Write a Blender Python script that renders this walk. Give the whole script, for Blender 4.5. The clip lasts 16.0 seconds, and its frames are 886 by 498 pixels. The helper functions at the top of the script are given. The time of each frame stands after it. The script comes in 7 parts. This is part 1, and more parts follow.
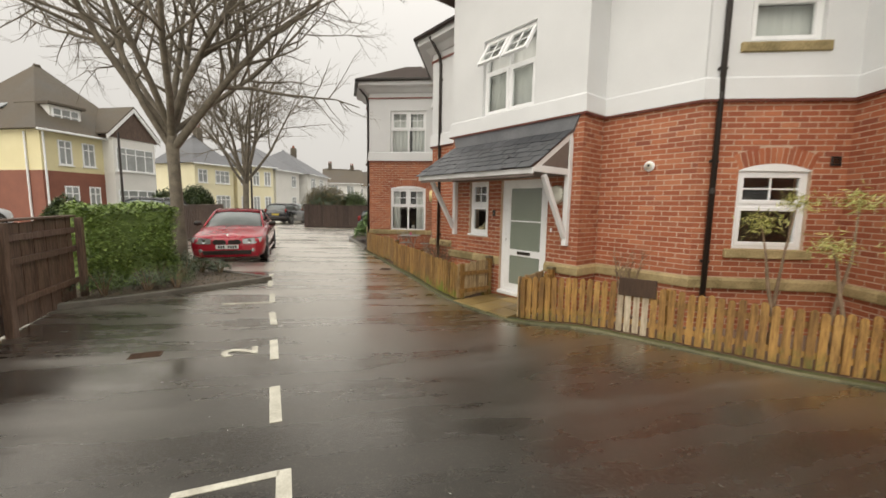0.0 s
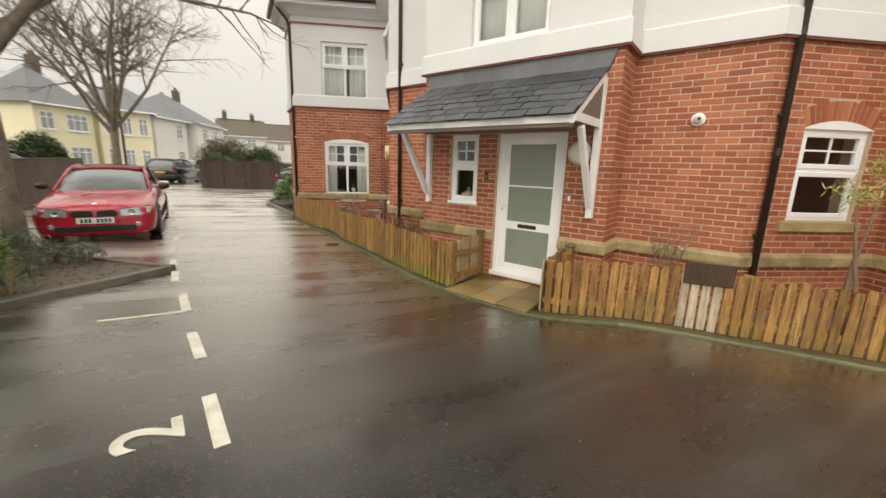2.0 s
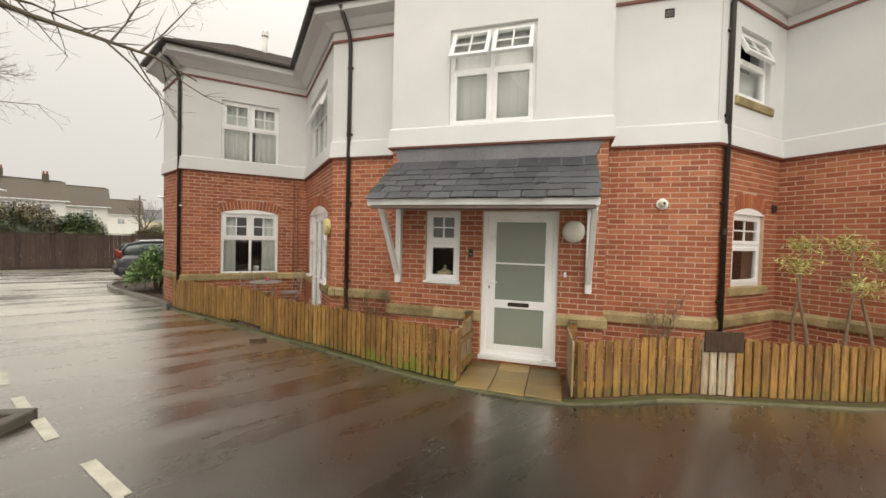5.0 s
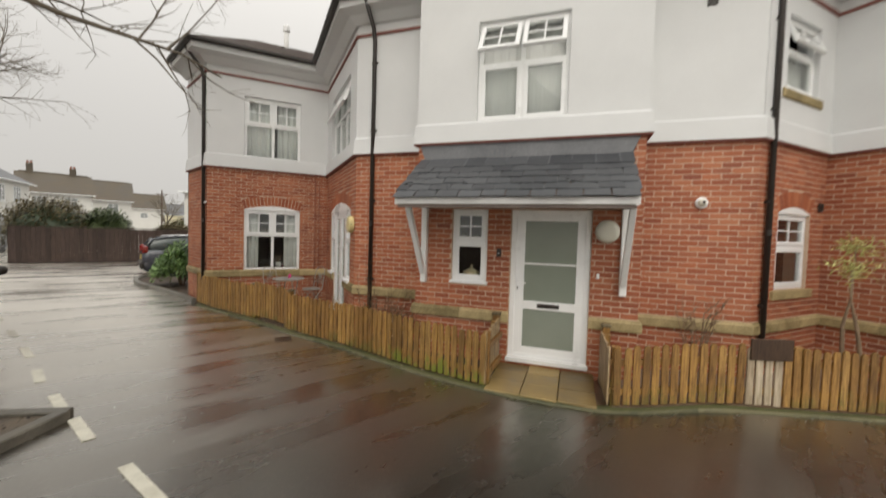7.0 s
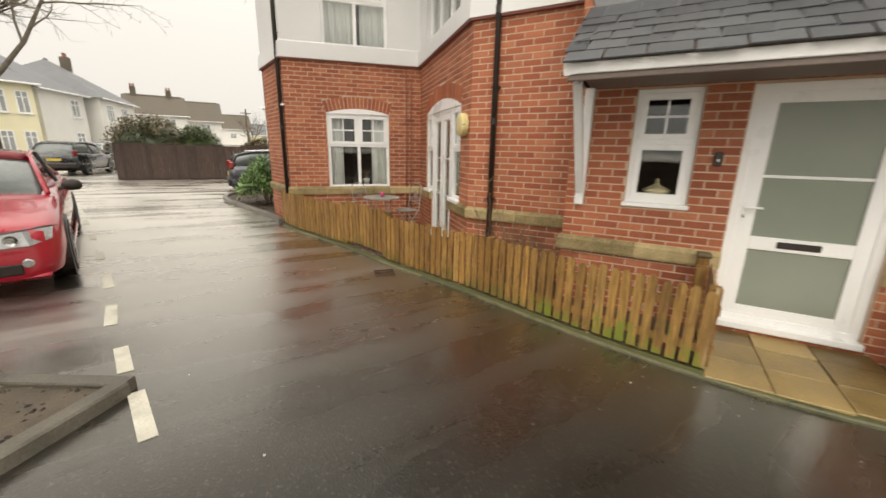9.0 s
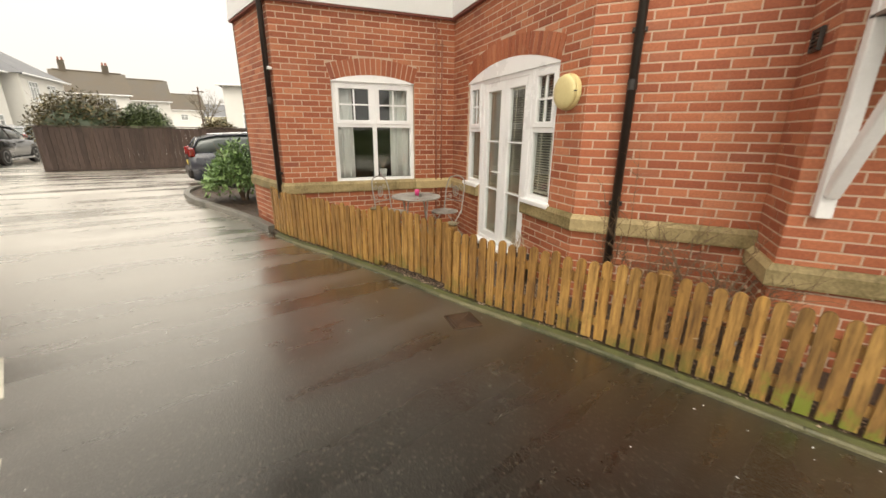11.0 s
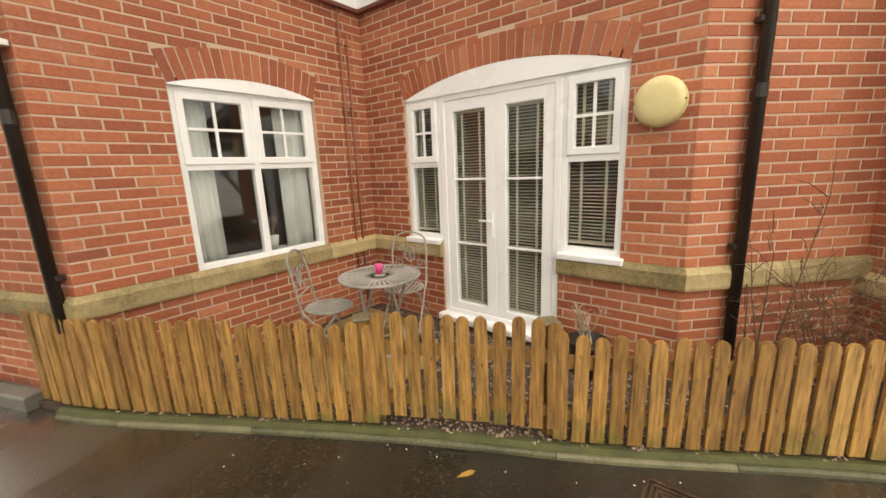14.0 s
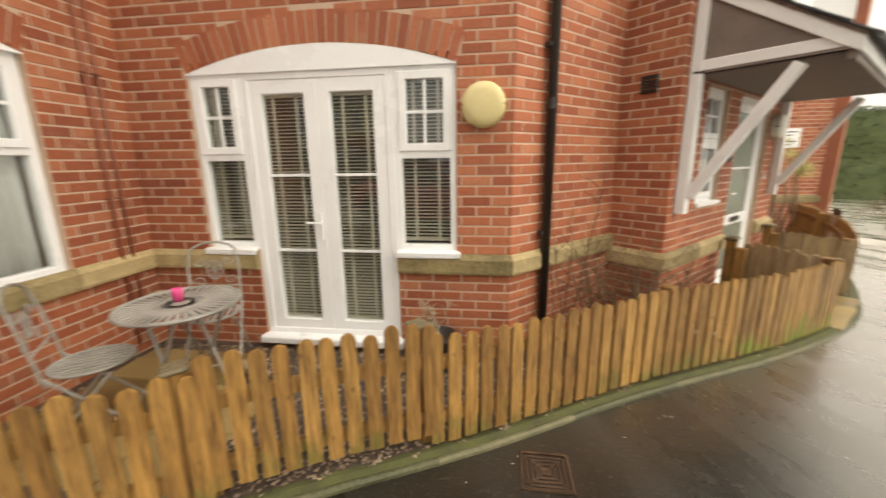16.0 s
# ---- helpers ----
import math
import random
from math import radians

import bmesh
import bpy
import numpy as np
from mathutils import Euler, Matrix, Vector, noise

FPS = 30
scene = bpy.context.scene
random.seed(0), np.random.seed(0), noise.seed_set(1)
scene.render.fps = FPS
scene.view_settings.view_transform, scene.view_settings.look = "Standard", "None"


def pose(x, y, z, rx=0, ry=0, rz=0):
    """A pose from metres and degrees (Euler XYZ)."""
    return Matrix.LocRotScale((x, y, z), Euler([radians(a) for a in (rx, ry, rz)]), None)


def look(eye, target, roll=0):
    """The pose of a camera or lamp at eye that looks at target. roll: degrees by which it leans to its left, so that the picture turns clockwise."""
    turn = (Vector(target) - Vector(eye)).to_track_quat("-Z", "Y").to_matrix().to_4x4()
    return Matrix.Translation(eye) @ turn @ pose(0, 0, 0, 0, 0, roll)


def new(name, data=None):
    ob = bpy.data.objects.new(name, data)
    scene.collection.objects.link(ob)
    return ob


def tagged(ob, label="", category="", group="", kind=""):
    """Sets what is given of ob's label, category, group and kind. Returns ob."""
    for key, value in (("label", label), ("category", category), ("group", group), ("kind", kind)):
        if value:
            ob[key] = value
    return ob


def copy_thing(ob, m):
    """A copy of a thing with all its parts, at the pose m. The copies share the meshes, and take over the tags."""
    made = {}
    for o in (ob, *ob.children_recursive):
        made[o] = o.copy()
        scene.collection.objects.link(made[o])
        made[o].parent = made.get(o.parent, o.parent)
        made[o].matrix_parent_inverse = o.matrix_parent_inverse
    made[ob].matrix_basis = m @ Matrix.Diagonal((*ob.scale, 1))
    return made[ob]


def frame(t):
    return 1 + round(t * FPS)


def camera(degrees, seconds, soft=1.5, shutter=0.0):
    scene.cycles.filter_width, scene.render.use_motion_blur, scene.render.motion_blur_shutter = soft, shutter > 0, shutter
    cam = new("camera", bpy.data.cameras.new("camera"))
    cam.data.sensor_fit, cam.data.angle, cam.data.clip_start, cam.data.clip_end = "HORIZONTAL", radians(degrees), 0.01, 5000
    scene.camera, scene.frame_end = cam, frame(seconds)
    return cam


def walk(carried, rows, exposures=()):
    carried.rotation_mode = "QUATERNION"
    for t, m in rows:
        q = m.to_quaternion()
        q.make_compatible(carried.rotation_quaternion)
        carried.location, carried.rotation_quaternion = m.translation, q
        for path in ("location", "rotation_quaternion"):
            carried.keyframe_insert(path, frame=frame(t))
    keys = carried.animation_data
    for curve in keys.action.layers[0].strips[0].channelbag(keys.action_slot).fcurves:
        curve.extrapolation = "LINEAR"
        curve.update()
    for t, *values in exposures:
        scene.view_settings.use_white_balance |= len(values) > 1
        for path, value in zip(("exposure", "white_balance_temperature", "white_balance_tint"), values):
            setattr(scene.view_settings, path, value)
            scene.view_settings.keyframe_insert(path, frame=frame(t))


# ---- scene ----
cam = camera(98.4, 16.0, 1.5, 0.4)
METRES, EYE, TILT, LEAN, TURN = 11.0, 1.63, 0.0, 0.0, -40.5
EXPOSURES = [(0.0, 0.28, 7100, 10), (1.5, 0.44, 7200, 10), (4.2, 0.48, 7400, 10), (4.7, 0.40, 7300, 10), (6.8, 0.10, 6950, 10), (9.0, 0.62, 7300, 10), (11.3, 0.92, 7500, 10), (12.5, 0.97, 7600, 10), (16.0, 0.97, 7600, 10)]
PATH = [
    (0, (0.245, -0.345, 1.686), (1.492, 1.202, 1.461), 1.0),
    (0.5, (0.459, 0.108, 1.683), (1.654, 1.675, 1.346), 1.2),
    (1, (0.569, 0.612, 1.69), (1.792, 2.15, 1.317), 0.7),
    (1.5, (0.618, 1.122, 1.65), (2.006, 2.517, 1.291), -0.5),
    (2, (0.568, 1.658, 1.674), (2.108, 2.863, 1.253), 1.8),
    (2.5, (0.495, 2.15, 1.688), (2.17, 3.139, 1.221), -0.4),
    (3, (0.415, 2.626, 1.664), (2.144, 3.52, 1.203), -0.9),
    (3.5, (0.262, 3.028, 1.659), (2.054, 3.763, 1.159), 0.5),
    (4, (0.181, 3.301, 1.693), (2.026, 3.963, 1.297), 0.2),
    (4.5, (0.222, 3.492, 1.719), (2.124, 4.078, 1.521), 0.6),
    (4.7, (0.215, 3.56, 1.732), (2.132, 4.121, 1.631), 1.2),
    (6.8, (0.217, 3.822, 1.83), (2.119, 4.439, 1.864), 1.9),
    (7, (0.278, 3.862, 1.812), (2.168, 4.511, 1.731), 1.7),
    (7.5, (0.569, 4.042, 1.734), (2.407, 4.778, 1.448), 0.8),
    (8, (0.869, 4.366, 1.682), (2.658, 5.168, 1.284), 1.6),
    (8.5, (1.151, 4.823, 1.657), (2.907, 5.655, 1.183), 0.9),
    (9, (1.477, 5.303, 1.593), (3.169, 6.245, 1.091), 1.1),
    (9.2, (1.587, 5.512, 1.575), (3.257, 6.478, 1.048), 1.7),
    (11.3, (2.687, 7.495, 1.581), (4.45, 8.238, 0.997), -0.3),
    (11.5, (2.815, 7.665, 1.58), (4.595, 8.375, 1.011), -0.9),
    (12, (3.039, 8.104, 1.571), (4.899, 8.635, 1.061), -0.6),
    (12.5, (3.255, 8.51, 1.581), (5.16, 8.863, 1.085), -1.5),
    (13, (3.539, 8.881, 1.587), (5.486, 9.048, 1.16), -1.5),
    (13.5, (3.755, 9.229, 1.579), (5.71, 9.171, 1.159), -1.6),
    (14, (3.965, 9.462, 1.572), (5.908, 9.241, 1.153), -2.3),
    (14.5, (4.197, 9.623, 1.579), (6.119, 9.266, 1.161), -2.3),
    (15, (4.317, 9.76, 1.593), (6.196, 9.234, 1.153), -1.7),
    (15.5, (4.348, 9.818, 1.588), (6.128, 9.031, 1.129), -1.2),
    (16, (4.301, 9.693, 1.546), (5.853, 8.514, 1.099), -0.8),
]
walk(cam, [(t, look(eye, target, roll)) for t, eye, target, roll in PATH], EXPOSURES)


# ---- place ----
# world: a bright, even, overcast winter sky
world = bpy.data.worlds.new("overcast_sky")
scene.world = world
world.use_nodes = True
wn, wl = world.node_tree.nodes, world.node_tree.links
wn.clear()
w_out, w_bg = wn.new("ShaderNodeOutputWorld"), wn.new("ShaderNodeBackground")
sky = wn.new("ShaderNodeTexSky")
sky.sky_type, sky.sun_disc = "NISHITA", False
sky.sun_elevation, sky.sun_rotation = radians(41), radians(250)
sky.dust_density = 4.0
grey = wn.new("ShaderNodeHueSaturation")
grey.inputs["Saturation"].default_value = 0.12
cloud = wn.new("ShaderNodeMix")
cloud.data_type = "RGBA"
cloud.inputs["Factor"].default_value = 0.86
cloud.inputs["B"].default_value = (9.0, 9.05, 9.1, 1)
wl.new(sky.outputs[0], grey.inputs["Color"])
wl.new(grey.outputs[0], cloud.inputs["A"])
# overcast skies are brighter overhead than at the horizon
w_dir, w_sep = wn.new("ShaderNodeTexCoord"), wn.new("ShaderNodeSeparateXYZ")
wl.new(w_dir.outputs["Generated"], w_sep.inputs[0])
w_sq, w_up, lift_ = wn.new("ShaderNodeMath"), wn.new("ShaderNodeMath"), wn.new("ShaderNodeVectorMath")
w_sq.operation, w_up.operation, lift_.operation = "MULTIPLY", "MULTIPLY_ADD", "SCALE"
wl.new(w_sep.outputs["Z"], w_sq.inputs[0])
wl.new(w_sep.outputs["Z"], w_sq.inputs[1])
wl.new(w_sq.outputs[0], w_up.inputs[0])
w_up.inputs[1].default_value, w_up.inputs[2].default_value = 1.65, 0.81
wl.new(cloud.outputs["Result"], lift_.inputs[0])
wl.new(w_up.outputs[0], lift_.inputs["Scale"])
wl.new(lift_.outputs[0], w_bg.inputs["Color"])
w_bg.inputs["Strength"].default_value = 0.084
wl.new(w_bg.outputs[0], w_out.inputs[0])
sun = new("sun", bpy.data.lights.new("sun", "SUN"))
sun.data.energy, sun.data.angle, sun.data.color = 0.8, radians(60), (1.0, 0.97, 0.92)
sun.matrix_world = look((-16, -6, 15), (0, 0, 0))


# ---- materials ----
def nodes_of(name):
    m = bpy.data.materials.new(name)
    m.use_nodes = True
    return m, m.node_tree.nodes, m.node_tree.links, m.node_tree.nodes["Principled BSDF"]


def math_node(nt, op, a, b=None):
    n = nt.nodes.new("ShaderNodeMath")
    n.operation = op
    for i, v in enumerate((a, b)):
        if v is None:
            continue
        if isinstance(v, (int, float)):
            n.inputs[i].default_value = v
        else:
            nt.links.new(v, n.inputs[i])
    return n.outputs[0]


def noise_tex(nt, scale, detail=4.0, rough=0.55, stretch=None, world_space=False):
    tex = nt.nodes.new("ShaderNodeTexNoise")
    tex.inputs["Scale"].default_value, tex.inputs["Detail"].default_value, tex.inputs["Roughness"].default_value = scale, detail, rough
    if world_space:
        src = nt.nodes.new("ShaderNodeNewGeometry").outputs["Position"]
    else:
        src = nt.nodes.new("ShaderNodeTexCoord").outputs["Object"]
    if stretch:
        mp = nt.nodes.new("ShaderNodeMapping")
        mp.inputs["Scale"].default_value = stretch
        nt.links.new(src, mp.inputs["Vector"])
        src = mp.outputs[0]
    nt.links.new(src, tex.inputs["Vector"])
    return tex.outputs[0]


def ramp(nt, fac, stops):
    r = nt.nodes.new("ShaderNodeValToRGB")
    e = r.color_ramp.elements
    e[0].position, e[1].position = stops[0][0], stops[-1][0]
    e[0].color, e[1].color = (*stops[0][1], 1), (*stops[-1][1], 1)
    for p, c in stops[1:-1]:
        k = e.new(p)
        k.color = (*c, 1)
    nt.links.new(fac, r.inputs[0])
    return r.outputs[0]


def piece_random(nt):
    """A number for each piece, whether it is an object of its own or an island of a joined mesh."""
    info, geo = nt.nodes.new("ShaderNodeObjectInfo"), nt.nodes.new("ShaderNodeNewGeometry")
    return math_node(nt, "FRACT", math_node(nt, "ADD", info.outputs["Random"], geo.outputs["Random Per Island"]))


def blend(nt, fac, a, b, mode="MIX"):
    m = nt.nodes.new("ShaderNodeMix")
    m.data_type, m.blend_type = "RGBA", mode
    for key, v in (("Factor", fac), ("A", a), ("B", b)):
        if isinstance(v, tuple):
            m.inputs[key].default_value = (*v, 1)
        elif isinstance(v, (int, float)):
            m.inputs[key].default_value = v
        else:
            nt.links.new(v, m.inputs[key])
    return m.outputs["Result"]


def bump(nt, bsdf, height, strength=0.3, dist=0.01):
    b = nt.nodes.new("ShaderNodeBump")
    b.inputs["Strength"].default_value, b.inputs["Distance"].default_value = strength, dist
    nt.links.new(height, b.inputs["Height"])
    nt.links.new(b.outputs[0], bsdf.inputs["Normal"])


def surface(name, dark, light, rough=(0.5, 0.7), scale=4.0, fine=60.0, relief=0.2, metal=0.0, coat=0.0, stretch=None, pieces=0.0, specular=0.5):
    """A surface between two base colours, stained at one scale and grained at another."""
    m, ns, ln, b = nodes_of(name)
    nt = m.node_tree
    big, small = noise_tex(nt, scale, 5, 0.6, stretch, True), noise_tex(nt, fine, 3, 0.6, stretch)
    mix = math_node(nt, "ADD", math_node(nt, "MULTIPLY", big, 0.65), math_node(nt, "MULTIPLY", small, 0.35))
    if pieces:
        mix = math_node(nt, "ADD", mix, math_node(nt, "MULTIPLY", math_node(nt, "SUBTRACT", piece_random(nt), 0.5), pieces))
    ln.new(ramp(nt, mix, [(0.3, dark), (0.7, light)]), b.inputs["Base Color"])
    rg = nt.nodes.new("ShaderNodeMapRange")
    rg.inputs["From Min"].default_value, rg.inputs["From Max"].default_value = 0.3, 0.7
    rg.inputs["To Min"].default_value, rg.inputs["To Max"].default_value = rough
    ln.new(big, rg.inputs["Value"])
    ln.new(rg.outputs[0], b.inputs["Roughness"])
    b.inputs["Metallic"].default_value = metal
    b.inputs["Coat Weight"].default_value = coat
    b.inputs["Coat Roughness"].default_value = 0.05
    b.inputs["Specular IOR Level"].default_value = specular
    if relief:
        bump(nt, b, small, relief, 0.004)
    return m


def brick_material():
    m, ns, ln, b = nodes_of("red_brick")
    nt = m.node_tree
    rnd = piece_random(nt)
    col = ramp(nt, rnd, [(0.0, (0.32, 0.090, 0.042)), (0.25, (0.365, 0.107, 0.048)), (0.55, (0.41, 0.126, 0.057)), (0.8, (0.46, 0.155, 0.072)), (0.93, (0.50, 0.19, 0.095)), (1.0, (0.29, 0.084, 0.045))])
    grain = noise_tex(nt, 55, 4, 0.65, None, True)
    col = blend(nt, 0.5, col, ramp(nt, grain, [(0.3, (0.55, 0.5, 0.5)), (0.7, (1.2, 1.2, 1.2))]), "MULTIPLY")
    damp = noise_tex(nt, 0.9, 4, 0.6, (1, 1, 0.35), True)
    col = blend(nt, 0.5, col, ramp(nt, damp, [(0.35, (0.66, 0.62, 0.6)), (0.65, (1.1, 1.1, 1.1))]), "MULTIPLY")
    bloom = noise_tex(nt, 2.3, 6, 0.75, None, True)
    col = blend(nt, ramp(nt, bloom, [(0.6, (0, 0, 0)), (0.8, (0.35, 0.35, 0.35))]), col, (0.56, 0.38, 0.27))
    ln.new(col, b.inputs["Base Color"])
    b.inputs["Roughness"].default_value = 0.72
    bump(nt, b, grain, 0.45, 0.006)
    return m


def asphalt_material():
    m, ns, ln, b = nodes_of("wet_asphalt")
    nt = m.node_tree
    stones = nt.nodes.new("ShaderNodeTexVoronoi")
    stones.inputs["Scale"].default_value = 85
    src = nt.nodes.new("ShaderNodeNewGeometry").outputs["Position"]
    ln.new(src, stones.inputs["Vector"])
    big = noise_tex(nt, 0.55, 6, 0.62, None, True)
    mid = noise_tex(nt, 5.0, 5, 0.7, None, True)
    fine = noise_tex(nt, 130, 3, 0.7, None, True)
    # the palest grain is painted sparkle, for stones that catch the sky
    col = ramp(nt, fine, [(0.32, (0.004, 0.0032, 0.002)), (0.60, (0.007, 0.0058, 0.0036)), (0.80, (0.09, 0.08, 0.06))])
    col = blend(nt, 0.6, col, ramp(nt, mid, [(0.3, (0.7, 0.68, 0.62)), (0.7, (1.25, 1.2, 1.1))]), "MULTIPLY")
    cell = nt.nodes.new("ShaderNodeSeparateColor")
    ln.new(stones.outputs["Color"], cell.inputs[0])
    # single stones lightened too, as painted glints
    col = blend(nt, 1.0, col, ramp(nt, cell.outputs[0], [(0.74, (0, 0, 0)), (0.90, (0.006, 0.005, 0.0035)), (1.0, (0.05, 0.044, 0.034))]), "ADD")
    ln.new(col, b.inputs["Base Color"])
    wet = math_node(nt, "ADD", math_node(nt, "MULTIPLY", big, 0.75), math_node(nt, "MULTIPLY", mid, 0.25))
    rg = ramp(nt, wet, [(0.36, (0.34, 0.34, 0.34)), (0.66, (0.5, 0.5, 0.5))])
    ln.new(rg, b.inputs["Roughness"])
    b.inputs["Specular IOR Level"].default_value = 0.16
    h = math_node(nt, "ADD", math_node(nt, "MULTIPLY", stones.outputs["Distance"], 0.6), math_node(nt, "MULTIPLY", fine, 0.5))
    b1 = nt.nodes.new("ShaderNodeBump")
    b1.inputs["Distance"].default_value, b1.inputs["Strength"].default_value = 0.006, 0.75
    ln.new(h, b1.inputs["Height"])
    ln.new(b1.outputs[0], b.inputs["Normal"])
    # the film of rain on top: shallow ridges across the yard, where it stands smooth or breaks
    turn, long_ = nt.nodes.new("ShaderNodeMapping"), nt.nodes.new("ShaderNodeMapping")
    turn.inputs["Rotation"].default_value = (0, 0, radians(25))
    long_.inputs["Scale"].default_value = (0.28, 2.4, 1.0)
    ln.new(src, turn.inputs["Vector"])
    ln.new(turn.outputs[0], long_.inputs["Vector"])
    ridge = nt.nodes.new("ShaderNodeTexNoise")
    ridge.inputs["Scale"].default_value, ridge.inputs["Detail"].default_value, ridge.inputs["Roughness"].default_value = 0.9, 4.0, 0.55
    ln.new(long_.outputs[0], ridge.inputs["Vector"])
    film = nt.nodes.new("ShaderNodeBsdfGlossy")
    pool = math_node(nt, "ADD", math_node(nt, "MULTIPLY", ridge.outputs[0], 0.6), math_node(nt, "MULTIPLY", wet, 0.4))
    ln.new(ramp(nt, pool, [(0.36, (0.15, 0.15, 0.15)), (0.5, (0.29, 0.29, 0.29)), (0.62, (0.42, 0.42, 0.42))]), film.inputs["Roughness"])
    b0 = nt.nodes.new("ShaderNodeBump")
    b0.inputs["Distance"].default_value = 0.003
    ln.new(h, b0.inputs["Height"])
    ln.new(ramp(nt, pool, [(0.38, (0.06, 0.06, 0.06)), (0.62, (0.34, 0.34, 0.34))]), b0.inputs["Strength"])
    b2 = nt.nodes.new("ShaderNodeBump")
    b2.inputs["Distance"].default_value, b2.inputs["Strength"].default_value = 0.05, 0.13
    streak = math_node(nt, "ADD", math_node(nt, "MULTIPLY", noise_tex(nt, 1.6, 3, 0.5, None, True), 0.5), math_node(nt, "MULTIPLY", ridge.outputs[0], 1.3))
    ln.new(streak, b2.inputs["Height"])
    ln.new(b0.outputs[0], b2.inputs["Normal"])
    ln.new(b2.outputs[0], film.inputs["Normal"])
    lw = nt.nodes.new("ShaderNodeLayerWeight")
    lw.inputs["Blend"].default_value = 0.5
    gloss = math_node(nt, "ADD", math_node(nt, "MULTIPLY", math_node(nt, "POWER", lw.outputs["Facing"], 2.55), 1.2), 0.004)
    mx = nt.nodes.new("ShaderNodeMixShader")
    ln.new(gloss, mx.inputs[0])
    ln.new(b.outputs[0], mx.inputs[1])
    film.inputs["Color"].default_value = (0.98, 0.94, 0.87, 1)
    ln.new(film.outputs[0], mx.inputs[2])
    ln.new(mx.outputs[0], ns["Material Output"].inputs[0])
    return m


def glass_material(name="window_glass", tint=(0.94, 0.96, 0.95)):
    m, ns, ln, b = nodes_of(name)
    ns.remove(b)
    nt = m.node_tree
    tr, gl, mx, fr = ns.new("ShaderNodeBsdfTransparent"), ns.new("ShaderNodeBsdfGlossy"), ns.new("ShaderNodeMixShader"), ns.new("ShaderNodeLayerWeight")
    tr.inputs[0].default_value = (*tint, 1)
    gl.inputs["Roughness"].default_value = 0.02
    fr.inputs["Blend"].default_value = 0.5
    shine = math_node(nt, "MULTIPLY", math_node(nt, "POWER", fr.outputs["Facing"], 4.0), 0.85)
    ln.new(math_node(nt, "ADD", shine, 0.06), mx.inputs[0])
    ln.new(tr.outputs[0], mx.inputs[1])
    ln.new(gl.outputs[0], mx.inputs[2])
    ln.new(mx.outputs[0], ns["Material Output"].inputs[0])
    return m


def wood_material(name, dark, light, moss=0.0, rough=(0.45, 0.7), reach=0.0, green=(0.10, 0.115, 0.018)):
    """Upright wet boards: grain along z, a shade for each board, green at the foot where the splash keeps it damp."""
    m, ns, ln, b = nodes_of(name)
    nt = m.node_tree
    grain = noise_tex(nt, 9.0, 6, 0.65, (6, 6, 0.45), True)
    col = ramp(nt, grain, [(0.3, dark), (0.5, tuple((x + y) / 2 for x, y in zip(dark, light))), (0.72, light)])
    shade = ramp(nt, piece_random(nt), [(0.0, (0.60, 0.55, 0.50)), (0.3, (0.86, 0.80, 0.74)), (0.6, (1.0, 1.0, 1.0)), (0.85, (1.12, 1.08, 1.0)), (1.0, (1.2, 1.24, 1.36))])
    col = blend(nt, 0.85, col, shade, "MULTIPLY")
    knots = nt.nodes.new("ShaderNodeTexVoronoi")
    knots.inputs["Scale"].default_value = 5.0
    mp = nt.nodes.new("ShaderNodeMapping")
    mp.inputs["Scale"].default_value = (2.2, 2.2, 1.0)
    ln.new(nt.nodes.new("ShaderNodeNewGeometry").outputs["Position"], mp.inputs["Vector"])
    ln.new(mp.outputs[0], knots.inputs["Vector"])
    col = blend(nt, ramp(nt, knots.outputs["Distance"], [(0.03, (0.75, 0.75, 0.75)), (0.1, (0, 0, 0))]), col, tuple(x * 0.35 for x in dark))
    damp = noise_tex(nt, 3.2, 5, 0.7, (2.5, 2.5, 0.8), True)
    col = blend(nt, 0.55, col, ramp(nt, damp, [(0.36, (0.52, 0.47, 0.42)), (0.54, (1.0, 1.0, 1.0)), (0.72, (1.14, 1.12, 1.08))]), "MULTIPLY")
    if moss:
        sep = nt.nodes.new("ShaderNodeSeparateXYZ")
        ln.new(nt.nodes.new("ShaderNodeNewGeometry").outputs["Position"], sep.inputs[0])
        patch = noise_tex(nt, 5.0, 6, 0.75, (1, 1, 0.6), True)
        lim = math_node(nt, "SUBTRACT", math_node(nt, "MULTIPLY", patch, 1.7), sep.outputs["Z"])
        lim = math_node(nt, "SUBTRACT", lim, 0.72 - reach)
        col = blend(nt, ramp(nt, lim, [(0.0, (0, 0, 0)), (0.42 if moss < 1 else 0.2, (moss, moss, moss))]), col, green)
    ln.new(col, b.inputs["Base Color"])
    rg = ramp(nt, grain, [(0.3, (rough[1],) * 3), (0.7, (rough[0],) * 3)])
    ln.new(rg, b.inputs["Roughness"])
    bump(nt, b, grain, 0.3, 0.004)
    return m


BRICK = brick_material()
MORTAR = surface("lime_mortar", (0.44, 0.31, 0.22), (0.62, 0.465, 0.35), (0.8, 0.95), 3, 90, 0.4)
RENDER_WHITE = surface("white_painted_render", (0.63, 0.64, 0.64), (0.73, 0.74, 0.74), (0.6, 0.8), 0.8, 120, 0.12)
UPVC = surface("white_upvc", (0.82, 0.83, 0.83), (0.88, 0.89, 0.89), (0.25, 0.35), 2, 40, 0.02)
WHITE_WOOD = surface("white_gloss_timber", (0.74, 0.74, 0.73), (0.87, 0.87, 0.86), (0.35, 0.5), 3, 50, 0.08)
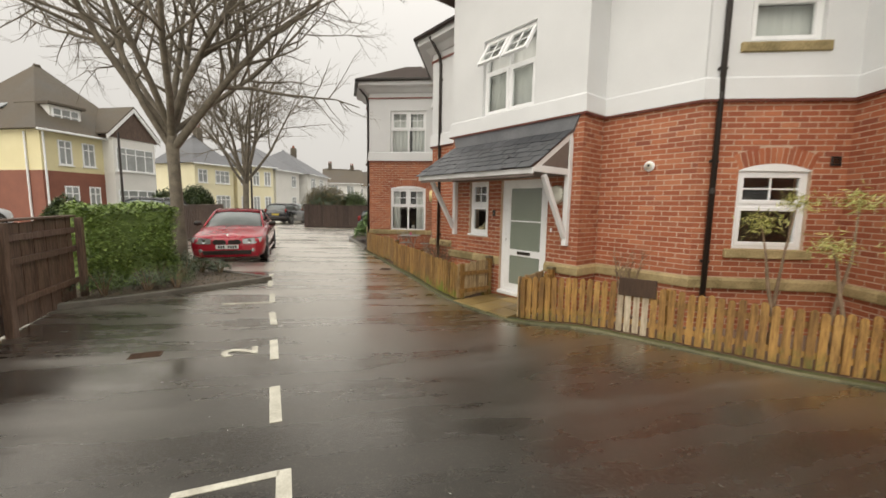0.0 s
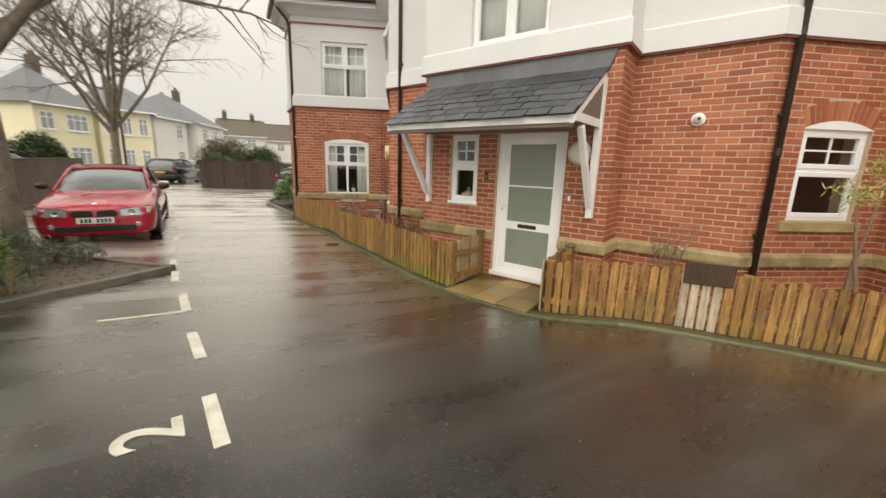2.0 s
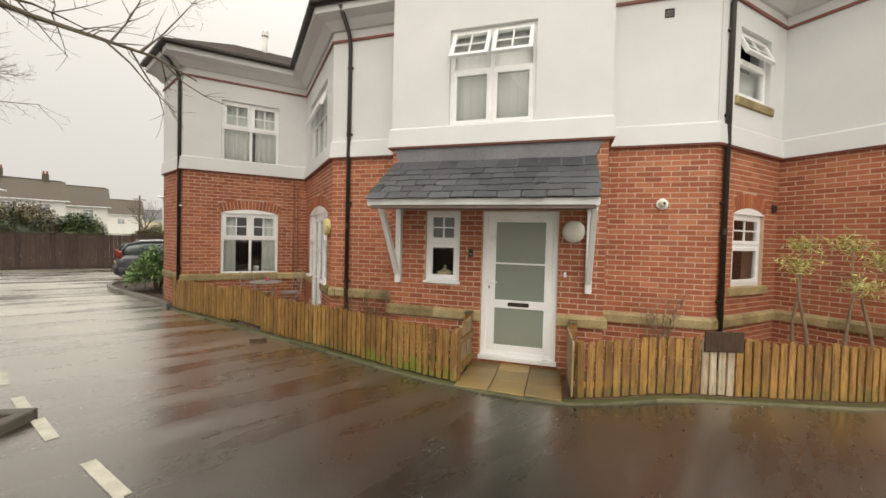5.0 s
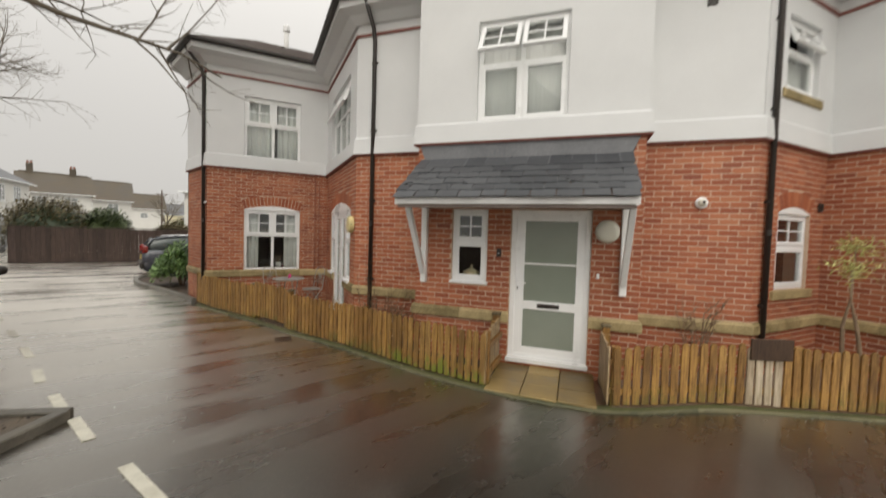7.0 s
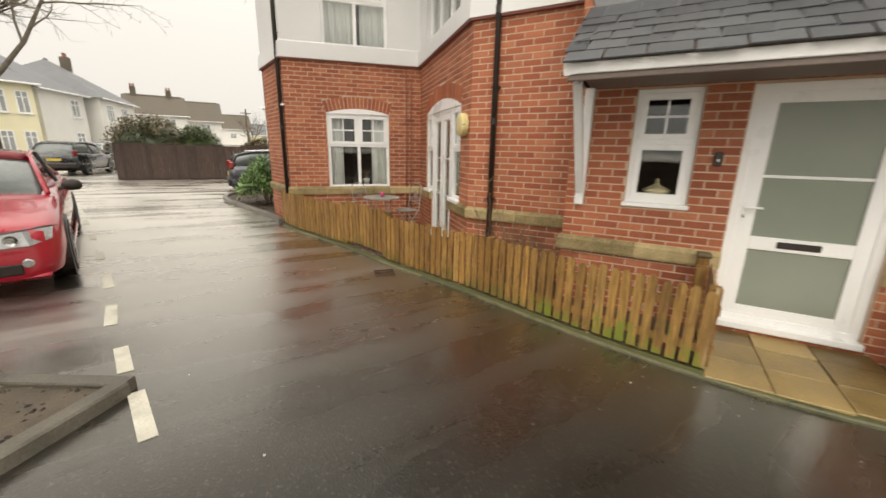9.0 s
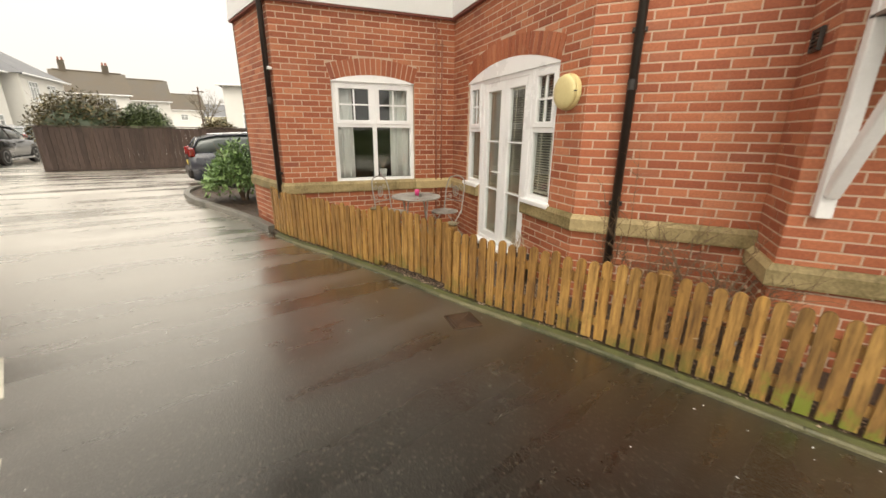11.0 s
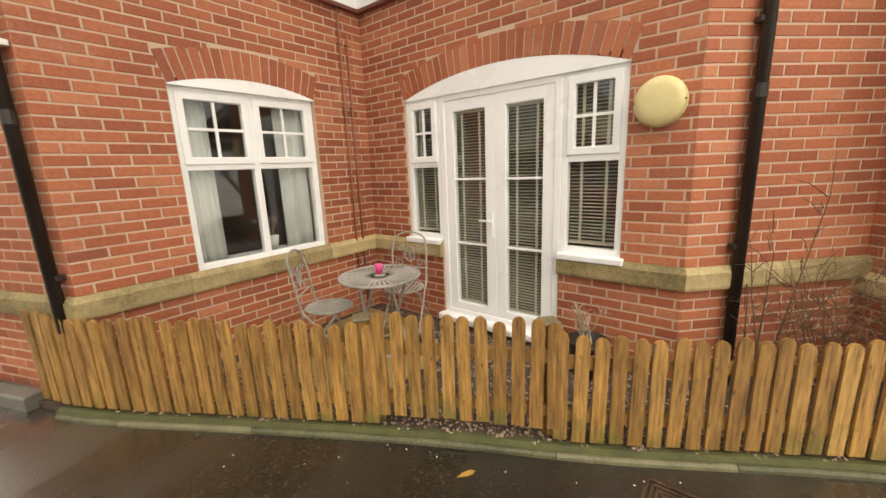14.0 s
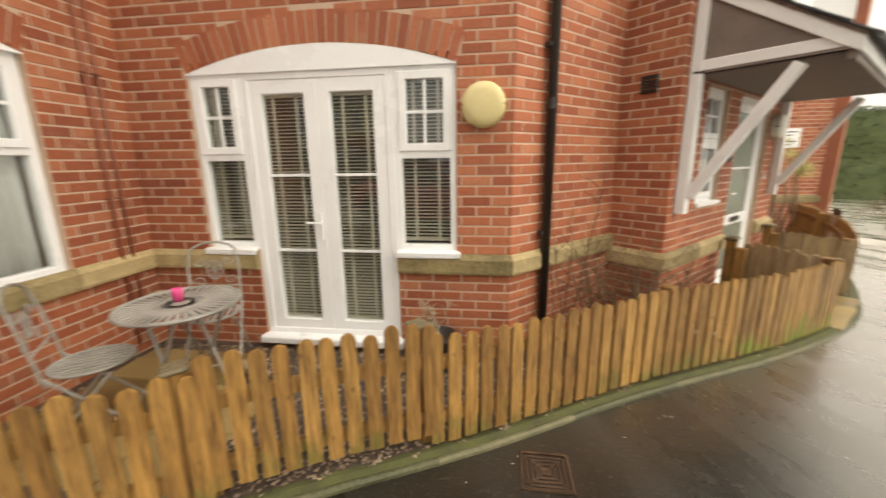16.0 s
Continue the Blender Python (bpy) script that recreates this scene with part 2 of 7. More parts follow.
STONE = surface("sandstone_coping", (0.15, 0.115, 0.045), (0.52, 0.405, 0.21), (0.6, 0.85), 3.6, 45, 0.4, pieces=0.25)
BLACK_PLASTIC = surface("black_plastic", (0.016, 0.012, 0.010), (0.036, 0.028, 0.023), (0.3, 0.45), 3, 40, 0.05)
SLATE = surface("wet_slate", (0.034, 0.037, 0.042), (0.082, 0.087, 0.094), (0.25, 0.5), 2.5, 30, 0.3, pieces=0.4)
LEAD = surface("lead_flashing", (0.10, 0.105, 0.115), (0.2, 0.205, 0.215), (0.4, 0.6), 2.5, 30, 0.15)
ROOF_TILE = surface("brown_roof_tile", (0.045, 0.032, 0.027), (0.11, 0.078, 0.062), (0.5, 0.75), 0.7, 25, 0.3, pieces=0.5)
RED_TRIM = surface("dull_red_trim", (0.19, 0.065, 0.05), (0.28, 0.1, 0.08), (0.5, 0.7), 2, 40, 0.1)
ASPHALT = asphalt_material()
CONCRETE = surface("mossy_concrete", (0.04, 0.045, 0.017), (0.17, 0.155, 0.085), (0.45, 0.8), 5.5, 60, 0.5, pieces=0.25)
MOSS = surface("wet_moss", (0.028, 0.030, 0.009), (0.10, 0.105, 0.030), (0.6, 0.9), 7, 90, 0.8)
FENCE_WOOD = wood_material("weathered_golden_pine", (0.115, 0.054, 0.014), (0.50, 0.285, 0.080), 0.9, reach=0.05, green=(0.085, 0.105, 0.018))
FENCE_MOSSY = wood_material("mossy_golden_pine", (0.115, 0.060, 0.015), (0.44, 0.255, 0.075), 1.0, reach=0.06, green=(0.15, 0.175, 0.02))
FENCE_GREY = wood_material("greyed_pine", (0.20, 0.135, 0.062), (0.47, 0.345, 0.20), 0.4)
PLAQUE_WOOD = wood_material("stained_brown_board", (0.045, 0.022, 0.010), (0.105, 0.054, 0.026))
END_FENCE = wood_material("dark_creosoted_board", (0.040, 0.024, 0.018), (0.095, 0.060, 0.047))
SOFFIT_BROWN = surface("brown_stained_soffit", (0.13, 0.10, 0.085), (0.22, 0.175, 0.15), (0.5, 0.7), 3, 40, 0.1)
FENCE_PALE = wood_material("bleached_pale_pine", (0.30, 0.24, 0.16), (0.60, 0.52, 0.40), 0.3)
DARK_WOOD = wood_material("dark_stained_board", (0.06, 0.036, 0.026), (0.165, 0.105, 0.076))
PAINT_MARK = surface("worn_road_paint", (0.36, 0.34, 0.27), (0.72, 0.70, 0.6), (0.35, 0.55), 6, 80, 0.35)
GLASS = glass_material()
FROST = surface("frosted_glass", (0.20, 0.23, 0.19), (0.27, 0.30, 0.25), (0.12, 0.2), 0.8, 200, 0.05)
# plaster coloured far too dark, so the rooms' shade sits in the base colour
ROOM = surface("shade_dark_room_plaster", (0.10, 0.09, 0.08), (0.16, 0.15, 0.13), (0.8, 0.9), 1, 20, 0)
CURTAIN = surface("pale_curtain", (0.64, 0.64, 0.62), (0.78, 0.78, 0.76), (0.8, 0.9), 3, 60, 0.1)
LAMP_CREAM = surface("cream_lamp_cover", (0.62, 0.52, 0.24), (0.72, 0.62, 0.32), (0.3, 0.4), 2, 30, 0.02)
LAMP_WHITE = surface("opal_lamp_cover", (0.58, 0.57, 0.48), (0.66, 0.65, 0.56), (0.3, 0.4), 2, 30, 0.02)
GRAVEL = surface("brown_gravel", (0.045, 0.030, 0.021), (0.30, 0.21, 0.15), (0.5, 0.8), 22, 110, 0.9, pieces=0.8)
SOIL = surface("wet_bark_soil", (0.035, 0.027, 0.018), (0.15, 0.115, 0.08), (0.5, 0.8), 5, 90, 0.9)
SLAB = surface("mossy_sandstone_slab", (0.13, 0.085, 0.028), (0.36, 0.255, 0.105), (0.3, 0.6), 2.5, 60, 0.3, pieces=0.35)
STEEL = surface("bright_metal", (0.5, 0.5, 0.5), (0.65, 0.65, 0.65), (0.2, 0.3), 4, 60, 0.0, metal=1.0)
BARK = surface("grey_bark", (0.075, 0.062, 0.045), (0.25, 0.215, 0.165), (0.7, 0.9), 6, 45, 0.7)
BROWN_TWIG = surface("wet_brown_twig", (0.085, 0.05, 0.026), (0.21, 0.135, 0.075), (0.6, 0.8), 6, 45, 0.2)
TWIG = surface("brown_twig", (0.13, 0.085, 0.05), (0.30, 0.21, 0.135), (0.7, 0.9), 6, 45, 0.2)


# ---- building tools ----
def part(name, bm, material, parent=None, label="", smooth=False):
    """Links a bmesh as one mesh object, under a thing or a part."""
    me = bpy.data.meshes.new(name)
    bm.to_mesh(me)
    bm.free()
    me.materials.append(material)
    if smooth:
        me.polygons.foreach_set("use_smooth", [True] * len(me.polygons))
    ob = new(name, me)
    if parent is not None:
        ob.parent = parent
    if label:
        tagged(ob, label)
    return ob


def soup(name, verts, faces, material, parent=None, smooth=False):
    me = bpy.data.meshes.new(name)
    me.from_pydata(verts, [], faces)
    me.update()
    me.materials.append(material)
    if smooth:
        me.polygons.foreach_set("use_smooth", [True] * len(me.polygons))
    ob = new(name, me)
    if parent is not None:
        ob.parent = parent
    return ob


def thing(name, m, label, category, group="", kind=""):
    ob = new(name)
    ob.empty_display_size = 0.1
    ob.matrix_world = m
    return tagged(ob, label, category, group, kind)


def box(x0, x1, y0, y1, z0, z1, bevel=0.0, bm=None):
    own = bmesh.new()
    bmesh.ops.create_cube(own, size=1)
    for v in own.verts:
        v.co = Vector(((x0 + x1) / 2 + v.co.x * (x1 - x0), (y0 + y1) / 2 + v.co.y * (y1 - y0), (z0 + z1) / 2 + v.co.z * (z1 - z0)))
    if bevel:
        bmesh.ops.bevel(own, geom=own.edges[:], offset=bevel, segments=1, affect="EDGES")
    if bm is None:
        return own
    merge(bm, own)
    return bm


def merge(bm, own):
    tmp = bpy.data.meshes.new("tmp")
    own.to_mesh(tmp)
    own.free()
    bm.from_mesh(tmp)
    bpy.data.meshes.remove(tmp)


def rod(points, radius, sides=8, bm=None, caps=True):
    """A round bar along a line of points; radius may be one number or one for each point."""
    bm = bm or bmesh.new()
    pts = [Vector(p) for p in points]
    rs = radius if isinstance(radius, (list, tuple)) else [radius] * len(pts)
    rings, side = [], None
    for i, p in enumerate(pts):
        way = (pts[min(i + 1, len(pts) - 1)] - pts[max(i - 1, 0)]).normalized()
        if side is None:
            side = way.orthogonal().normalized()
        side = (side - way * side.dot(way)).normalized()
        up = way.cross(side)
        rings.append([bm.verts.new(p + rs[i] * (math.cos(a) * side + math.sin(a) * up)) for a in (2 * math.pi * k / sides for k in range(sides))])
    for a, b in zip(rings, rings[1:]):
        for k in range(sides):
            bm.faces.new((a[k], a[(k + 1) % sides], b[(k + 1) % sides], b[k]))
    if caps:
        bm.faces.new(rings[0][::-1])
        bm.faces.new(rings[-1])
    return bm


def prism(outline, y0, y1, bm=None):
    """An outline of (x, z) carried from depth y0 to y1."""
    bm = bm or bmesh.new()
    a = [bm.verts.new((x, y0, z)) for x, z in outline]
    b = [bm.verts.new((x, y1, z)) for x, z in outline]
    bm.faces.new(a)
    bm.faces.new(b[::-1])
    for i in range(len(a)):
        j = (i + 1) % len(a)
        bm.faces.new((a[j], a[i], b[i], b[j]))
    bmesh.ops.recalc_face_normals(bm, faces=bm.faces[:])
    return bm


def slab(outline, z0, z1, bm=None):
    """A flat outline of (x, y) carried from z0 to z1."""
    bm = bm or bmesh.new()
    a = [bm.verts.new((x, y, z0)) for x, y in outline]
    b = [bm.verts.new((x, y, z1)) for x, y in outline]
    bm.faces.new(a)
    bm.faces.new(b[::-1])
    for i in range(len(a)):
        j = (i + 1) % len(a)
        bm.faces.new((a[j], a[i], b[i], b[j]))
    bmesh.ops.recalc_face_normals(bm, faces=bm.faces[:])
    return bm


def lathe(profile, sides=24, bm=None):
    """Turns a profile of (radius, z) about z."""
    bm = bm or bmesh.new()
    rings = []
    for r, z in profile:
        rings.append([bm.verts.new((r * math.cos(2 * math.pi * k / sides), r * math.sin(2 * math.pi * k / sides), z)) for k in range(sides)])
    for a, b in zip(rings, rings[1:]):
        for k in range(sides):
            bm.faces.new((a[k], a[(k + 1) % sides], b[(k + 1) % sides], b[k]))
    bm.faces.new(rings[0][::-1])
    bm.faces.new(rings[-1])
    return bm


def offset_line(line, w):
    """A plan line moved w to its outer (right-hand of travel's left) side, with mitred corners."""
    pts = [Vector(p) for p in line]
    out = []
    for i, p in enumerate(pts):
        ns = []
        if i > 0:
            d = (p - pts[i - 1]).normalized()
            ns.append(Vector((d.y, -d.x)))
        if i < len(pts) - 1:
            d = (pts[i + 1] - p).normalized()
            ns.append(Vector((d.y, -d.x)))
        n = sum(ns, Vector((0, 0))).normalized()
        out.append(p + n * (w / max(0.3, n.dot(ns[0]))))
    return out


def sweep(line, profile, bm=None):
    """A closed profile of (outward, z) carried along a plan line."""
    bm = bm or bmesh.new()
    cols = [[bm.verts.new((q.x, q.y, z)) for q in offset_line(line, w)] for w, z in profile]
    n = len(profile)
    for k in range(n):
        a, b = cols[k], cols[(k + 1) % n]
        for i in range(len(line) - 1):
            bm.faces.new((a[i], a[i + 1], b[i + 1], b[i]))
    bm.faces.new([c[0] for c in cols])
    bm.faces.new([c[-1] for c in cols][::-1])
    bmesh.ops.recalc_face_normals(bm, faces=bm.faces[:])
    return bm


def wall_frame(a, b):
    """The pose of a wall seen from outside: x to the right along it, y into it, z up."""
    a, b = Vector((*a, 0)), Vector((*b, 0))
    d = (b - a).normalized()
    n = Vector((d.y, -d.x, 0))
    return Matrix(((d.x, -n.x, 0, a.x), (d.y, -n.y, 0, a.y), (0, 0, 1, 0), (0, 0, 0, 1))), (b - a).length


def solid_with_holes(length, v0, v1, y0, y1, holes, trim=0.0):
    """A wall slab with rectangular openings right through it."""
    us = sorted({trim, length - trim, *(h[0] for h in holes), *(h[1] for h in holes)})
    vs = sorted({v0, v1, *(h[2] for h in holes), *(h[3] for h in holes)})
    us, vs = [u for u in us if trim <= u <= length - trim], [v for v in vs if v0 <= v <= v1]
    bm = bmesh.new()
    made = {}

    def vert(i, j, y):
        if (i, j, y) not in made:
            made[i, j, y] = bm.verts.new((us[i], y, vs[j]))
        return made[i, j, y]

    def full(i, j):
        if not (0 <= i < len(us) - 1 and 0 <= j < len(vs) - 1):
            return False
        u, v = (us[i] + us[i + 1]) / 2, (vs[j] + vs[j + 1]) / 2
        return not any(h[0] < u < h[1] and h[2] < v < h[3] for h in holes)

    for i in range(len(us) - 1):
        for j in range(len(vs) - 1):
            if not full(i, j):
                continue
            for y, flip in ((y0, False), (y1, True)):
                q = [vert(i, j, y), vert(i + 1, j, y), vert(i + 1, j + 1, y), vert(i, j + 1, y)]
                bm.faces.new(q[::-1] if flip else q)
            for (di, dj), (p, q) in (((-1, 0), ((i, j), (i, j + 1))), ((1, 0), ((i + 1, j + 1), (i + 1, j))), ((0, -1), ((i + 1, j), (i, j))), ((0, 1), ((i, j + 1), (i + 1, j + 1)))):
                if not full(i + di, j + dj):
                    bm.faces.new((vert(*p, y0), vert(*q, y0), vert(*q, y1), vert(*p, y1)))
    bmesh.ops.recalc_face_normals(bm, faces=bm.faces[:])
    return bm


# ---- plan of the building: corners of the brick face, seen from outside from left to right ----
NW0, C1, I1, C2 = (7.22, 12.95), (6.585, 11.555), (8.4025, 9.7375), (6.24, 7.575)
WP, PA, PB, SP = (6.24, 6.17), (5.74, 6.17), (5.74, 3.05), (6.31, 3.05)
C3, I2, X1 = (6.31, 1.64), (7.63, 0.32), (5.75, -1.56)
FACADE = [NW0, C1, I1, C2, WP, PA, PB, SP, C3, I2, X1]
NAMES = ["north_end", "north_wing", "garden_bay", "west", "porch_side_north", "porch", "porch_side_south", "south", "south_bay", "south_wing"]
SPLIT, EAVES = 3.165, 5.62
HALF2 = math.sqrt(2)


def u_n(x):
    return (x - C1[0]) * HALF2


def u_f(x):
    return (I1[0] - x) * HALF2


def u_v(x):
    return (x - C3[0]) * HALF2


# openings: left, right, bottom, top of the frame at its sides, rise of the arched head
GROUND_HOLES = {
    "north_wing": [(u_n(7.095), u_n(7.945), 0.82, 2.24, 0.09)],
    "garden_bay": [(u_f(8.00), u_f(7.70), 0.86, 2.22, 0), (u_f(7.70), u_f(6.86), 0.10, 2.22, 0), (u_f(6.86), u_f(6.53), 0.86, 2.22, 0)],
    "porch": [(0.57, 1.11, 1.12, 2.18, 0), (1.45, 2.52, 0.06, 2.18, 0)],
    "south_bay": [(u_v(6.685), u_v(7.325), 1.165, 2.235, 0.09)],
}
ARCHES = {
    "north_wing": [(u_n(7.095), u_n(7.945), 2.24, 0.09)],
    "garden_bay": [(u_f(8.00), u_f(6.53), 2.22, 0.17)],
    "south_bay": [(u_v(6.685), u_v(7.325), 2.235, 0.09)],
}
UPPER_HOLES = {
    "north_wing": [(u_n(7.09), u_n(7.94), 3.41, 4.79)],
    "garden_bay": [(u_f(7.97), u_f(6.61), 3.44, 4.78)],
    "porch": [(0.89, 2.15, 3.43, 4.85)],
    "south_bay": [(u_v(6.655), u_v(7.29), 3.88, 4.86)],
}
WALLS = {}
for nm, a, b in zip(NAMES, FACADE, FACADE[1:]):
    WALLS[nm] = wall_frame(a, b)


def arch_shape(u0, u1, v, rise):
    """Centre and radius of a segmental arch."""
    half = (u1 - u0) / 2
    r = (half * half + rise * rise) / (2 * rise)
    return (u0 + u1) / 2, v + rise - r, r


DEPTH = 0.10
for nm in NAMES:
    m, ln_ = WALLS[nm]
    holes = [h[:4] for h in GROUND_HOLES.get(nm, [])]
    for u0, u1, v, rise in ARCHES.get(nm, []):
        # the head of the opening reaches up behind the arch's crown
        holes.append((u0 + 0.02, u1 - 0.02, v - 0.02, v + rise * 0.45))
    w = part("wall_" + nm, solid_with_holes(ln_, -0.3, SPLIT, 0.0, 0.28, holes, 0.004 if nm[:5] == 'porch' else 0.0), MORTAR)
    w.matrix_world = m
    tagged(w, "red brick wall with pale mortar joints", "wall", kind="structure")
    WALLS[nm] = (m, ln_, w)
    up = part("upper_wall_" + nm, solid_with_holes(ln_, SPLIT, EAVES if nm[:5] != "porch" else 6.6, -0.02, 0.26, UPPER_HOLES.get(nm, []), -0.023 if nm == 'porch' else 0.0), RENDER_WHITE)
    up.matrix_world = m
    tagged(up, "white painted render wall of the upper storey", "wall", kind="structure")

# bell-cast band at the foot of the render, red string course, soffit, gutter
band = part("render_band", sweep(FACADE, [(0.02, SPLIT - 0.005), (0.075, SPLIT - 0.01), (0.055, 3.42), (0.02, 3.45)]), RENDER_WHITE)
tagged(band, "white flared band at the foot of the render", "trim", kind="structure")
drip = part("drip_trim", sweep(FACADE, [(0.0, SPLIT - 0.035), (0.06, SPLIT - 0.035), (0.065, SPLIT - 0.011), (0.0, SPLIT - 0.011)]), RED_TRIM)
tagged(drip, "thin dark red drip moulding below the render", "trim", kind="structure")
EAVE_LINES = [FACADE[:5], [SP, C3, I2, X1]]
for line in EAVE_LINES:
    t1 = part("string_course", sweep(line, [(0.02, 5.17), (0.05, 5.17), (0.05, 5.21), (0.02, 5.21)]), RED_TRIM)
    tagged(t1, "dull red string course under the eaves", "trim", kind="structure")
    t2 = part("soffit", sweep(line, [(0.02, 5.36), (0.07, 5.36), (0.20, 5.47), (0.38, 5.52), (0.38, 5.66), (0.02, 5.66)]), RENDER_WHITE)
    tagged(t2, "white coved soffit and fascia under the eaves", "trim", kind="structure")
    t3 = part("gutter", sweep(line, [(0.383, 5.63), (0.45, 5.62), (0.485, 5.65), (0.485, 5.70), (0.383, 5.70)]), BLACK_PLASTIC)
    tagged(t3, "black plastic gutter along the eaves", "gutter", kind="structure")

# roofs rise from the eaves
def roof(name, line, rise, run):
    low, high = offset_line(line, 0.47), offset_line(line, -run)
    bm = bmesh.new()
    a = [bm.verts.new((q.x, q.y, 5.70)) for q in low]
    b = [bm.verts.new((q.x, q.y, 5.70 + rise)) for q in high]
    for i in range(len(a) - 1):
        bm.faces.new((a[i], a[i + 1], b[i + 1], b[i]))
    bmesh.ops.solidify(bm, geom=bm.faces[:], thickness=0.06)
    ob = part(name, bm, ROOF_TILE)
    return tagged(ob, "brown tiled pitched roof", "roof", kind="structure")


roof("roof_north", FACADE[:5], 0.95, 1.35)
roof("roof_south", [SP, C3, I2, X1], 1.2, 1.2)
gab = part("roof_porch", prism([(-0.35, 6.1), (1.56, 7.9), (3.47, 6.1), (3.47, 6.0), (1.56, 7.8), (-0.35, 6.0)], -0.35, 4.0), ROOF_TILE)
gab.matrix_world = WALLS["porch"][0]
tagged(gab, "brown tiled gable roof over the porch bay", "roof", kind="structure")

# what closes the building: floors, back walls; ROOM's colour already holds the indoor shade
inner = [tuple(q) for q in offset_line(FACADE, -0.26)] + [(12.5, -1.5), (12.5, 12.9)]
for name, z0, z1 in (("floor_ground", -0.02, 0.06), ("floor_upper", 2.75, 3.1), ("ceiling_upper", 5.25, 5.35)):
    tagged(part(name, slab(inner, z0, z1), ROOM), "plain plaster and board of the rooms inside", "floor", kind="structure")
END_BRICK = surface("end_wall_brick", (0.26, 0.085, 0.045), (0.40, 0.15, 0.085), (0.7, 0.9), 2.5, 30, 0.3)
outer = [FACADE[0], (12.6, 12.95), (12.6, -1.56), FACADE[-1]]
for k, (a, b) in enumerate(zip(outer[1:], outer)):
    m, ln_ = wall_frame(a, b)
    w = part("wall_back", solid_with_holes(ln_, -0.3, 5.7, -0.02, 0.2, []), END_BRICK if k == 2 else ROOM)
    w.matrix_world = m
    tagged(w, "plain outer wall out of sight", "wall", kind="structure")
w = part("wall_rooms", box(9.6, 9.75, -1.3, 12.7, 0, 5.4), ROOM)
tagged(w, "plain inner wall behind the windows, coloured dark for the rooms' dimness", "wall", kind="structure")

# stone coping of the plinth
f_m = WALLS["garden_bay"][0]
DL, DR = f_m @ Vector((u_f(7.70), 0, 0)), f_m @ Vector((u_f(6.86), 0, 0))
COPE = [(0.0, 0.0), (0.045, 0.0), (0.05, 0.02), (0.05, 0.115), (0.02, 0.155), (0.0, 0.155)]


def coping(line, z):
    """Stone by stone along the wall, each with its own edges."""
    root = thing("plinth_coping", Matrix(), "weathered yellow sandstone coping on the brick plinth", "coping", kind="structure")
    pts = line
    for i, (a, b) in enumerate(zip(pts, pts[1:])):
        a, b = Vector(a), Vector(b)
        count = max(1, round((b - a).length / 0.62))
        for k in range(count):
            p, q = a.lerp(b, k / count), a.lerp(b, (k + 1) / count)
            gap = (b - a).normalized() * 0.003
            # corner stones are mitred against their neighbours
            before = pts[i - 1] if i > 0 else None
            after = pts[i + 2] if i + 2 < len(pts) else None
            bm = bmesh.new()
            ends = []
            for w, v in COPE:
                if k == 0 and before is not None:
                    s = offset_line([before, a, b], w)[1]
                else:
                    s = offset_line([a, b], w)[0] + (p - a) + gap
                if k == count - 1 and after is not None:
                    e = offset_line([a, b, after], w)[1]
                else:
                    e = offset_line([a, b], w)[1] + (q - b)
                ends.append((bm.verts.new((s.x, s.y, z + v)), bm.verts.new((e.x, e.y, z + v))))
            for (s0, e0), (s1, e1) in zip(ends, ends[1:] + ends[:1]):
                bm.faces.new((s0, e0, e1, s1))
            bm.faces.new([s for s, e in ends])
            bm.faces.new([e for s, e in ends][::-1])
            bmesh.ops.recalc_face_normals(bm, faces=bm.faces[:])
            part("coping_stone", bm, STONE, root)


coping([NW0, C1, I1, (DL.x, DL.y)], 0.69)
coping([(DR.x, DR.y), C2, WP], 0.69)
coping([WP, PA, (5.74, 4.72)], 0.57)
coping([(5.74, 3.65), PB, SP, C3, I2, X1], 0.60)


# ---- ground, kerbs, markings ----
def ease(a, b, x):
    t = min(1.0, max(0.0, (x - a) / (b - a)))
    return t * t * (3 - 2 * t)


def ground_z(x, y):
    """The yard rises a little to the north and falls towards the gardens, but for the south-east corner."""
    y, x = min(max(y, -2.0), 20.0), min(max(x, -3.0), 10.0)
    return 0.02 * (y - 3.8) - 0.022 * (x - 1.4) + 0.14 * ease(3.6, 2.2, y) * ease(3.0, 5.0, x)


KERB = [(6.15, -0.80), (5.87, -0.30), (5.56, 0.35), (5.43, 0.80), (5.26, 1.36), (5.08, 1.95), (4.93, 2.45), (4.80, 2.93), (4.70, 3.38), (4.62, 4.1), (4.67, 4.87), (4.89, 5.90), (5.30, 7.24), (5.59, 8.45), (5.89, 9.43), (6.18, 10.6), (6.42, 11.60), (6.83, 12.6), (7.34, 14.4), (7.55, 15.3), (8.05, 16.3), (8.7, 16.9), (9.3, 17.0)]


xs = [-900, -200, -60, -20, *[-8 + 0.5 * k for k in range(49)], 24, 60, 200, 900]
ys = [-900, -200, -60, -20, *[-10 + 0.5 * k for k in range(75)], 35, 60, 120, 300, 900]
verts = [(x, y, ground_z(x, y)) for y in ys for x in xs]
faces = [(j * len(xs) + i, j * len(xs) + i + 1, (j + 1) * len(xs) + i + 1, (j + 1) * len(xs) + i) for j in range(len(ys) - 1) for i in range(len(xs) - 1)]
tagged(soup("ground", verts, faces, ASPHALT, smooth=True), "wet dark asphalt of the parking yard", "ground", kind="structure")


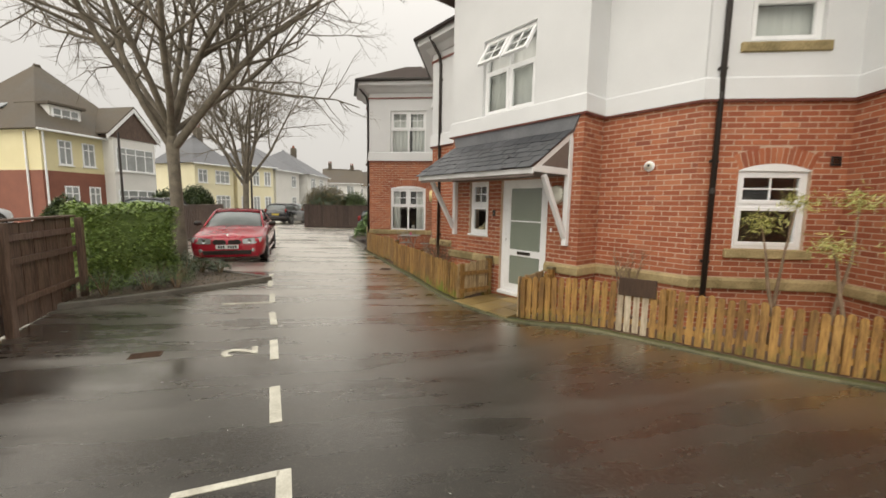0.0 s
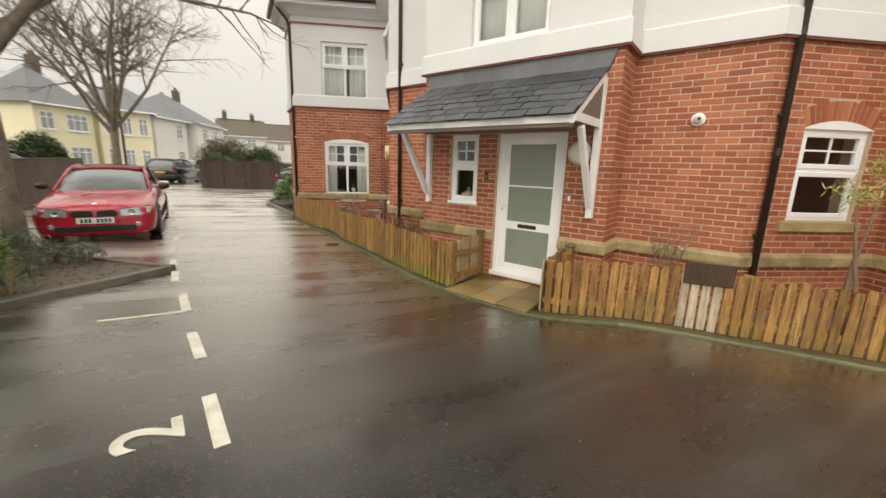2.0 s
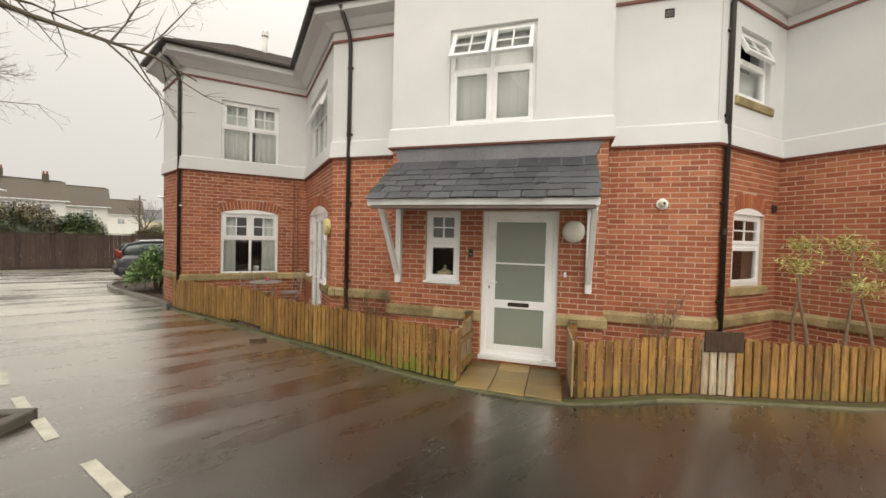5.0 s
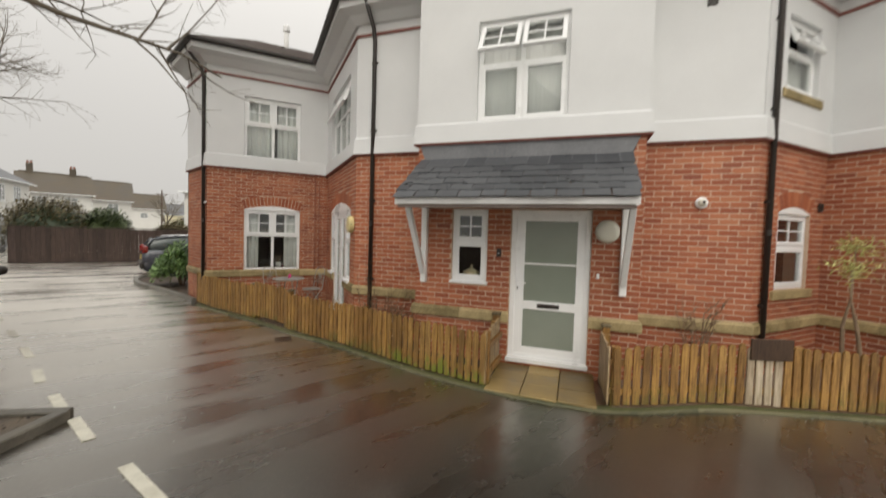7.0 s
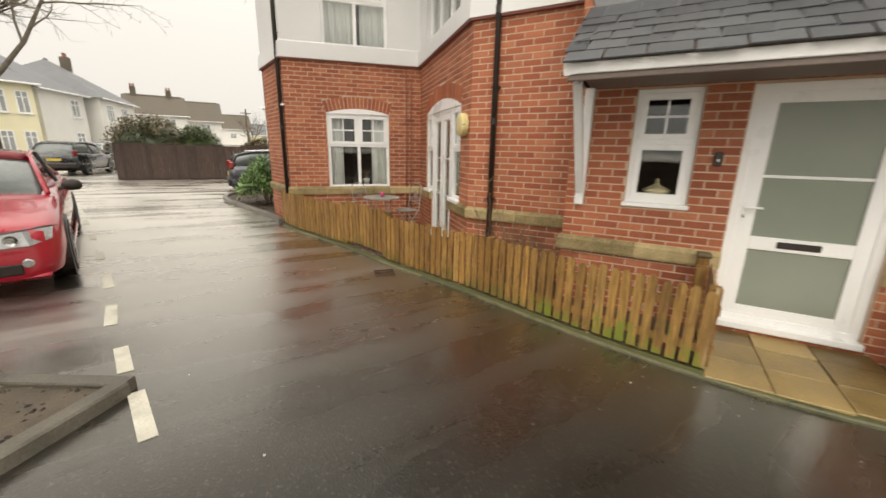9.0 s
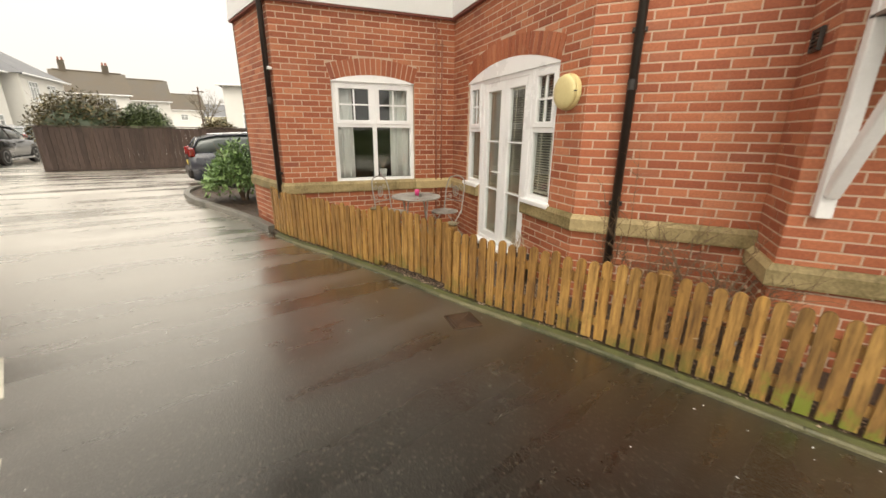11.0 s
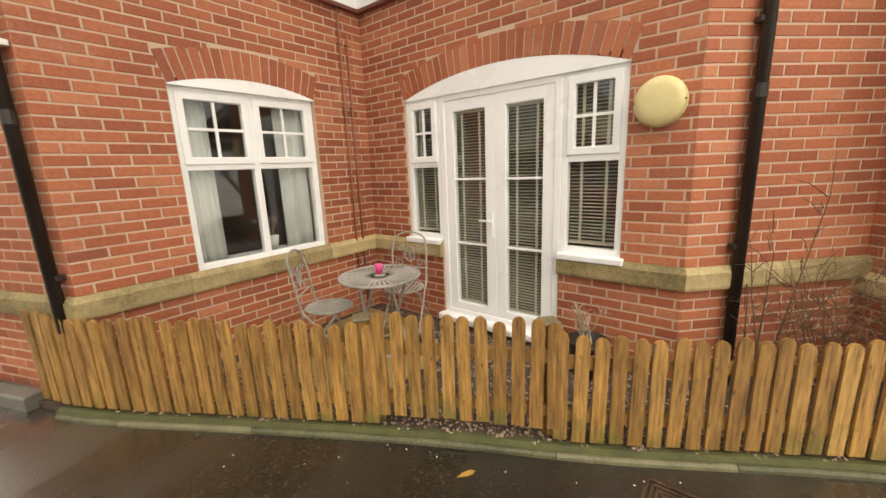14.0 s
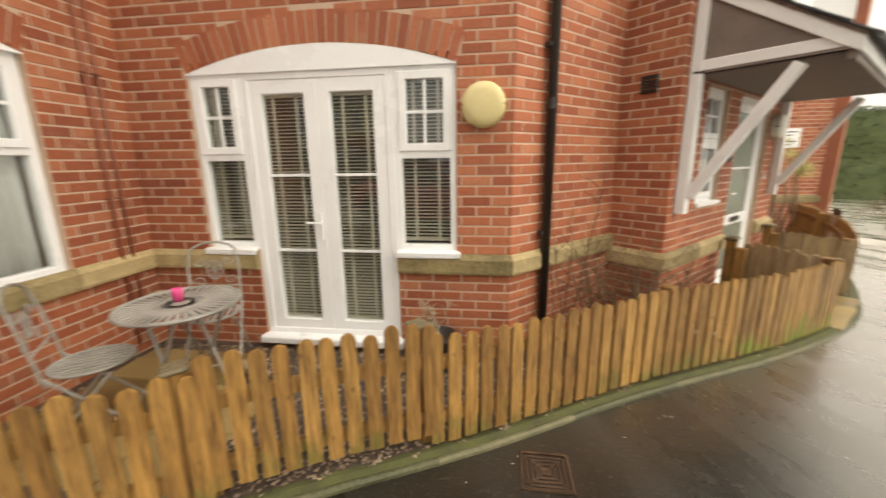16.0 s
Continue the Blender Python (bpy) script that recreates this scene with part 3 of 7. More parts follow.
def along(line, step):
    """Points every step along a plan line, with the way there."""
    out, left = [], 0.0
    for (x0, y0), (x1, y1) in zip(line, line[1:]):
        ln_ = math.hypot(x1 - x0, y1 - y0)
        d = ((x1 - x0) / ln_, (y1 - y0) / ln_)
        s = left
        while s < ln_:
            out.append((x0 + d[0] * s, y0 + d[1] * s, d))
            s += step
        left = s - ln_
    return out


def smooth_line(line, n=4):
    """A rounder plan line through the same points."""
    pts = [Vector(p) for p in line]
    out = []
    for i in range(len(pts) - 1):
        p0, p1, p2, p3 = pts[max(i - 1, 0)], pts[i], pts[i + 1], pts[min(i + 2, len(pts) - 1)]
        for k in range(n):
            t = k / n
            out.append(tuple(0.5 * (2 * p1 + (p2 - p0) * t + (2 * p0 - 5 * p1 + 4 * p2 - p3) * t * t + (3 * p1 - p0 - 3 * p2 + p3) * t ** 3)))
    out.append(tuple(pts[-1]))
    return out


KERB_FINE = smooth_line(KERB)


def kerb_stones(name, line, width, top, label, stone=0.9, material=None, low=-0.2):
    root = thing(name, Matrix(), label, "kerb", kind="structure")
    run = along(line, 0.05)
    per = round(stone / 0.05)
    for k in range(0, len(run) - 1, per):
        some = run[k : k + per + 1]
        if len(some) < 3:
            continue
        bm = bmesh.new()
        rings = []
        n = len(some)
        for i, (x, y, d) in enumerate(some):
            if n > 8 and i % 4 and i != n - 1:
                continue
            g = ground_z(x, y)
            out = []
            for w, v in ((0, low), (0, top - 0.012), (0.012, top), (width - 0.008, top), (width, top - 0.01), (width, low)):
                e = 0.003 if i == 0 else 0
                out.append(bm.verts.new((x + d[1] * w + d[0] * e, y - d[0] * w + d[1] * e, g + v)))
            rings.append(out)
        for a, b in zip(rings, rings[1:]):
            for i in range(6):
                bm.faces.new((a[i], b[i], b[(i + 1) % 6], a[(i + 1) % 6]))
        bm.faces.new(rings[0])
        bm.faces.new(rings[-1][::-1])
        bmesh.ops.recalc_face_normals(bm, faces=bm.faces[:])
        part("kerb_stone", bm, material or CONCRETE, root)
    return root


edge_line = [p for p in KERB_FINE if p[1] <= 12.0]
kerb_stones("kerb_garden", edge_line, 0.035, 0.030, "thin pale concrete edging along the garden beds")
moss_strip = part("moss_strip", sweep(edge_line, [(0.034, -0.25), (0.034, -0.006), (0.07, 0.006), (0.15, -0.004), (0.15, -0.25)]), MOSS)
for v in moss_strip.data.vertices:
    v.co.z += ground_z(v.co.x, v.co.y) + 0.034
tagged(moss_strip, "strip of wet green moss behind the edging", "moss", kind="structure")
bay_kerb = [p for p in KERB_FINE if p[1] >= 11.9]
PALE_KERB = surface("wet_pale_kerb", (0.10, 0.095, 0.08), (0.30, 0.28, 0.24), (0.3, 0.6), 4, 60, 0.4, pieces=0.3)
kerb_stones("kerb_bark_bed", bay_kerb, 0.12, 0.10, "wet grey concrete kerb round the bark bed", 0.9, PALE_KERB)

# beds between edging and walls
def bed_slab(name, outline, low, rise, material, label):
    """A bed whose top follows the ground."""
    bm = slab(outline, -0.3, 0.0)
    bmesh.ops.triangulate(bm, faces=bm.faces[:])
    for v in bm.verts:
        v.co.z = ground_z(v.co.x, v.co.y) + rise if v.co.z > -0.1 else low
    return tagged(part(name, bm, material), label, "ground", kind="structure")


inner_edge = [tuple(q) for q in offset_line(KERB_FINE, 0.07)]
bed_slab("garden_bed", [p for p in inner_edge if p[1] <= 3.54] + [(6.1, 3.54), (7.0, 2.0), (8.2, 0.3), (6.6, -0.9)], -0.3, 0.035, GRAVEL, "brown gravel and soil bed south of the front path")
bed_slab("garden_bed", [p for p in inner_edge if p[1] >= 4.82] + [(9.4, 13.2), (8.6, 12.0), (9.0, 9.7), (7.0, 7.5), (6.1, 4.82)], -0.3, 0.035, GRAVEL, "brown gravel and soil bed along the house")

DARK_KERB = surface("dark_wet_kerb", (0.05, 0.046, 0.036), (0.17, 0.155, 0.125), (0.35, 0.7), 3, 60, 0.4)
kerb_stones("kerb_planter", [(2.36, 8.02), (1.78, 7.82), (0.55, 7.46), (-0.70, 7.17), (-3.2, 6.62)], 0.11, 0.09, "dark wet concrete kerb round the planting bed", 0.9, DARK_KERB)
kerb_stones("kerb_planter", [(0.15, 12.7), (1.22, 11.2), (1.36, 9.95), (1.98, 8.80), (2.44, 8.04)], 0.11, 0.09, "dark wet concrete kerb round the planting bed", 0.9, DARK_KERB)
bed_slab("planting_bed", [(-3.2, 6.71), (-0.70, 7.26), (0.55, 7.55), (1.75, 7.91), (2.32, 8.12), (1.90, 8.74), (1.28, 9.90), (1.14, 11.1), (0.05, 12.7), (-3.2, 14)], -0.3, 0.06, SOIL, "wet dark soil bed with leaf litter")


def quad(name, pts, label, material=None, lift=0.004):
    """A thin painted mark on the ground."""
    bm = slab(pts, 0.0, 0.006)
    for v in bm.verts:
        v.co.z += ground_z(v.co.x, v.co.y) + lift - 0.003
    return tagged(part(name, bm, material or PAINT_MARK), label, "road marking", "parking bay markings", "structure")


DASHES = [((1.01, 2.64), (1.165, 3.24)), ((1.335, 3.88), (1.485, 4.47)), ((1.655, 5.08), (1.785, 5.66)), ((1.95, 6.28), (2.115, 6.90)), ((2.225, 7.51), (2.385, 8.02)), ((2.455, 8.33), (2.59, 8.74)), ((2.715, 9.24), (2.905, 9.72)), ((3.10, 10.29), (3.28, 10.85)), ((3.50, 11.58), (3.64, 12.04)), ((3.88, 12.9), (4.03, 13.4)), ((4.28, 14.3), (4.43, 14.85)), ((4.70, 15.8), (4.86, 16.4)), ((5.12, 17.4), (5.28, 18.0)), ((0.75, 1.55), (0.90, 2.06))]
for (x0, y0), (x1, y1) in DASHES:
    d = Vector((x1 - x0, y1 - y0)).normalized()
    n = Vector((d.y, -d.x)) * 0.045
    quad("dash_mark", [(x0 - n.x, y0 - n.y), (x1 - n.x, y1 - n.y), (x1 + n.x, y1 + n.y), (x0 + n.x, y0 + n.y)], "worn off-white painted dash on wet asphalt")
quad("bay_line", [(0.30, 2.17), (0.86, 2.02), (0.88, 2.07), (0.32, 2.22)], "worn white painted line across the bay's end")
quad("bay_line", [(1.25, 6.52), (1.94, 6.26), (1.955, 6.295), (1.265, 6.555)], "worn white painted line across the bay's end")

# the bay's number, painted on the asphalt
txt = bpy.data.curves.new("bay_number", "FONT")
txt.body, txt.size, txt.extrude, txt.align_x, txt.align_y, txt.offset = "2", 0.50, 0.003, "CENTER", "CENTER", 0.008
num = new("bay_number", txt)
num.matrix_world = pose(1.10, 4.28, 0.0235, 0, 0, 76)
bpy.context.view_layer.update()
dg = bpy.context.evaluated_depsgraph_get()
me = bpy.data.meshes.new_from_object(num.evaluated_get(dg))
mm = num.matrix_world.copy()
bpy.data.objects.remove(num)
num = new("bay_number", me)
num.matrix_world = mm
for v in me.vertices:
    w = mm @ v.co
    v.co.z += ground_z(w.x, w.y) + 0.006 - mm.translation.z
me.materials.clear()
me.materials.append(PAINT_MARK)
tagged(num, "painted white figure 2 on wet asphalt", "road marking", kind="structure")


# ---- windows and doors ----
WIN = [0]


def frame_bars(name, u0, u1, v0, v1, t, y0, y1, parent, material=None):
    """A rectangular frame of four mitred bars, as one mesh."""
    bm = bmesh.new()
    rings = []
    for y in (y0, y1):
        o = [bm.verts.new((u, y, v)) for u, v in ((u0, v0), (u1, v0), (u1, v1), (u0, v1))]
        i = [bm.verts.new((u, y, v)) for u, v in ((u0 + t, v0 + t), (u1 - t, v0 + t), (u1 - t, v1 - t), (u0 + t, v1 - t))]
        rings.append((o, i))
    (o0, i0), (o1, i1) = rings
    for k in range(4):
        j = (k + 1) % 4
        bm.faces.new((o0[k], o0[j], i0[j], i0[k]))
        bm.faces.new((o1[j], o1[k], i1[k], i1[j]))
        bm.faces.new((o0[j], o0[k], o1[k], o1[j]))
        bm.faces.new((i0[k], i0[j], i1[j], i1[k]))
    bmesh.ops.recalc_face_normals(bm, faces=bm.faces[:])
    bmesh.ops.bevel(bm, geom=[e for e in bm.edges if all(abs(v.co.y - y0) < 1e-5 for v in e.verts)], offset=0.006, segments=1, affect="EDGES")
    return part(name, bm, material or UPVC, parent)


def pane(u0, u1, v0, v1, y, parent, material=None):
    ob = part("pane", box(u0, u1, y, y + 0.006, v0, v1), material or GLASS, parent)
    if material is None:
        ob.visible_shadow = False
    return ob


def light(u0, u1, v0, v1, y, parent, bars=0, tilt=0.0):
    """A sash with its glass; bars: a cross of glazing bars; tilt: degrees that it stands open, hung at its top."""
    t = 0.058
    sash = frame_bars("sash", u0, u1, v0, v1, t, y - 0.012, y + 0.04, parent)
    pane(u0 + t - 0.004, u1 - t + 0.004, v0 + t - 0.004, v1 - t + 0.004, y + 0.015, sash)
    if bars:
        uc, vc = (u0 + u1) / 2, (v0 + v1) / 2
        part("glazing_bar", box(uc - 0.011, uc + 0.011, y + 0.004, y + 0.026, v0 + t - 0.004, v1 - t + 0.004, 0.003), UPVC, sash)
        part("glazing_bar", box(u0 + t - 0.004, u1 - t + 0.004, y + 0.006, y + 0.028, vc - 0.011, vc + 0.011, 0.003), UPVC, sash)
    if tilt:
        sash.matrix_local = Matrix.Translation((0, y, v1)) @ Matrix.Rotation(radians(-tilt), 4, "X") @ Matrix.Translation((0, -y, -v1))
    return sash


def arched_head(u0, u1, v, rise, y0, y1, parent):
    cu, cv, r = arch_shape(u0, u1, v, rise)
    top = []
    for k in range(17):
        u = u0 + (u1 - u0) * k / 16
        top.append((u, cv + math.sqrt(r * r - (u - cu) ** 2)))
    return part("arched_head", prism([(u0, v - 0.008), (u1, v - 0.008)] + top[::-1], y0, y1), UPVC, parent)


def casement(wall, hole, label, split=0.42, rise=0.0, bars=1, tilt=0.0, lights=2, sill="upvc", y=0.045, low_sash=False):
    """A white window: low fixed lights and small top lights."""
    m = WALLS[wall][0]
    WIN[0] += 1
    u0, u1, v0, v1 = hole[:4]
    root = thing("window_%d" % WIN[0], m, label, "window", kind="structure")
    frame_bars("window_frame", u0, u1, v0, v1, 0.058, y, y + 0.07, root)
    vt = v1 - (v1 - v0) * split
    part("transom", box(u0 + 0.045, u1 - 0.045, y + 0.002, y + 0.068, vt - 0.025, vt + 0.025, 0.004), UPVC, root)
    step = (u1 - u0 - 0.07) / lights
    for k in range(1, lights):
        u = u0 + 0.035 + k * step
        part("mullion", box(u - 0.03, u + 0.03, y + 0.004, y + 0.066, v0 + 0.045, v1 - 0.045, 0.004), UPVC, root)
    for k in range(lights):
        a, b = u0 + 0.043 + k * step + (0.012 if k else 0), u0 + 0.027 + (k + 1) * step - (0.012 if k < lights - 1 else -0.0)
        light(a, b, vt + 0.018, v1 - 0.038, y, root, bars, tilt)
        if low_sash:
            light(a, b, v0 + 0.038, vt - 0.018, y, root)
        else:
            pane(a, b, v0 + 0.04, vt - 0.015, y + 0.03, root)
    if rise:
        arched_head(u0, u1, v1, rise, -0.003, y + 0.08, root)
    if sill == "upvc":
        part("window_sill", box(u0 - 0.02, u1 + 0.02, -0.035, y + 0.06, v0 - 0.035, v0 + 0.004, 0.006), UPVC, root)
    if sill == "stone":
        part("window_sill", box(u0 - 0.10, u1 + 0.10, -0.05, y + 0.06, v0 - 0.13, v0 - 0.002, 0.012), STONE, root, "yellow sandstone sill")
    # the reveal behind the frame
    return root


casement("north_wing", GROUND_HOLES["north_wing"][0], "white two-light window with arched head and glazing bars in brick", 0.42, 0.09)
casement("north_wing", UPPER_HOLES["north_wing"][0], "white two-light window with curtains in the white render", 0.44)
casement("garden_bay", UPPER_HOLES["garden_bay"][0], "white three-light window with open top lights in white render", 0.42, tilt=22, lights=3)
casement("porch", UPPER_HOLES["porch"][0], "white two-light window with both top lights open above the porch", 0.42, tilt=32, low_sash=True)
casement("porch", GROUND_HOLES["porch"][0], "narrow white window with a small ornament on its sill", 0.45, lights=1, low_sash=True)
casement("south_bay", GROUND_HOLES["south_bay"][0], "white window with arched head and stone sill in brick", 0.44, 0.09, lights=1, sill="stone", low_sash=True)
casement("south_bay", UPPER_HOLES["south_bay"][0], "white upper window with open top light and stone sill", 0.42, lights=1, tilt=24, sill="stone", low_sash=True)

# garden doors with side lights
m = WALLS["garden_bay"][0]
(a0, a1, av, at, _), (d0, d1, dv, dt, _), (b0, b1, bv, bt, _) = GROUND_HOLES["garden_bay"]
fd = thing("garden_doors", m, "white glazed double garden doors with side windows and arched head", "door", kind="structure")
Y = 0.02
arched_head(a0, b1, 2.22, 0.17, -0.003, Y + 0.09, fd)
for u0, u1, first in ((a0, a1, True), (b0, b1, False)):
    frame_bars("side_frame", u0, u1, bv, bt, 0.05, Y, Y + 0.07, fd)
    vt = 1.60
    part("transom", box(u0 + 0.045, u1 - 0.045, Y + 0.002, Y + 0.068, vt - 0.03, vt + 0.03, 0.004), UPVC, fd)
    light(u0 + 0.04, u1 - 0.04, vt + 0.02, bt - 0.04, Y, fd, 1)
    pane(u0 + 0.045, u1 - 0.045, bv + 0.045, vt - 0.025, Y + 0.03, fd)
    part("window_sill", box(u0 - (0.03 if first else -0.002), u1 + (-0.002 if first else 0.03), -0.06, Y + 0.03, bv - 0.045, bv + 0.006, 0.008), UPVC, fd)
frame_bars("door_frame", d0, d1, dv, dt, 0.06, Y - 0.004, Y + 0.075, fd)
part("threshold", box(d0 - 0.03, d1 + 0.03, -0.09, Y + 0.05, dv - 0.05, dv + 0.012, 0.01), UPVC, fd)
mid = (d0 + d1) / 2
for u0, u1 in ((d0 + 0.05, mid + 0.004), (mid - 0.004 + 0.008, d1 - 0.05)):
    leaf = frame_bars("door_leaf", u0, u1, dv + 0.035, dt - 0.055, 0.105, Y + 0.004, Y + 0.06, fd)
    g0, g1, h0, h1 = u0 + 0.1, u1 - 0.1, dv + 0.13, dt - 0.155
    pane(g0, g1, h0, h1, Y + 0.03, leaf)
    for k in (1, 2):
        v = h0 + (h1 - h0) * k / 3
        part("glazing_bar", box(g0, g1, Y + 0.016, Y + 0.042, v - 0.011, v + 0.011, 0.003), UPVC, leaf)
handle = part("door_handle", rod([(mid - 0.035, Y + 0.01, 1.08), (mid - 0.035, Y - 0.05, 1.08), (mid - 0.14, Y - 0.055, 1.085)], 0.009), UPVC, fd)
part("lock_plate", box(mid - 0.05, mid - 0.02, Y - 0.008, Y + 0.006, 0.93, 1.16, 0.006), UPVC, fd)

# front door
m = WALLS["porch"][0]
u0, u1, v0, v1, _ = GROUND_HOLES["porch"][1]
door = thing("front_door", m, "white framed front door with frosted glass panels and letter box", "door", kind="structure")
Y = 0.05
frame_bars("door_frame", u0, u1, v0, v1, 0.075, Y, Y + 0.08, door)
part("threshold", box(u0 - 0.02, u1 + 0.02, -0.03, Y + 0.06, v0 - 0.045, v0 + 0.02, 0.008), UPVC, door)
leaf = frame_bars("door_leaf", u0 + 0.07, u1 - 0.07, v0 + 0.025, v1 - 0.07, 0.085, Y + 0.012, Y + 0.065, door)
g0, g1 = u0 + 0.195, u1 - 0.175
for q0, q1 in ((u0 + 0.15, g0), (g1, u1 - 0.15)):
    part("stile", box(q0, q1, Y + 0.014, Y + 0.063, v0 + 0.10, v1 - 0.145), UPVC, leaf)
part("middle_rail", box(g0, g1, Y + 0.012, Y + 0.065, v0 + 0.71, v0 + 0.83, 0.005), UPVC, leaf)
part("bottom_rail", box(g0, g1, Y + 0.013, Y + 0.064, v0 + 0.10, v0 + 0.17, 0.004), UPVC, leaf)
part("letter_box", box(1.84, 2.14, Y + 0.0, Y + 0.03, v0 + 0.742, v0 + 0.800, 0.006), BLACK_PLASTIC, leaf, "black letter box")
part("glazing_bar", box(g0, g1, Y + 0.018, Y + 0.045, v0 + 1.35, v0 + 1.375, 0.004), UPVC, leaf)
for a, b in ((v0 + 0.165, v0 + 0.715), (v0 + 0.825, v0 + 1.355), (v0 + 1.37, v1 - 0.15)):
    pane(g0 - 0.004, g1 + 0.004, a, b, Y + 0.03, leaf, FROST)
part("door_handle", rod([(u0 + 0.11, Y + 0.02, 1.147), (u0 + 0.11, Y - 0.045, 1.147), (u0 + 0.23, Y - 0.05, 1.15)], 0.010), UPVC, leaf, "white lever handle")
part("lock_plate", box(u0 + 0.095, u0 + 0.125, Y + 0.002, Y + 0.014, 1.02, 1.20, 0.004), UPVC, leaf)
part("keyhole", box(u0 + 0.103, u0 + 0.117, Y - 0.001, Y + 0.003, 1.05, 1.085, 0.001), STEEL, leaf)

# ---- porch canopy ----
can = thing("porch_canopy", m, "slate canopy on white timber brackets over the front door", "canopy")
FX = 0.955  # how far it reaches out
CU0, CU1 = 0.085, 2.95
part("fascia", box(CU0, CU1, -FX - 0.022, -FX, 2.18, 2.262, 0.005), WHITE_WOOD, can)
part("soffit_board", box(CU0 + 0.02, CU1 - 0.02, -FX, -0.03, 2.20, 2.22), SOFFIT_BROWN, can)
part("bed_mould", box(CU0 + 0.03, CU1 - 0.03, -FX + 0.002, -FX + 0.05, 2.135, 2.198, 0.006), SOFFIT_BROWN, can)
slope = math.atan2(2.90 - 2.27, FX)
for u in (CU0 + 0.01, CU1 - 0.05):
    part("bargeboard", prism([(-FX - 0.02, 2.17), (-FX - 0.02, 2.27), (-0.005, 2.90), (-0.005, 2.80)], u, u + 0.04), WHITE_WOOD, can).matrix_local = Matrix(((0, 1, 0, 0), (1, 0, 0, 0), (0, 0, 1, 0), (0, 0, 0, 1)))
for u, side in ((0.105, 0.02), (2.875, 0.03)):
    part("end_panel", prism([(-FX + 0.03, 2.30), (-0.09, 2.80), (-0.09, 2.30)], u + side, u + side + 0.03), SOFFIT_BROWN, can).matrix_local = Matrix(((0, 1, 0, 0), (1, 0, 0, 0), (0, 0, 1, 0), (0, 0, 0, 1)))
    part("wall_post", box(u, u + 0.085, -0.09, -0.004, 1.07, 2.80, 0.006), WHITE_WOOD, can)
    part("tie_beam", box(u + 0.01, u + 0.075, -FX, -0.09, 2.20, 2.30, 0.006), WHITE_WOOD, can)
    bm = box(-0.035, 0.035, -0.04, 0.04, 0, 1.12, 0.006)
    ob = part("brace", bm, WHITE_WOOD, can)
    ob.matrix_local = Matrix.Translation((u + 0.042, -0.09, 1.22)) @ Matrix.Rotation(math.atan2(0.60, 0.96), 4, "X")
flash = part("lead_flashing", prism([(-0.30, 2.735), (-0.29, 2.76), (-0.035, 2.915), (-0.02, 3.13), (-0.004, 3.13), (-0.004, 2.88)], 0.03, 3.05), LEAD, can)
for v in flash.data.vertices:
    if v.co.z < 2.95:
        v.co.y = 0.115 if v.co.y < 1.5 else 2.955
flash.matrix_local = Matrix(((0, 1, 0, 0), (1, 0, 0, 0), (0, 0, 1, 0), (0, 0, 0, 1)))
# slates in overlapping courses
rng = random.Random(4)
me = bpy.data.meshes.new("slate")
b_ = box(-0.148, 0.148, -0.16, 0.16, -0.006, 0.006)
b_.to_mesh(me)
b_.free()
me.materials.append(SLATE)
deck = part("roof_deck", box(CU0, CU1, 0, math.hypot(FX, 0.63), -0.02, 0.0), DARK_WOOD, can)
DECK = Matrix.Translation((0, -FX - 0.03, 2.28)) @ Matrix.Rotation(slope, 4, "X")
deck.matrix_local = DECK
rows_ = 6
for r in range(rows_):
    s0 = 0.10 + r * 0.175
    n_ = 10
    for k in range(-1, n_ + 1):
        u = CU0 + (k + (0.5 if r % 2 else 0.0) + 0.5) * (CU1 - CU0) / n_
        lo, hi = max(CU0 - 0.02, u - 0.137), min(CU1 + 0.02, u + 0.137)
        if hi - lo < 0.06:
            continue
        ob = new("slate", me)
        ob.parent = can
        lift = 0.012 + rng.uniform(0, 0.004)
        ob.matrix_local = DECK @ Matrix.Translation(((lo + hi) / 2, s0 + rng.uniform(-0.014, 0.014), lift)) @ Matrix.Rotation(radians(-2.2 + rng.uniform(-0.5, 0.5)), 4, "X") @ Matrix.Rotation(radians(rng.uniform(-0.7, 0.7)), 4, "Z") @ Matrix.Diagonal(((hi - lo) / 0.30, 1, 1, 1))


# ---- picket fences ----
def picket_mesh(h, w=0.072, t=0.019):
    out = [(-w / 2, 0), (w / 2, 0), (w / 2, h - w * 0.55)]
    for k in range(1, 6):
        a = math.pi * k / 6
        out.append((w / 2 * math.cos(a), h - w * 0.55 + w * 0.55 * math.sin(a)))
    out.append((-w / 2, h - w * 0.55))
    bm = prism(out, -t / 2, t / 2)
    me = bpy.data.meshes.new("picket")
    bm.to_mesh(me)
    bm.free()
    return me


PICKETS = [picket_mesh(h) for h in (0.62, 0.63, 0.64, 0.65)]
for p_ in PICKETS:
    p_.materials.append(FENCE_WOOD)
PALE = [p_.copy() for p_ in PICKETS]
for p_ in PALE:
    p_.materials.clear()
    p_.materials.append(FENCE_PALE)


MOSSY = [p_.copy() for p_ in PICKETS]
for p_ in MOSSY:
    p_.materials.clear()
    p_.materials.append(FENCE_MOSSY)
GREYED = [p_.copy() for p_ in PICKETS]
for p_ in GREYED:
    p_.materials.clear()
    p_.materials.append(FENCE_GREY)


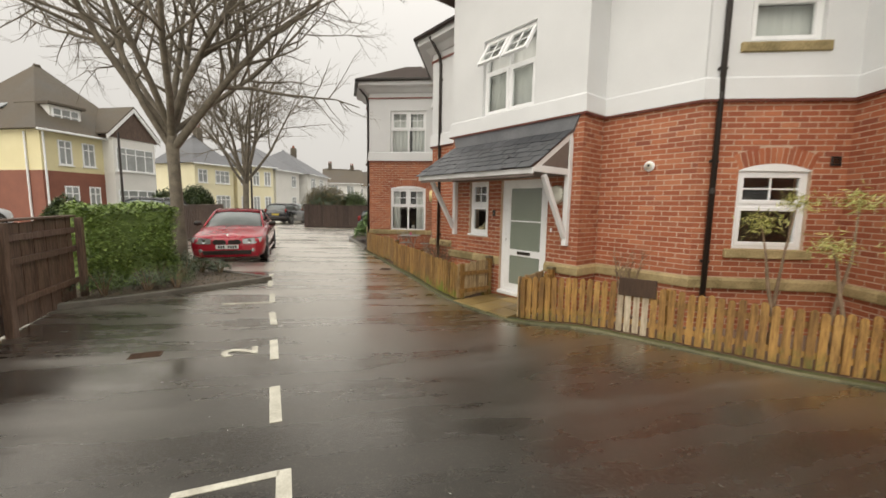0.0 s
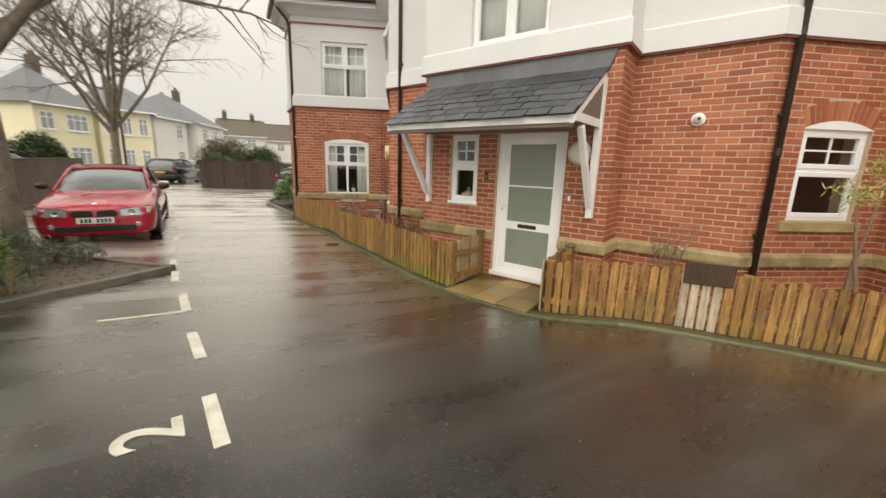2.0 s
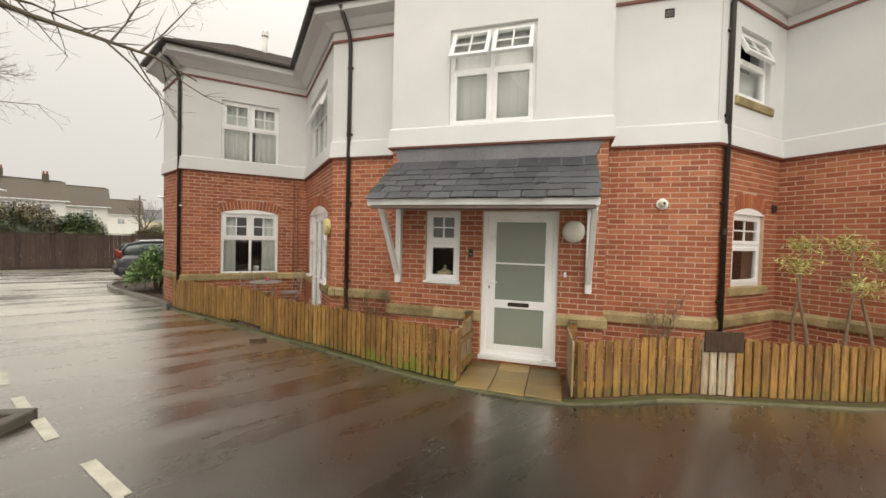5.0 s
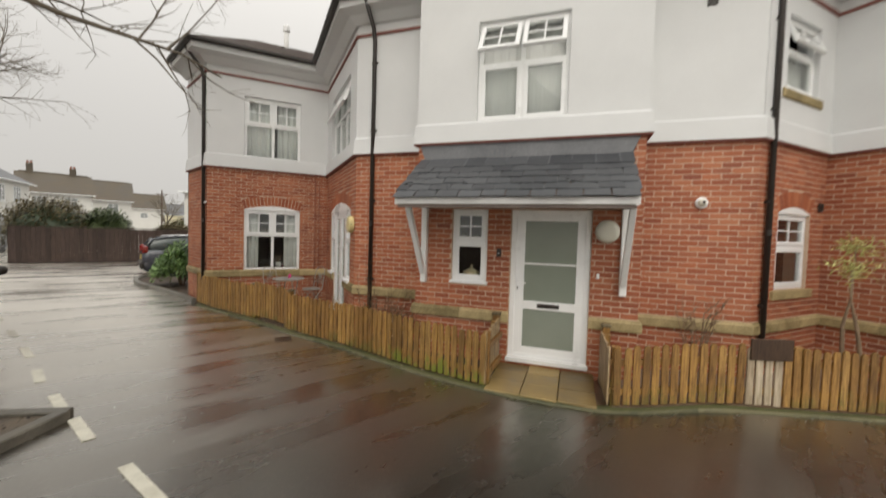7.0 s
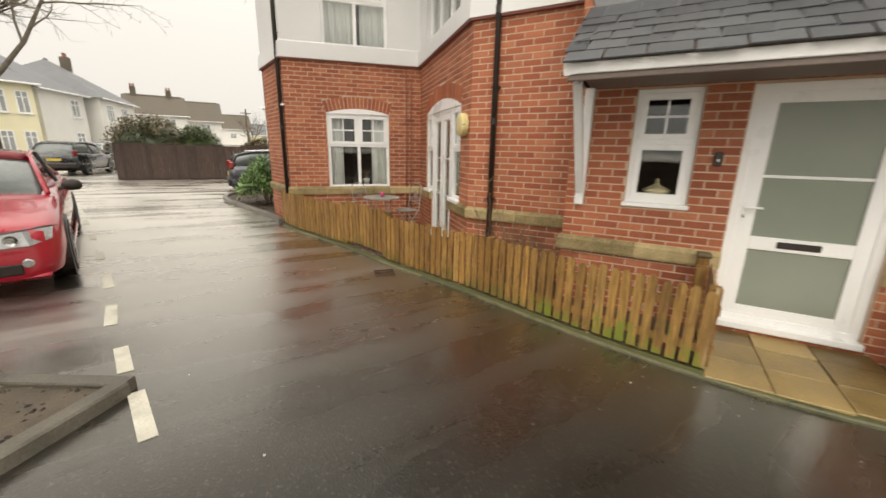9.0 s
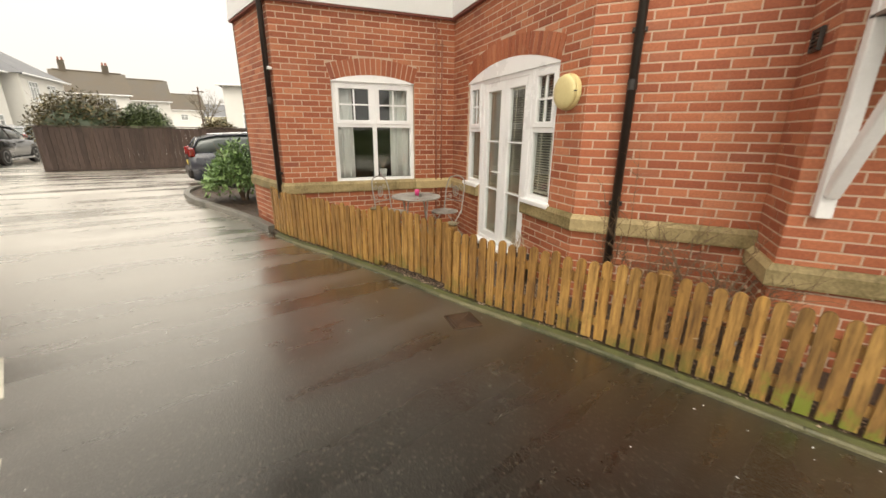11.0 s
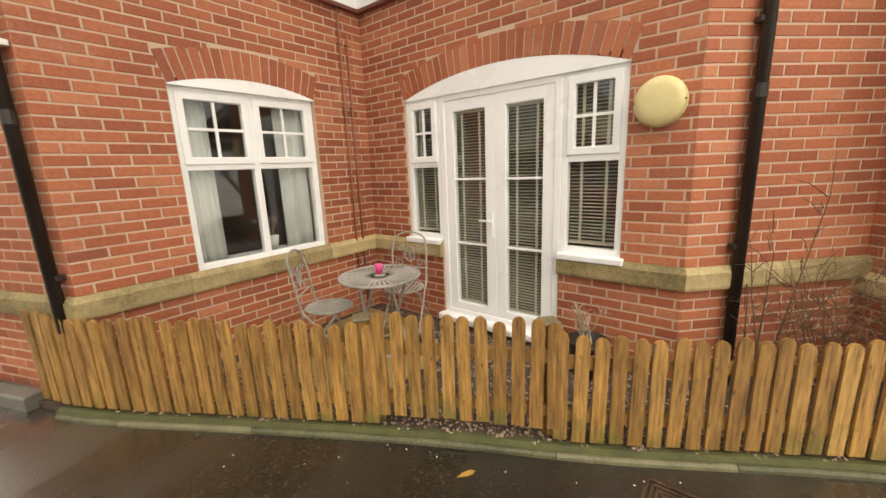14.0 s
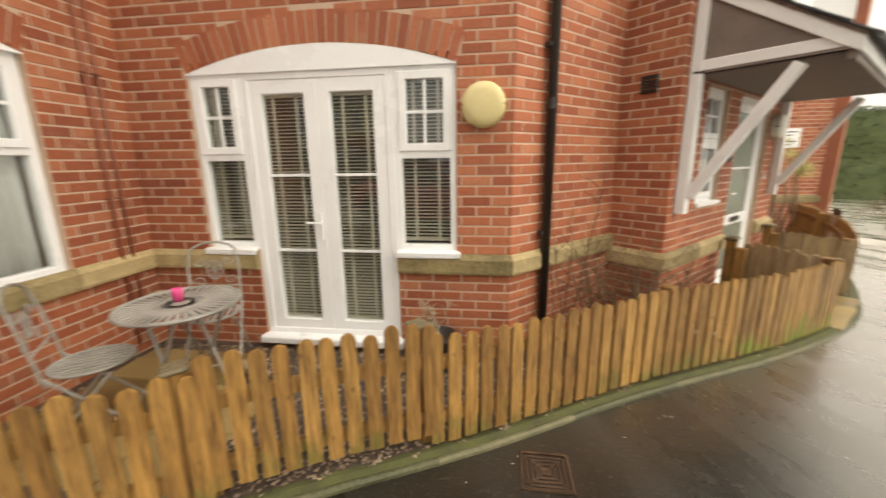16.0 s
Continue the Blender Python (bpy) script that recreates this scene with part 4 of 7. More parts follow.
def picket_fence(name, line, label, posts=(), lift=0.055, pale=(), pitch=0.098, category="fence", seed=1, rails=(0.14, 0.46), grey=False, climb=0.0):
    """Pickets on two rails along a plan line; the outer side is the line's left."""
    rg_ = random.Random(seed)
    root = thing(name, Matrix(), label, category)
    run = along(line, pitch)
    fine = along(line, 0.25) + [(*line[-1], along(line, 0.25)[-1][2])]
    for z in rails:
        bm = bmesh.new()
        rings = []
        for x, y, d in fine:
            g = ground_z(x - 0.1, y)
            rings.append([bm.verts.new((x + d[1] * w, y - d[0] * w, g + lift + z + v)) for w, v in ((0.012, -0.035), (0.012, 0.035), (0.045, 0.035), (0.045, -0.035))])
        for a, b in zip(rings, rings[1:]):
            for i in range(4):
                bm.faces.new((a[i], b[i], b[(i + 1) % 4], a[(i + 1) % 4]))
        bm.faces.new(rings[0])
        bm.faces.new(rings[-1][::-1])
        bmesh.ops.recalc_face_normals(bm, faces=bm.faces[:])
        part("rail", bm, FENCE_WOOD, root)
    for k, (x, y, d) in enumerate(run):
        i = rg_.randrange(4)
        ob = new("picket", (GREYED if grey else MOSSY if 4.7 < y < 6.3 else PALE if any(a <= y <= b for a, b in pale) else PICKETS)[i])
        ob.parent = root
        ob.matrix_local = Matrix.Translation((x, y, ground_z(x - 0.1, y) + lift + climb * k / len(run) + rg_.uniform(-0.006, 0.006))) @ Matrix.Rotation(math.atan2(d[1], d[0]), 4, "Z") @ Matrix.Rotation(radians(rg_.uniform(-0.9, 0.9)), 4, "Y")
    for x, y in posts:
        bm = box(-0.045, 0.045, -0.045, 0.045, -0.3, 0.69, 0.006)
        ob = part("post", bm, FENCE_WOOD, root)
        ob.matrix_local = Matrix.Translation((x, y, ground_z(x, y) + 0.0))
    return root


def inset(line, w):
    return [tuple(q) for q in offset_line(line, w)]


north_run = inset([p for p in KERB_FINE if 4.80 <= p[1] <= 12.15], 0.10)
GATE_Y = (8.78, 9.44)
low_run = [p for p in north_run if p[1] <= GATE_Y[0] + 0.02]
high_run = [p for p in north_run if p[1] >= GATE_Y[1] - 0.02]
gate_run = [low_run[-1]] + [p for p in north_run if GATE_Y[0] + 0.02 < p[1] < GATE_Y[1] - 0.02] + [high_run[0]]


def beside(line, k):
    x, y = line[k]
    return (x + 0.09, y - 0.025)


picket_fence("picket_fence", low_run, "low golden pine picket fence with mossy feet", [beside(low_run, 0), beside(low_run, len(low_run) // 2), beside(low_run, -1)], seed=2)
picket_fence("picket_fence", high_run, "low golden pine picket fence with mossy feet", [beside(high_run, 0), beside(high_run, -1)], seed=3)
picket_fence("picket_gate", gate_run, "low pine picket gate raised above the gravel", (), 0.12, category="gate", seed=4, rails=(0.10, 0.42))
e0 = north_run[0]
picket_fence("picket_fence", [(e0[0] + 0.02, e0[1] - 0.03), (5.52, 4.80)], "short return of pine picket fence beside the front path", [(5.50, 4.87)], seed=5, pitch=0.076, grey=True, climb=0.07)
south_run = inset([p for p in KERB_FINE if -0.7 <= p[1] <= 3.40], 0.12)
picket_fence("picket_fence", south_run, "low golden pine picket fence with three bleached pickets", [beside(south_run, -1), beside(south_run, len(south_run) // 2)], pale=((1.66, 2.05),), seed=6)

picket_fence("picket_fence", [(south_run[-1][0] + 0.03, south_run[-1][1] + 0.05), (5.52, 3.50)], "short return of pine picket fence beside the front path", [(5.52, 3.43)], seed=7, pitch=0.076, grey=True, climb=0.07)

# front path of slabs
path = thing("front_path", Matrix(), "mossy sandstone slab path to the front door", "path", kind="structure")
for j in range(3):
    for i in range(3):
        x0, y0 = 4.67 + i * 0.385, 3.56 + j * 0.42
        if i == 0 and j == 0:
            x0 += 0.02
        part("paving_slab", box(x0, x0 + 0.378, y0, y0 + 0.412, -0.3, -0.02 + 0.004 * ((i * 2 + j) % 3), 0.006), SLAB, path)


# ---- pipes, lamps and small fittings on the walls ----
def downpipe(wall, u, v0, v1, label, shoe=True):
    root = thing("downpipe", WALLS[wall][0], label, "downpipe")
    part("pipe", rod([(u, -0.055, v0), (u, -0.055, v1 - 0.55), (u, -0.10, v1 - 0.35), (u, -0.40, v1)], 0.036, 12), BLACK_PLASTIC, root, smooth=True)
    for v in (0.98, 2.35, 3.55, 4.7):
        white = wall == "north_end" and v == 2.35
        part("pipe_clip", box(u - (0.075 if white else 0.055), u + (0.075 if white else 0.055), -0.06, -0.006, v - 0.018, v + 0.018, 0.005), UPVC if white else BLACK_PLASTIC, root, "white pipe clip" if white else "")
    for v in (1.95, 3.2):
        part("pipe_socket", rod([(u, -0.055, v - 0.04), (u, -0.055, v + 0.04)], 0.0395, 12), BLACK_PLASTIC, root)
    return root


downpipe("north_end", WALLS["north_end"][1] - 0.09, 0.62, 5.60, "black plastic downpipe at the brick corner")
downpipe("west", 0.345, -0.10, 5.60, "black plastic downpipe on the brick wall")
downpipe("south_bay", 0.187, -0.15, 5.60, "black plastic downpipe beside the bay window")
L_N = WALLS["north_wing"][1]
COPPER = surface("painted_thin_pipe", (0.24, 0.085, 0.05), (0.34, 0.125, 0.075), (0.4, 0.6), 3, 40, 0.1)
for du, top in ((0.30, 3.12), (0.21, 2.9)):
    root = thing("thin_pipe", WALLS["north_wing"][0], "thin brick-coloured pipe up the wall by the corner", "pipe")
    part("pipe", rod([(L_N - du, -0.03, 0.10), (L_N - du, -0.03, top)], 0.010, 8), COPPER, root, smooth=True)
    for v in (1.3, 2.2, 2.8):
        part("pipe_clip", box(L_N - du - 0.022, L_N - du + 0.022, -0.046, -0.004, v - 0.008, v + 0.008, 0.002), COPPER, root)


def wall_lamp(wall, u, v, r, material, label):
    root = thing("wall_lamp", WALLS[wall][0] @ Matrix.Translation((u, -0.006, v)) @ Matrix.Rotation(radians(90), 4, "X"), label, "lamp")
    part("base", lathe([(r * 0.97, 0.0), (r, 0.01), (r, 0.045), (r * 0.98, 0.05)], 40), LAMP_WHITE if material is LAMP_WHITE else LAMP_CREAM, root)
    part("cover", lathe([(r * 0.965, 0.05), (r * 0.96, 0.07), (r * 0.90, 0.085), (r * 0.6, 0.094), (r * 0.15, 0.097)], 40), material, root, smooth=True)
    for k in (0, 1):
        ob = part("screw", lathe([(0.007, 0.05), (0.007, 0.078), (0.004, 0.081)], 8), BLACK_PLASTIC, root)
        ob.location.x = (r * 0.93) * (1 if k else -1)


wall_lamp("garden_bay", u_f(6.385) - 0.01, 1.925, 0.155, LAMP_CREAM, "round cream plastic lamp on the brick wall")
wall_lamp("porch", 2.71, 1.90, 0.15, LAMP_WHITE, "round pale lamp on the wall beside the front door")

# dome sensor
root = thing("dome_sensor", WALLS["south"][0] @ Matrix.Translation((0.78, -0.006, 2.325)) @ Matrix.Rotation(radians(90), 4, "X"), "small white dome camera on the brick wall", "camera")
part("base", lathe([(0.075, 0), (0.078, 0.02), (0.07, 0.035)], 28), UPVC, root, smooth=True)
part("dome", lathe([(0.052, 0.03), (0.050, 0.05), (0.038, 0.072), (0.015, 0.084)], 24), LAMP_WHITE, root, smooth=True)
part("lens", lathe([(0.022, 0.07), (0.02, 0.083), (0.008, 0.088)], 16), BLACK_PLASTIC, root).location = (0.012, 0.006, 0)

# bell, entry panel
root = thing("entry_panel", WALLS["porch"][0], "small black entry panel beside the door", "entry panel")
part("plate", box(1.255, 1.32, -0.03, -0.006, 1.50, 1.62, 0.006), BLACK_PLASTIC, root)
part("button", box(1.275, 1.30, -0.036, -0.028, 1.535, 1.56, 0.003), STEEL, root)
root = thing("door_bell", WALLS["porch"][0], "small white bell push on the brick wall", "door bell")
part("plate", box(2.60, 2.635, -0.022, -0.006, 1.27, 1.34, 0.005), UPVC, root)


def air_vent(wall, u, v, s, label):
    root = thing("air_vent", WALLS[wall][0], label, "vent")
    frame_bars("frame", u - s, u + s, v - s, v + s, 0.012, -0.034, -0.008, root, BLACK_PLASTIC)
    for k in range(5):
        z = v - s + 0.02 + k * (2 * s - 0.04) / 4
        part("slat", box(u - s + 0.012, u + s - 0.012, -0.03, -0.012, z - 0.006, z + 0.004), BLACK_PLASTIC, root)


air_vent("south_bay", u_v(7.513), 2.36, 0.06, "dark square air vent in the brick wall")
air_vent("porch_side_north", 0.25, 2.16, 0.07, "dark square air vent in the porch's brick side")
air_vent("south", 0.78, 4.98, 0.06, "grey square vent in the white render")

# notice on the south wing
root = thing("notice", WALLS["south_wing"][0], "white notice board with lines of small print", "sign")
part("board", box(1.19, 1.85, -0.03, -0.008, 1.72, 2.10, 0.004), UPVC, root)
for k in range(5):
    part("print_line", box(1.25, 1.78 - 0.09 * (k % 3), -0.0335, -0.030, 2.02 - k * 0.062, 2.04 - k * 0.062), BLACK_PLASTIC, root)

# dark board on the south fence
kp = min(south_run, key=lambda p: abs(p[1] - 1.85))
k_i = south_run.index(kp)
dx, dy = south_run[k_i + 1][0] - south_run[k_i - 1][0], south_run[k_i + 1][1] - south_run[k_i - 1][1]
root = thing("fence_plaque", Matrix.Translation((kp[0], kp[1], ground_z(*kp))) @ Matrix.Rotation(math.atan2(dy, dx), 4, "Z"), "weathered dark brown board fixed to the picket fence", "sign")
part("board", box(-0.22, 0.22, 0.012, 0.035, 0.55, 0.78, 0.006), PLAQUE_WOOD, root)

# roof vent pipe on the north wing
root = thing("roof_vent", Matrix.Translation((8.55, 11.2, 6.45)), "pale vent pipe standing on the tiled roof", "vent")
part("pipe", rod([(0, 0, -0.3), (0, 0, 0.5)], 0.06, 12), CURTAIN, root, smooth=True)
part("cowl", lathe([(0.085, 0.5), (0.09, 0.62), (0.05, 0.66)], 16), UPVC, root)


# ---- inside the windows ----
def curtain(wall, u0, u1, v0, v1, label, seed, material=None, pleat=1.0):
    rg_ = random.Random(seed)
    n = max(10, int((u1 - u0) / 0.012))
    ph = rg_.uniform(0, 6)
    verts, faces = [], []
    for j, v in enumerate((v0, (v0 + v1) / 2, v1)):
        for i in range(n + 1):
            u = u0 + (u1 - u0) * i / n
            verts.append((u, 0.21 + pleat * (0.02 * math.sin(i * 0.55 + ph + 0.2 * j) + 0.008 * math.sin(i * 1.3)), v))
    for j in range(2):
        for i in range(n):
            a = j * (n + 1) + i
            faces.append((a, a + 1, a + n + 2, a + n + 1))
    ob = soup("curtain", verts, faces, material or CURTAIN, smooth=True)
    so = ob.modifiers.new("cloth", "SOLIDIFY")
    so.thickness = 0.004
    ob.matrix_world = WALLS[wall][0] @ Matrix.Translation((0, -0.03, 0))
    return tagged(ob, label, "curtain")


h = GROUND_HOLES["north_wing"][0]
curtain("north_wing", h[0] + 0.02, h[0] + 0.30, 0.62, 2.3, "pale cream curtain drawn to one side", 1)
curtain("north_wing", h[1] - 0.34, h[1] - 0.03, 0.62, 2.3, "pale cream curtain drawn to one side", 2)
h = UPPER_HOLES["north_wing"][0]
curtain("north_wing", h[0] + 0.02, h[0] + 0.62, 3.3, 4.8, "pale grey curtain behind the upper window", 3)
curtain("north_wing", h[1] - 0.5, h[1] - 0.02, 3.3, 4.8, "pale grey curtain behind the upper window", 4)
# these two nearly flat white nets stand in for sky reflected in the panes
h = UPPER_HOLES["porch"][0]
curtain("porch", h[0] + 0.03, h[1] - 0.03, 3.4, 4.85, "pale net curtain, kept flat to read as sky in the upper panes", 5, pleat=0.2)
h = UPPER_HOLES["south_bay"][0]
curtain("south_bay", h[0] + 0.03, h[1] - 0.03, 3.82, 4.4, "pale net curtain, kept flat to read as sky in the upper panes", 6, pleat=0.2)
h = UPPER_HOLES["garden_bay"][0]
curtain("garden_bay", h[0] + 0.03, h[0] + 0.6, 3.4, 4.75, "pale grey curtain behind the upper window", 7)

SLAT = surface("pale_blind_slat", (0.52, 0.47, 0.38), (0.64, 0.59, 0.49), (0.4, 0.6), 3, 60, 0.05)


def blind(u0, u1, v0, v1, y, label):
    root = thing("venetian_blind", WALLS["garden_bay"][0], label, "blind", "blinds of the garden doors")
    verts, faces = [], []
    v = v0
    while v < v1:
        k = len(verts)
        verts += [(u0, y, v), (u1, y, v), (u1, y + 0.020, v + 0.006), (u0, y + 0.020, v + 0.006), (u0, y - 0.001, v + 0.003), (u1, y - 0.001, v + 0.003), (u1, y + 0.019, v + 0.009), (u0, y + 0.019, v + 0.009)]
        faces += [tuple(k + q for q in f) for f in ((0, 3, 2, 1), (4, 5, 6, 7), (0, 1, 5, 4), (2, 3, 7, 6), (1, 2, 6, 5), (3, 0, 4, 7))]
        v += 0.027
    ob = soup("slats", verts, faces, SLAT, root)
    ob["kind"] = "stuff"
    for u in (u0 + 0.25 * (u1 - u0), u0 + 0.75 * (u1 - u0)):
        part("tape", box(u - 0.011, u + 0.011, y - 0.004, y - 0.002, v0, v1), SLAT, root)
    part("bottom_rail", box(u0, u1, y - 0.004, y + 0.024, v0 - 0.02, v0 - 0.004, 0.003), SLAT, root)
    part("head_rail", box(u0, u1, y - 0.01, y + 0.03, v1, v1 + 0.03, 0.003), SLAT, root)


(a0, a1, *_), (d0, d1, *_), (b0, b1, *_) = GROUND_HOLES["garden_bay"]
mid = (d0 + d1) / 2
blind(a0 + 0.05, a1 - 0.05, 0.95, 2.14, 0.085, "pale slatted blind lowered behind the side window")
blind(d0 + 0.13, mid - 0.09, 0.26, 2.04, 0.075, "pale slatted blind lowered behind the garden door")
blind(mid + 0.10, d1 - 0.13, 0.26, 2.04, 0.075, "pale slatted blind lowered behind the garden door")
blind(b0 + 0.05, b1 - 0.05, 0.95, 2.14, 0.085, "pale slatted blind lowered behind the side window")

# ornament on the small window's sill
TAN_POT = surface("pale_tan_pot", (0.42, 0.36, 0.22), (0.56, 0.49, 0.32), (0.4, 0.6), 8, 60, 0.1)
root = thing("lidded_bowl", WALLS["porch"][0] @ Matrix.Translation((0.84, 0.17, 1.17)), "squat tan bowl with a pointed lid on the window sill", "bowl")
part("bowl", lathe([(0.05, 0), (0.085, 0.02), (0.125, 0.065), (0.13, 0.08), (0.11, 0.085)], 24), TAN_POT, root, smooth=True)
part("lid", lathe([(0.11, 0.085), (0.075, 0.105), (0.03, 0.125), (0.018, 0.15), (0.026, 0.165), (0.01, 0.185)], 20), TAN_POT, root, smooth=True)
part("sill_board", box(-0.27, 0.22, -0.03, 0.12, -0.03, -0.001), UPVC, root)
root = thing("sill_pot", WALLS["north_wing"][0] @ Matrix.Translation((u_n(7.62), 0.24, 0.86)), "small pale pot with a spiky plant inside the window", "plant pot")
part("pot", lathe([(0.05, 0), (0.065, 0.12), (0.06, 0.13)], 18), CURTAIN, root, smooth=True)
bm = bmesh.new()
for k in range(9):
    a = k * 0.7
    rod([(0, 0, 0.12), (0.05 * math.cos(a), 0.03 * math.sin(a), 0.25), (0.12 * math.cos(a), 0.05 * math.sin(a), 0.32 + 0.02 * (k % 3))], [0.005, 0.004, 0.001], 4, bm)
part("leaves", bm, TWIG, root)
part("sill_board", box(-0.78, 0.38, -0.04, 0.10, -0.03, -0.001), UPVC, root)


# ---- patio furniture ----
IRON = surface("weathered_pale_iron", (0.20, 0.185, 0.16), (0.46, 0.44, 0.40), (0.45, 0.7), 6, 60, 0.2, metal=0.25)
PINK = surface("pink_plastic", (0.62, 0.05, 0.20), (0.72, 0.08, 0.26), (0.3, 0.4), 4, 40, 0.02)
PATIO_Z = ground_z(6.9, 9.6) + 0.06
patio = thing("patio", Matrix(), "mossy brown paving slabs under the table", "paving", kind="structure")
for i in range(1, 5):
    for j in range(3):
        if (i, j) in ((1, 2), (4, 1), (4, 2)):
            continue
        ob = part("paving_slab", box(-0.22, 0.22, -0.22, 0.22, -0.10, 0.0, 0.006), SLAB, patio)
        p = Vector((7.55, 9.72)) + Vector((-0.7071, 0.7071)) * (0.45 * i - 0.55) + Vector((-0.7071, -0.7071)) * (0.45 * j - 0.25)
        ob.matrix_local = pose(p.x, p.y, PATIO_Z, 0, 0, 45)


def bistro_table(m):
    root = thing("bistro_table", m, "round slatted pale iron folding table with crossed legs", "table")
    R, H = 0.315, 0.69
    bm = rod([(R * math.cos(a), R * math.sin(a), H) for a in (2 * math.pi * k / 36 for k in range(37))], 0.012, 6, caps=False)
    part("rim", bm, IRON, root)
    part("inner_ring", rod([(0.12 * math.cos(a), 0.12 * math.sin(a), H) for a in (2 * math.pi * k / 24 for k in range(25))], 0.008, 6, caps=False), IRON, root)
    part("centre_plate", lathe([(0.05, H - 0.006), (0.05, H + 0.006), (0.045, H + 0.008)], 20), IRON, root)
    for k in range(40):
        a = 2 * math.pi * k / 40
        ob = part("slat", box(0.045, R, -0.012, 0.012, H - 0.004, H + 0.004, 0.002), IRON, root)
        ob.rotation_euler.z = a
    for s in (-1, 1):
        for t in (-1, 1):
            part("leg", rod([(0.22 * s, 0.13 * t, H - 0.01), (-0.24 * s, 0.14 * t, 0.0)], 0.011, 8), IRON, root)
        part("stretcher", rod([(0.215 * s, -0.13, H - 0.02), (0.215 * s, 0.13, H - 0.02)], 0.008, 6), IRON, root)
        part("foot_bar", rod([(0.19 * s, -0.14, 0.08), (0.19 * s, 0.14, 0.08)], 0.008, 6), IRON, root)
    return root


def bistro_chair(m):
    """Faces +x."""
    root = thing("bistro_chair", m, "pale iron folding garden chair with scrolled oval back", "chair", "chairs at the patio table")
    S = 0.42
    part("seat_rim", rod([(0.19 * math.cos(a), 0.18 * math.sin(a), S) for a in (2 * math.pi * k / 24 for k in range(25))], 0.009, 6, caps=False), IRON, root)
    for k in range(9):
        y = -0.155 + k * 0.0387
        w = math.sqrt(max(0.0, 1 - (y / 0.18) ** 2)) * 0.185
        part("slat", box(-w, w, y - 0.012, y + 0.012, S - 0.003, S + 0.005, 0.002), IRON, root)
    for s in (-1, 1):
        part("front_leg", rod([(-0.17, 0.17 * s, S + 0.02), (0.21, 0.18 * s, 0.0)], 0.009, 8), IRON, root)
        part("back_post", rod([(0.10, 0.165 * s, S - 0.02), (-0.24, 0.18 * s, 0.0)], 0.009, 8), IRON, root)
        part("back_upright", rod([(-0.16, 0.17 * s, S - 0.03), (-0.21, 0.175 * s, 0.72), (-0.235, 0.16 * s, 0.82)], 0.009, 8), IRON, root)
        sp = [(-0.215 - 0.0006 * k, s * (0.105 + 0.045 * math.cos(0.55 * k) * (1 - k / 16)), 0.60 + 0.045 * math.sin(0.55 * k) * (1 - k / 16)) for k in range(14)]
        part("scroll", rod(sp, 0.005, 5), IRON, root)
        sp = [(-0.225 - 0.0006 * k, s * (0.09 + 0.04 * math.cos(-0.55 * k) * (1 - k / 16)), 0.76 + 0.04 * math.sin(-0.55 * k) * (1 - k / 16)) for k in range(14)]
        part("scroll", rod(sp, 0.005, 5), IRON, root)
    part("top_rail", rod([(-0.235 - 0.02 * math.sin(a), -0.16 * math.cos(a), 0.82 + 0.085 * math.sin(a)) for a in (math.pi * k / 12 for k in range(13))], 0.009, 8), IRON, root)
    part("oval", rod([(-0.222, 0.05 * math.cos(a), 0.69 + 0.075 * math.sin(a)) for a in (2 * math.pi * k / 20 for k in range(21))], 0.006, 5, caps=False), IRON, root)
    for k in range(4):
        a = math.pi * k / 4
        part("spoke", rod([(-0.222, 0.045 * math.cos(a), 0.69 + 0.068 * math.sin(a)), (-0.222, -0.045 * math.cos(a), 0.69 - 0.068 * math.sin(a))], 0.004, 5), IRON, root)
    part("low_rail", rod([(-0.19, -0.17, 0.56), (-0.19, 0.17, 0.56)], 0.007, 6), IRON, root)
    part("foot_bar", rod([(0.15, -0.177, 0.07), (0.15, 0.177, 0.07)], 0.007, 6), IRON, root)
    return root


bistro_table(pose(6.95, 9.64, PATIO_Z, 0, 0, 20))
chair = bistro_chair(pose(7.08, 10.08, PATIO_Z, 0, 0, -96))
copy_thing(chair, pose(7.46, 9.45, PATIO_Z, 0, 0, 160))
root = thing("beaker", pose(6.985, 9.645, PATIO_Z + 0.70), "small pink plastic beaker on the table", "cup")
part("cup", lathe([(0.026, 0), (0.032, 0.075), (0.028, 0.077), (0.024, 0.012)], 20), PINK, root, smooth=True)
root = thing("wooden_block", pose(7.18, 9.28, PATIO_Z, 0, 0, 20), "short pale wooden block lying by the table", "block")
part("block", box(-0.16, 0.16, -0.04, 0.04, 0, 0.05, 0.006), FENCE_PALE, root)

# post cap of the gate
gp = low_run[-1]
CAP_WOOD = wood_material("weathered_grey_cap", (0.10, 0.085, 0.045), (0.24, 0.20, 0.12))
hp = high_run[0]
for x, y in ((gp[0] + 0.12, gp[1] - 0.01), (hp[0] + 0.065, hp[1] + 0.03)):
    root = thing("gate_post", Matrix.Translation((x, y, ground_z(x, y))), "square pine gate post with a weathered grey cap", "post")
    part("post", box(-0.04, 0.04, -0.04, 0.04, -0.2, 0.70, 0.006), FENCE_WOOD, root)
    part("cap", box(-0.055, 0.055, -0.055, 0.055, 0.70, 0.722, 0.008), CAP_WOOD, root)
for x, y in ((5.60, 4.86), (5.62, 3.43)):
    root = thing("gate_post", Matrix.Translation((x, y, ground_z(x, y))), "square pine post with a weathered cap", "post")
    part("post", box(-0.045, 0.045, -0.045, 0.045, -0.2, 0.76, 0.006), FENCE_WOOD, root)
    part("cap", box(-0.06, 0.06, -0.06, 0.06, 0.76, 0.80, 0.012), CAP_WOOD, root)


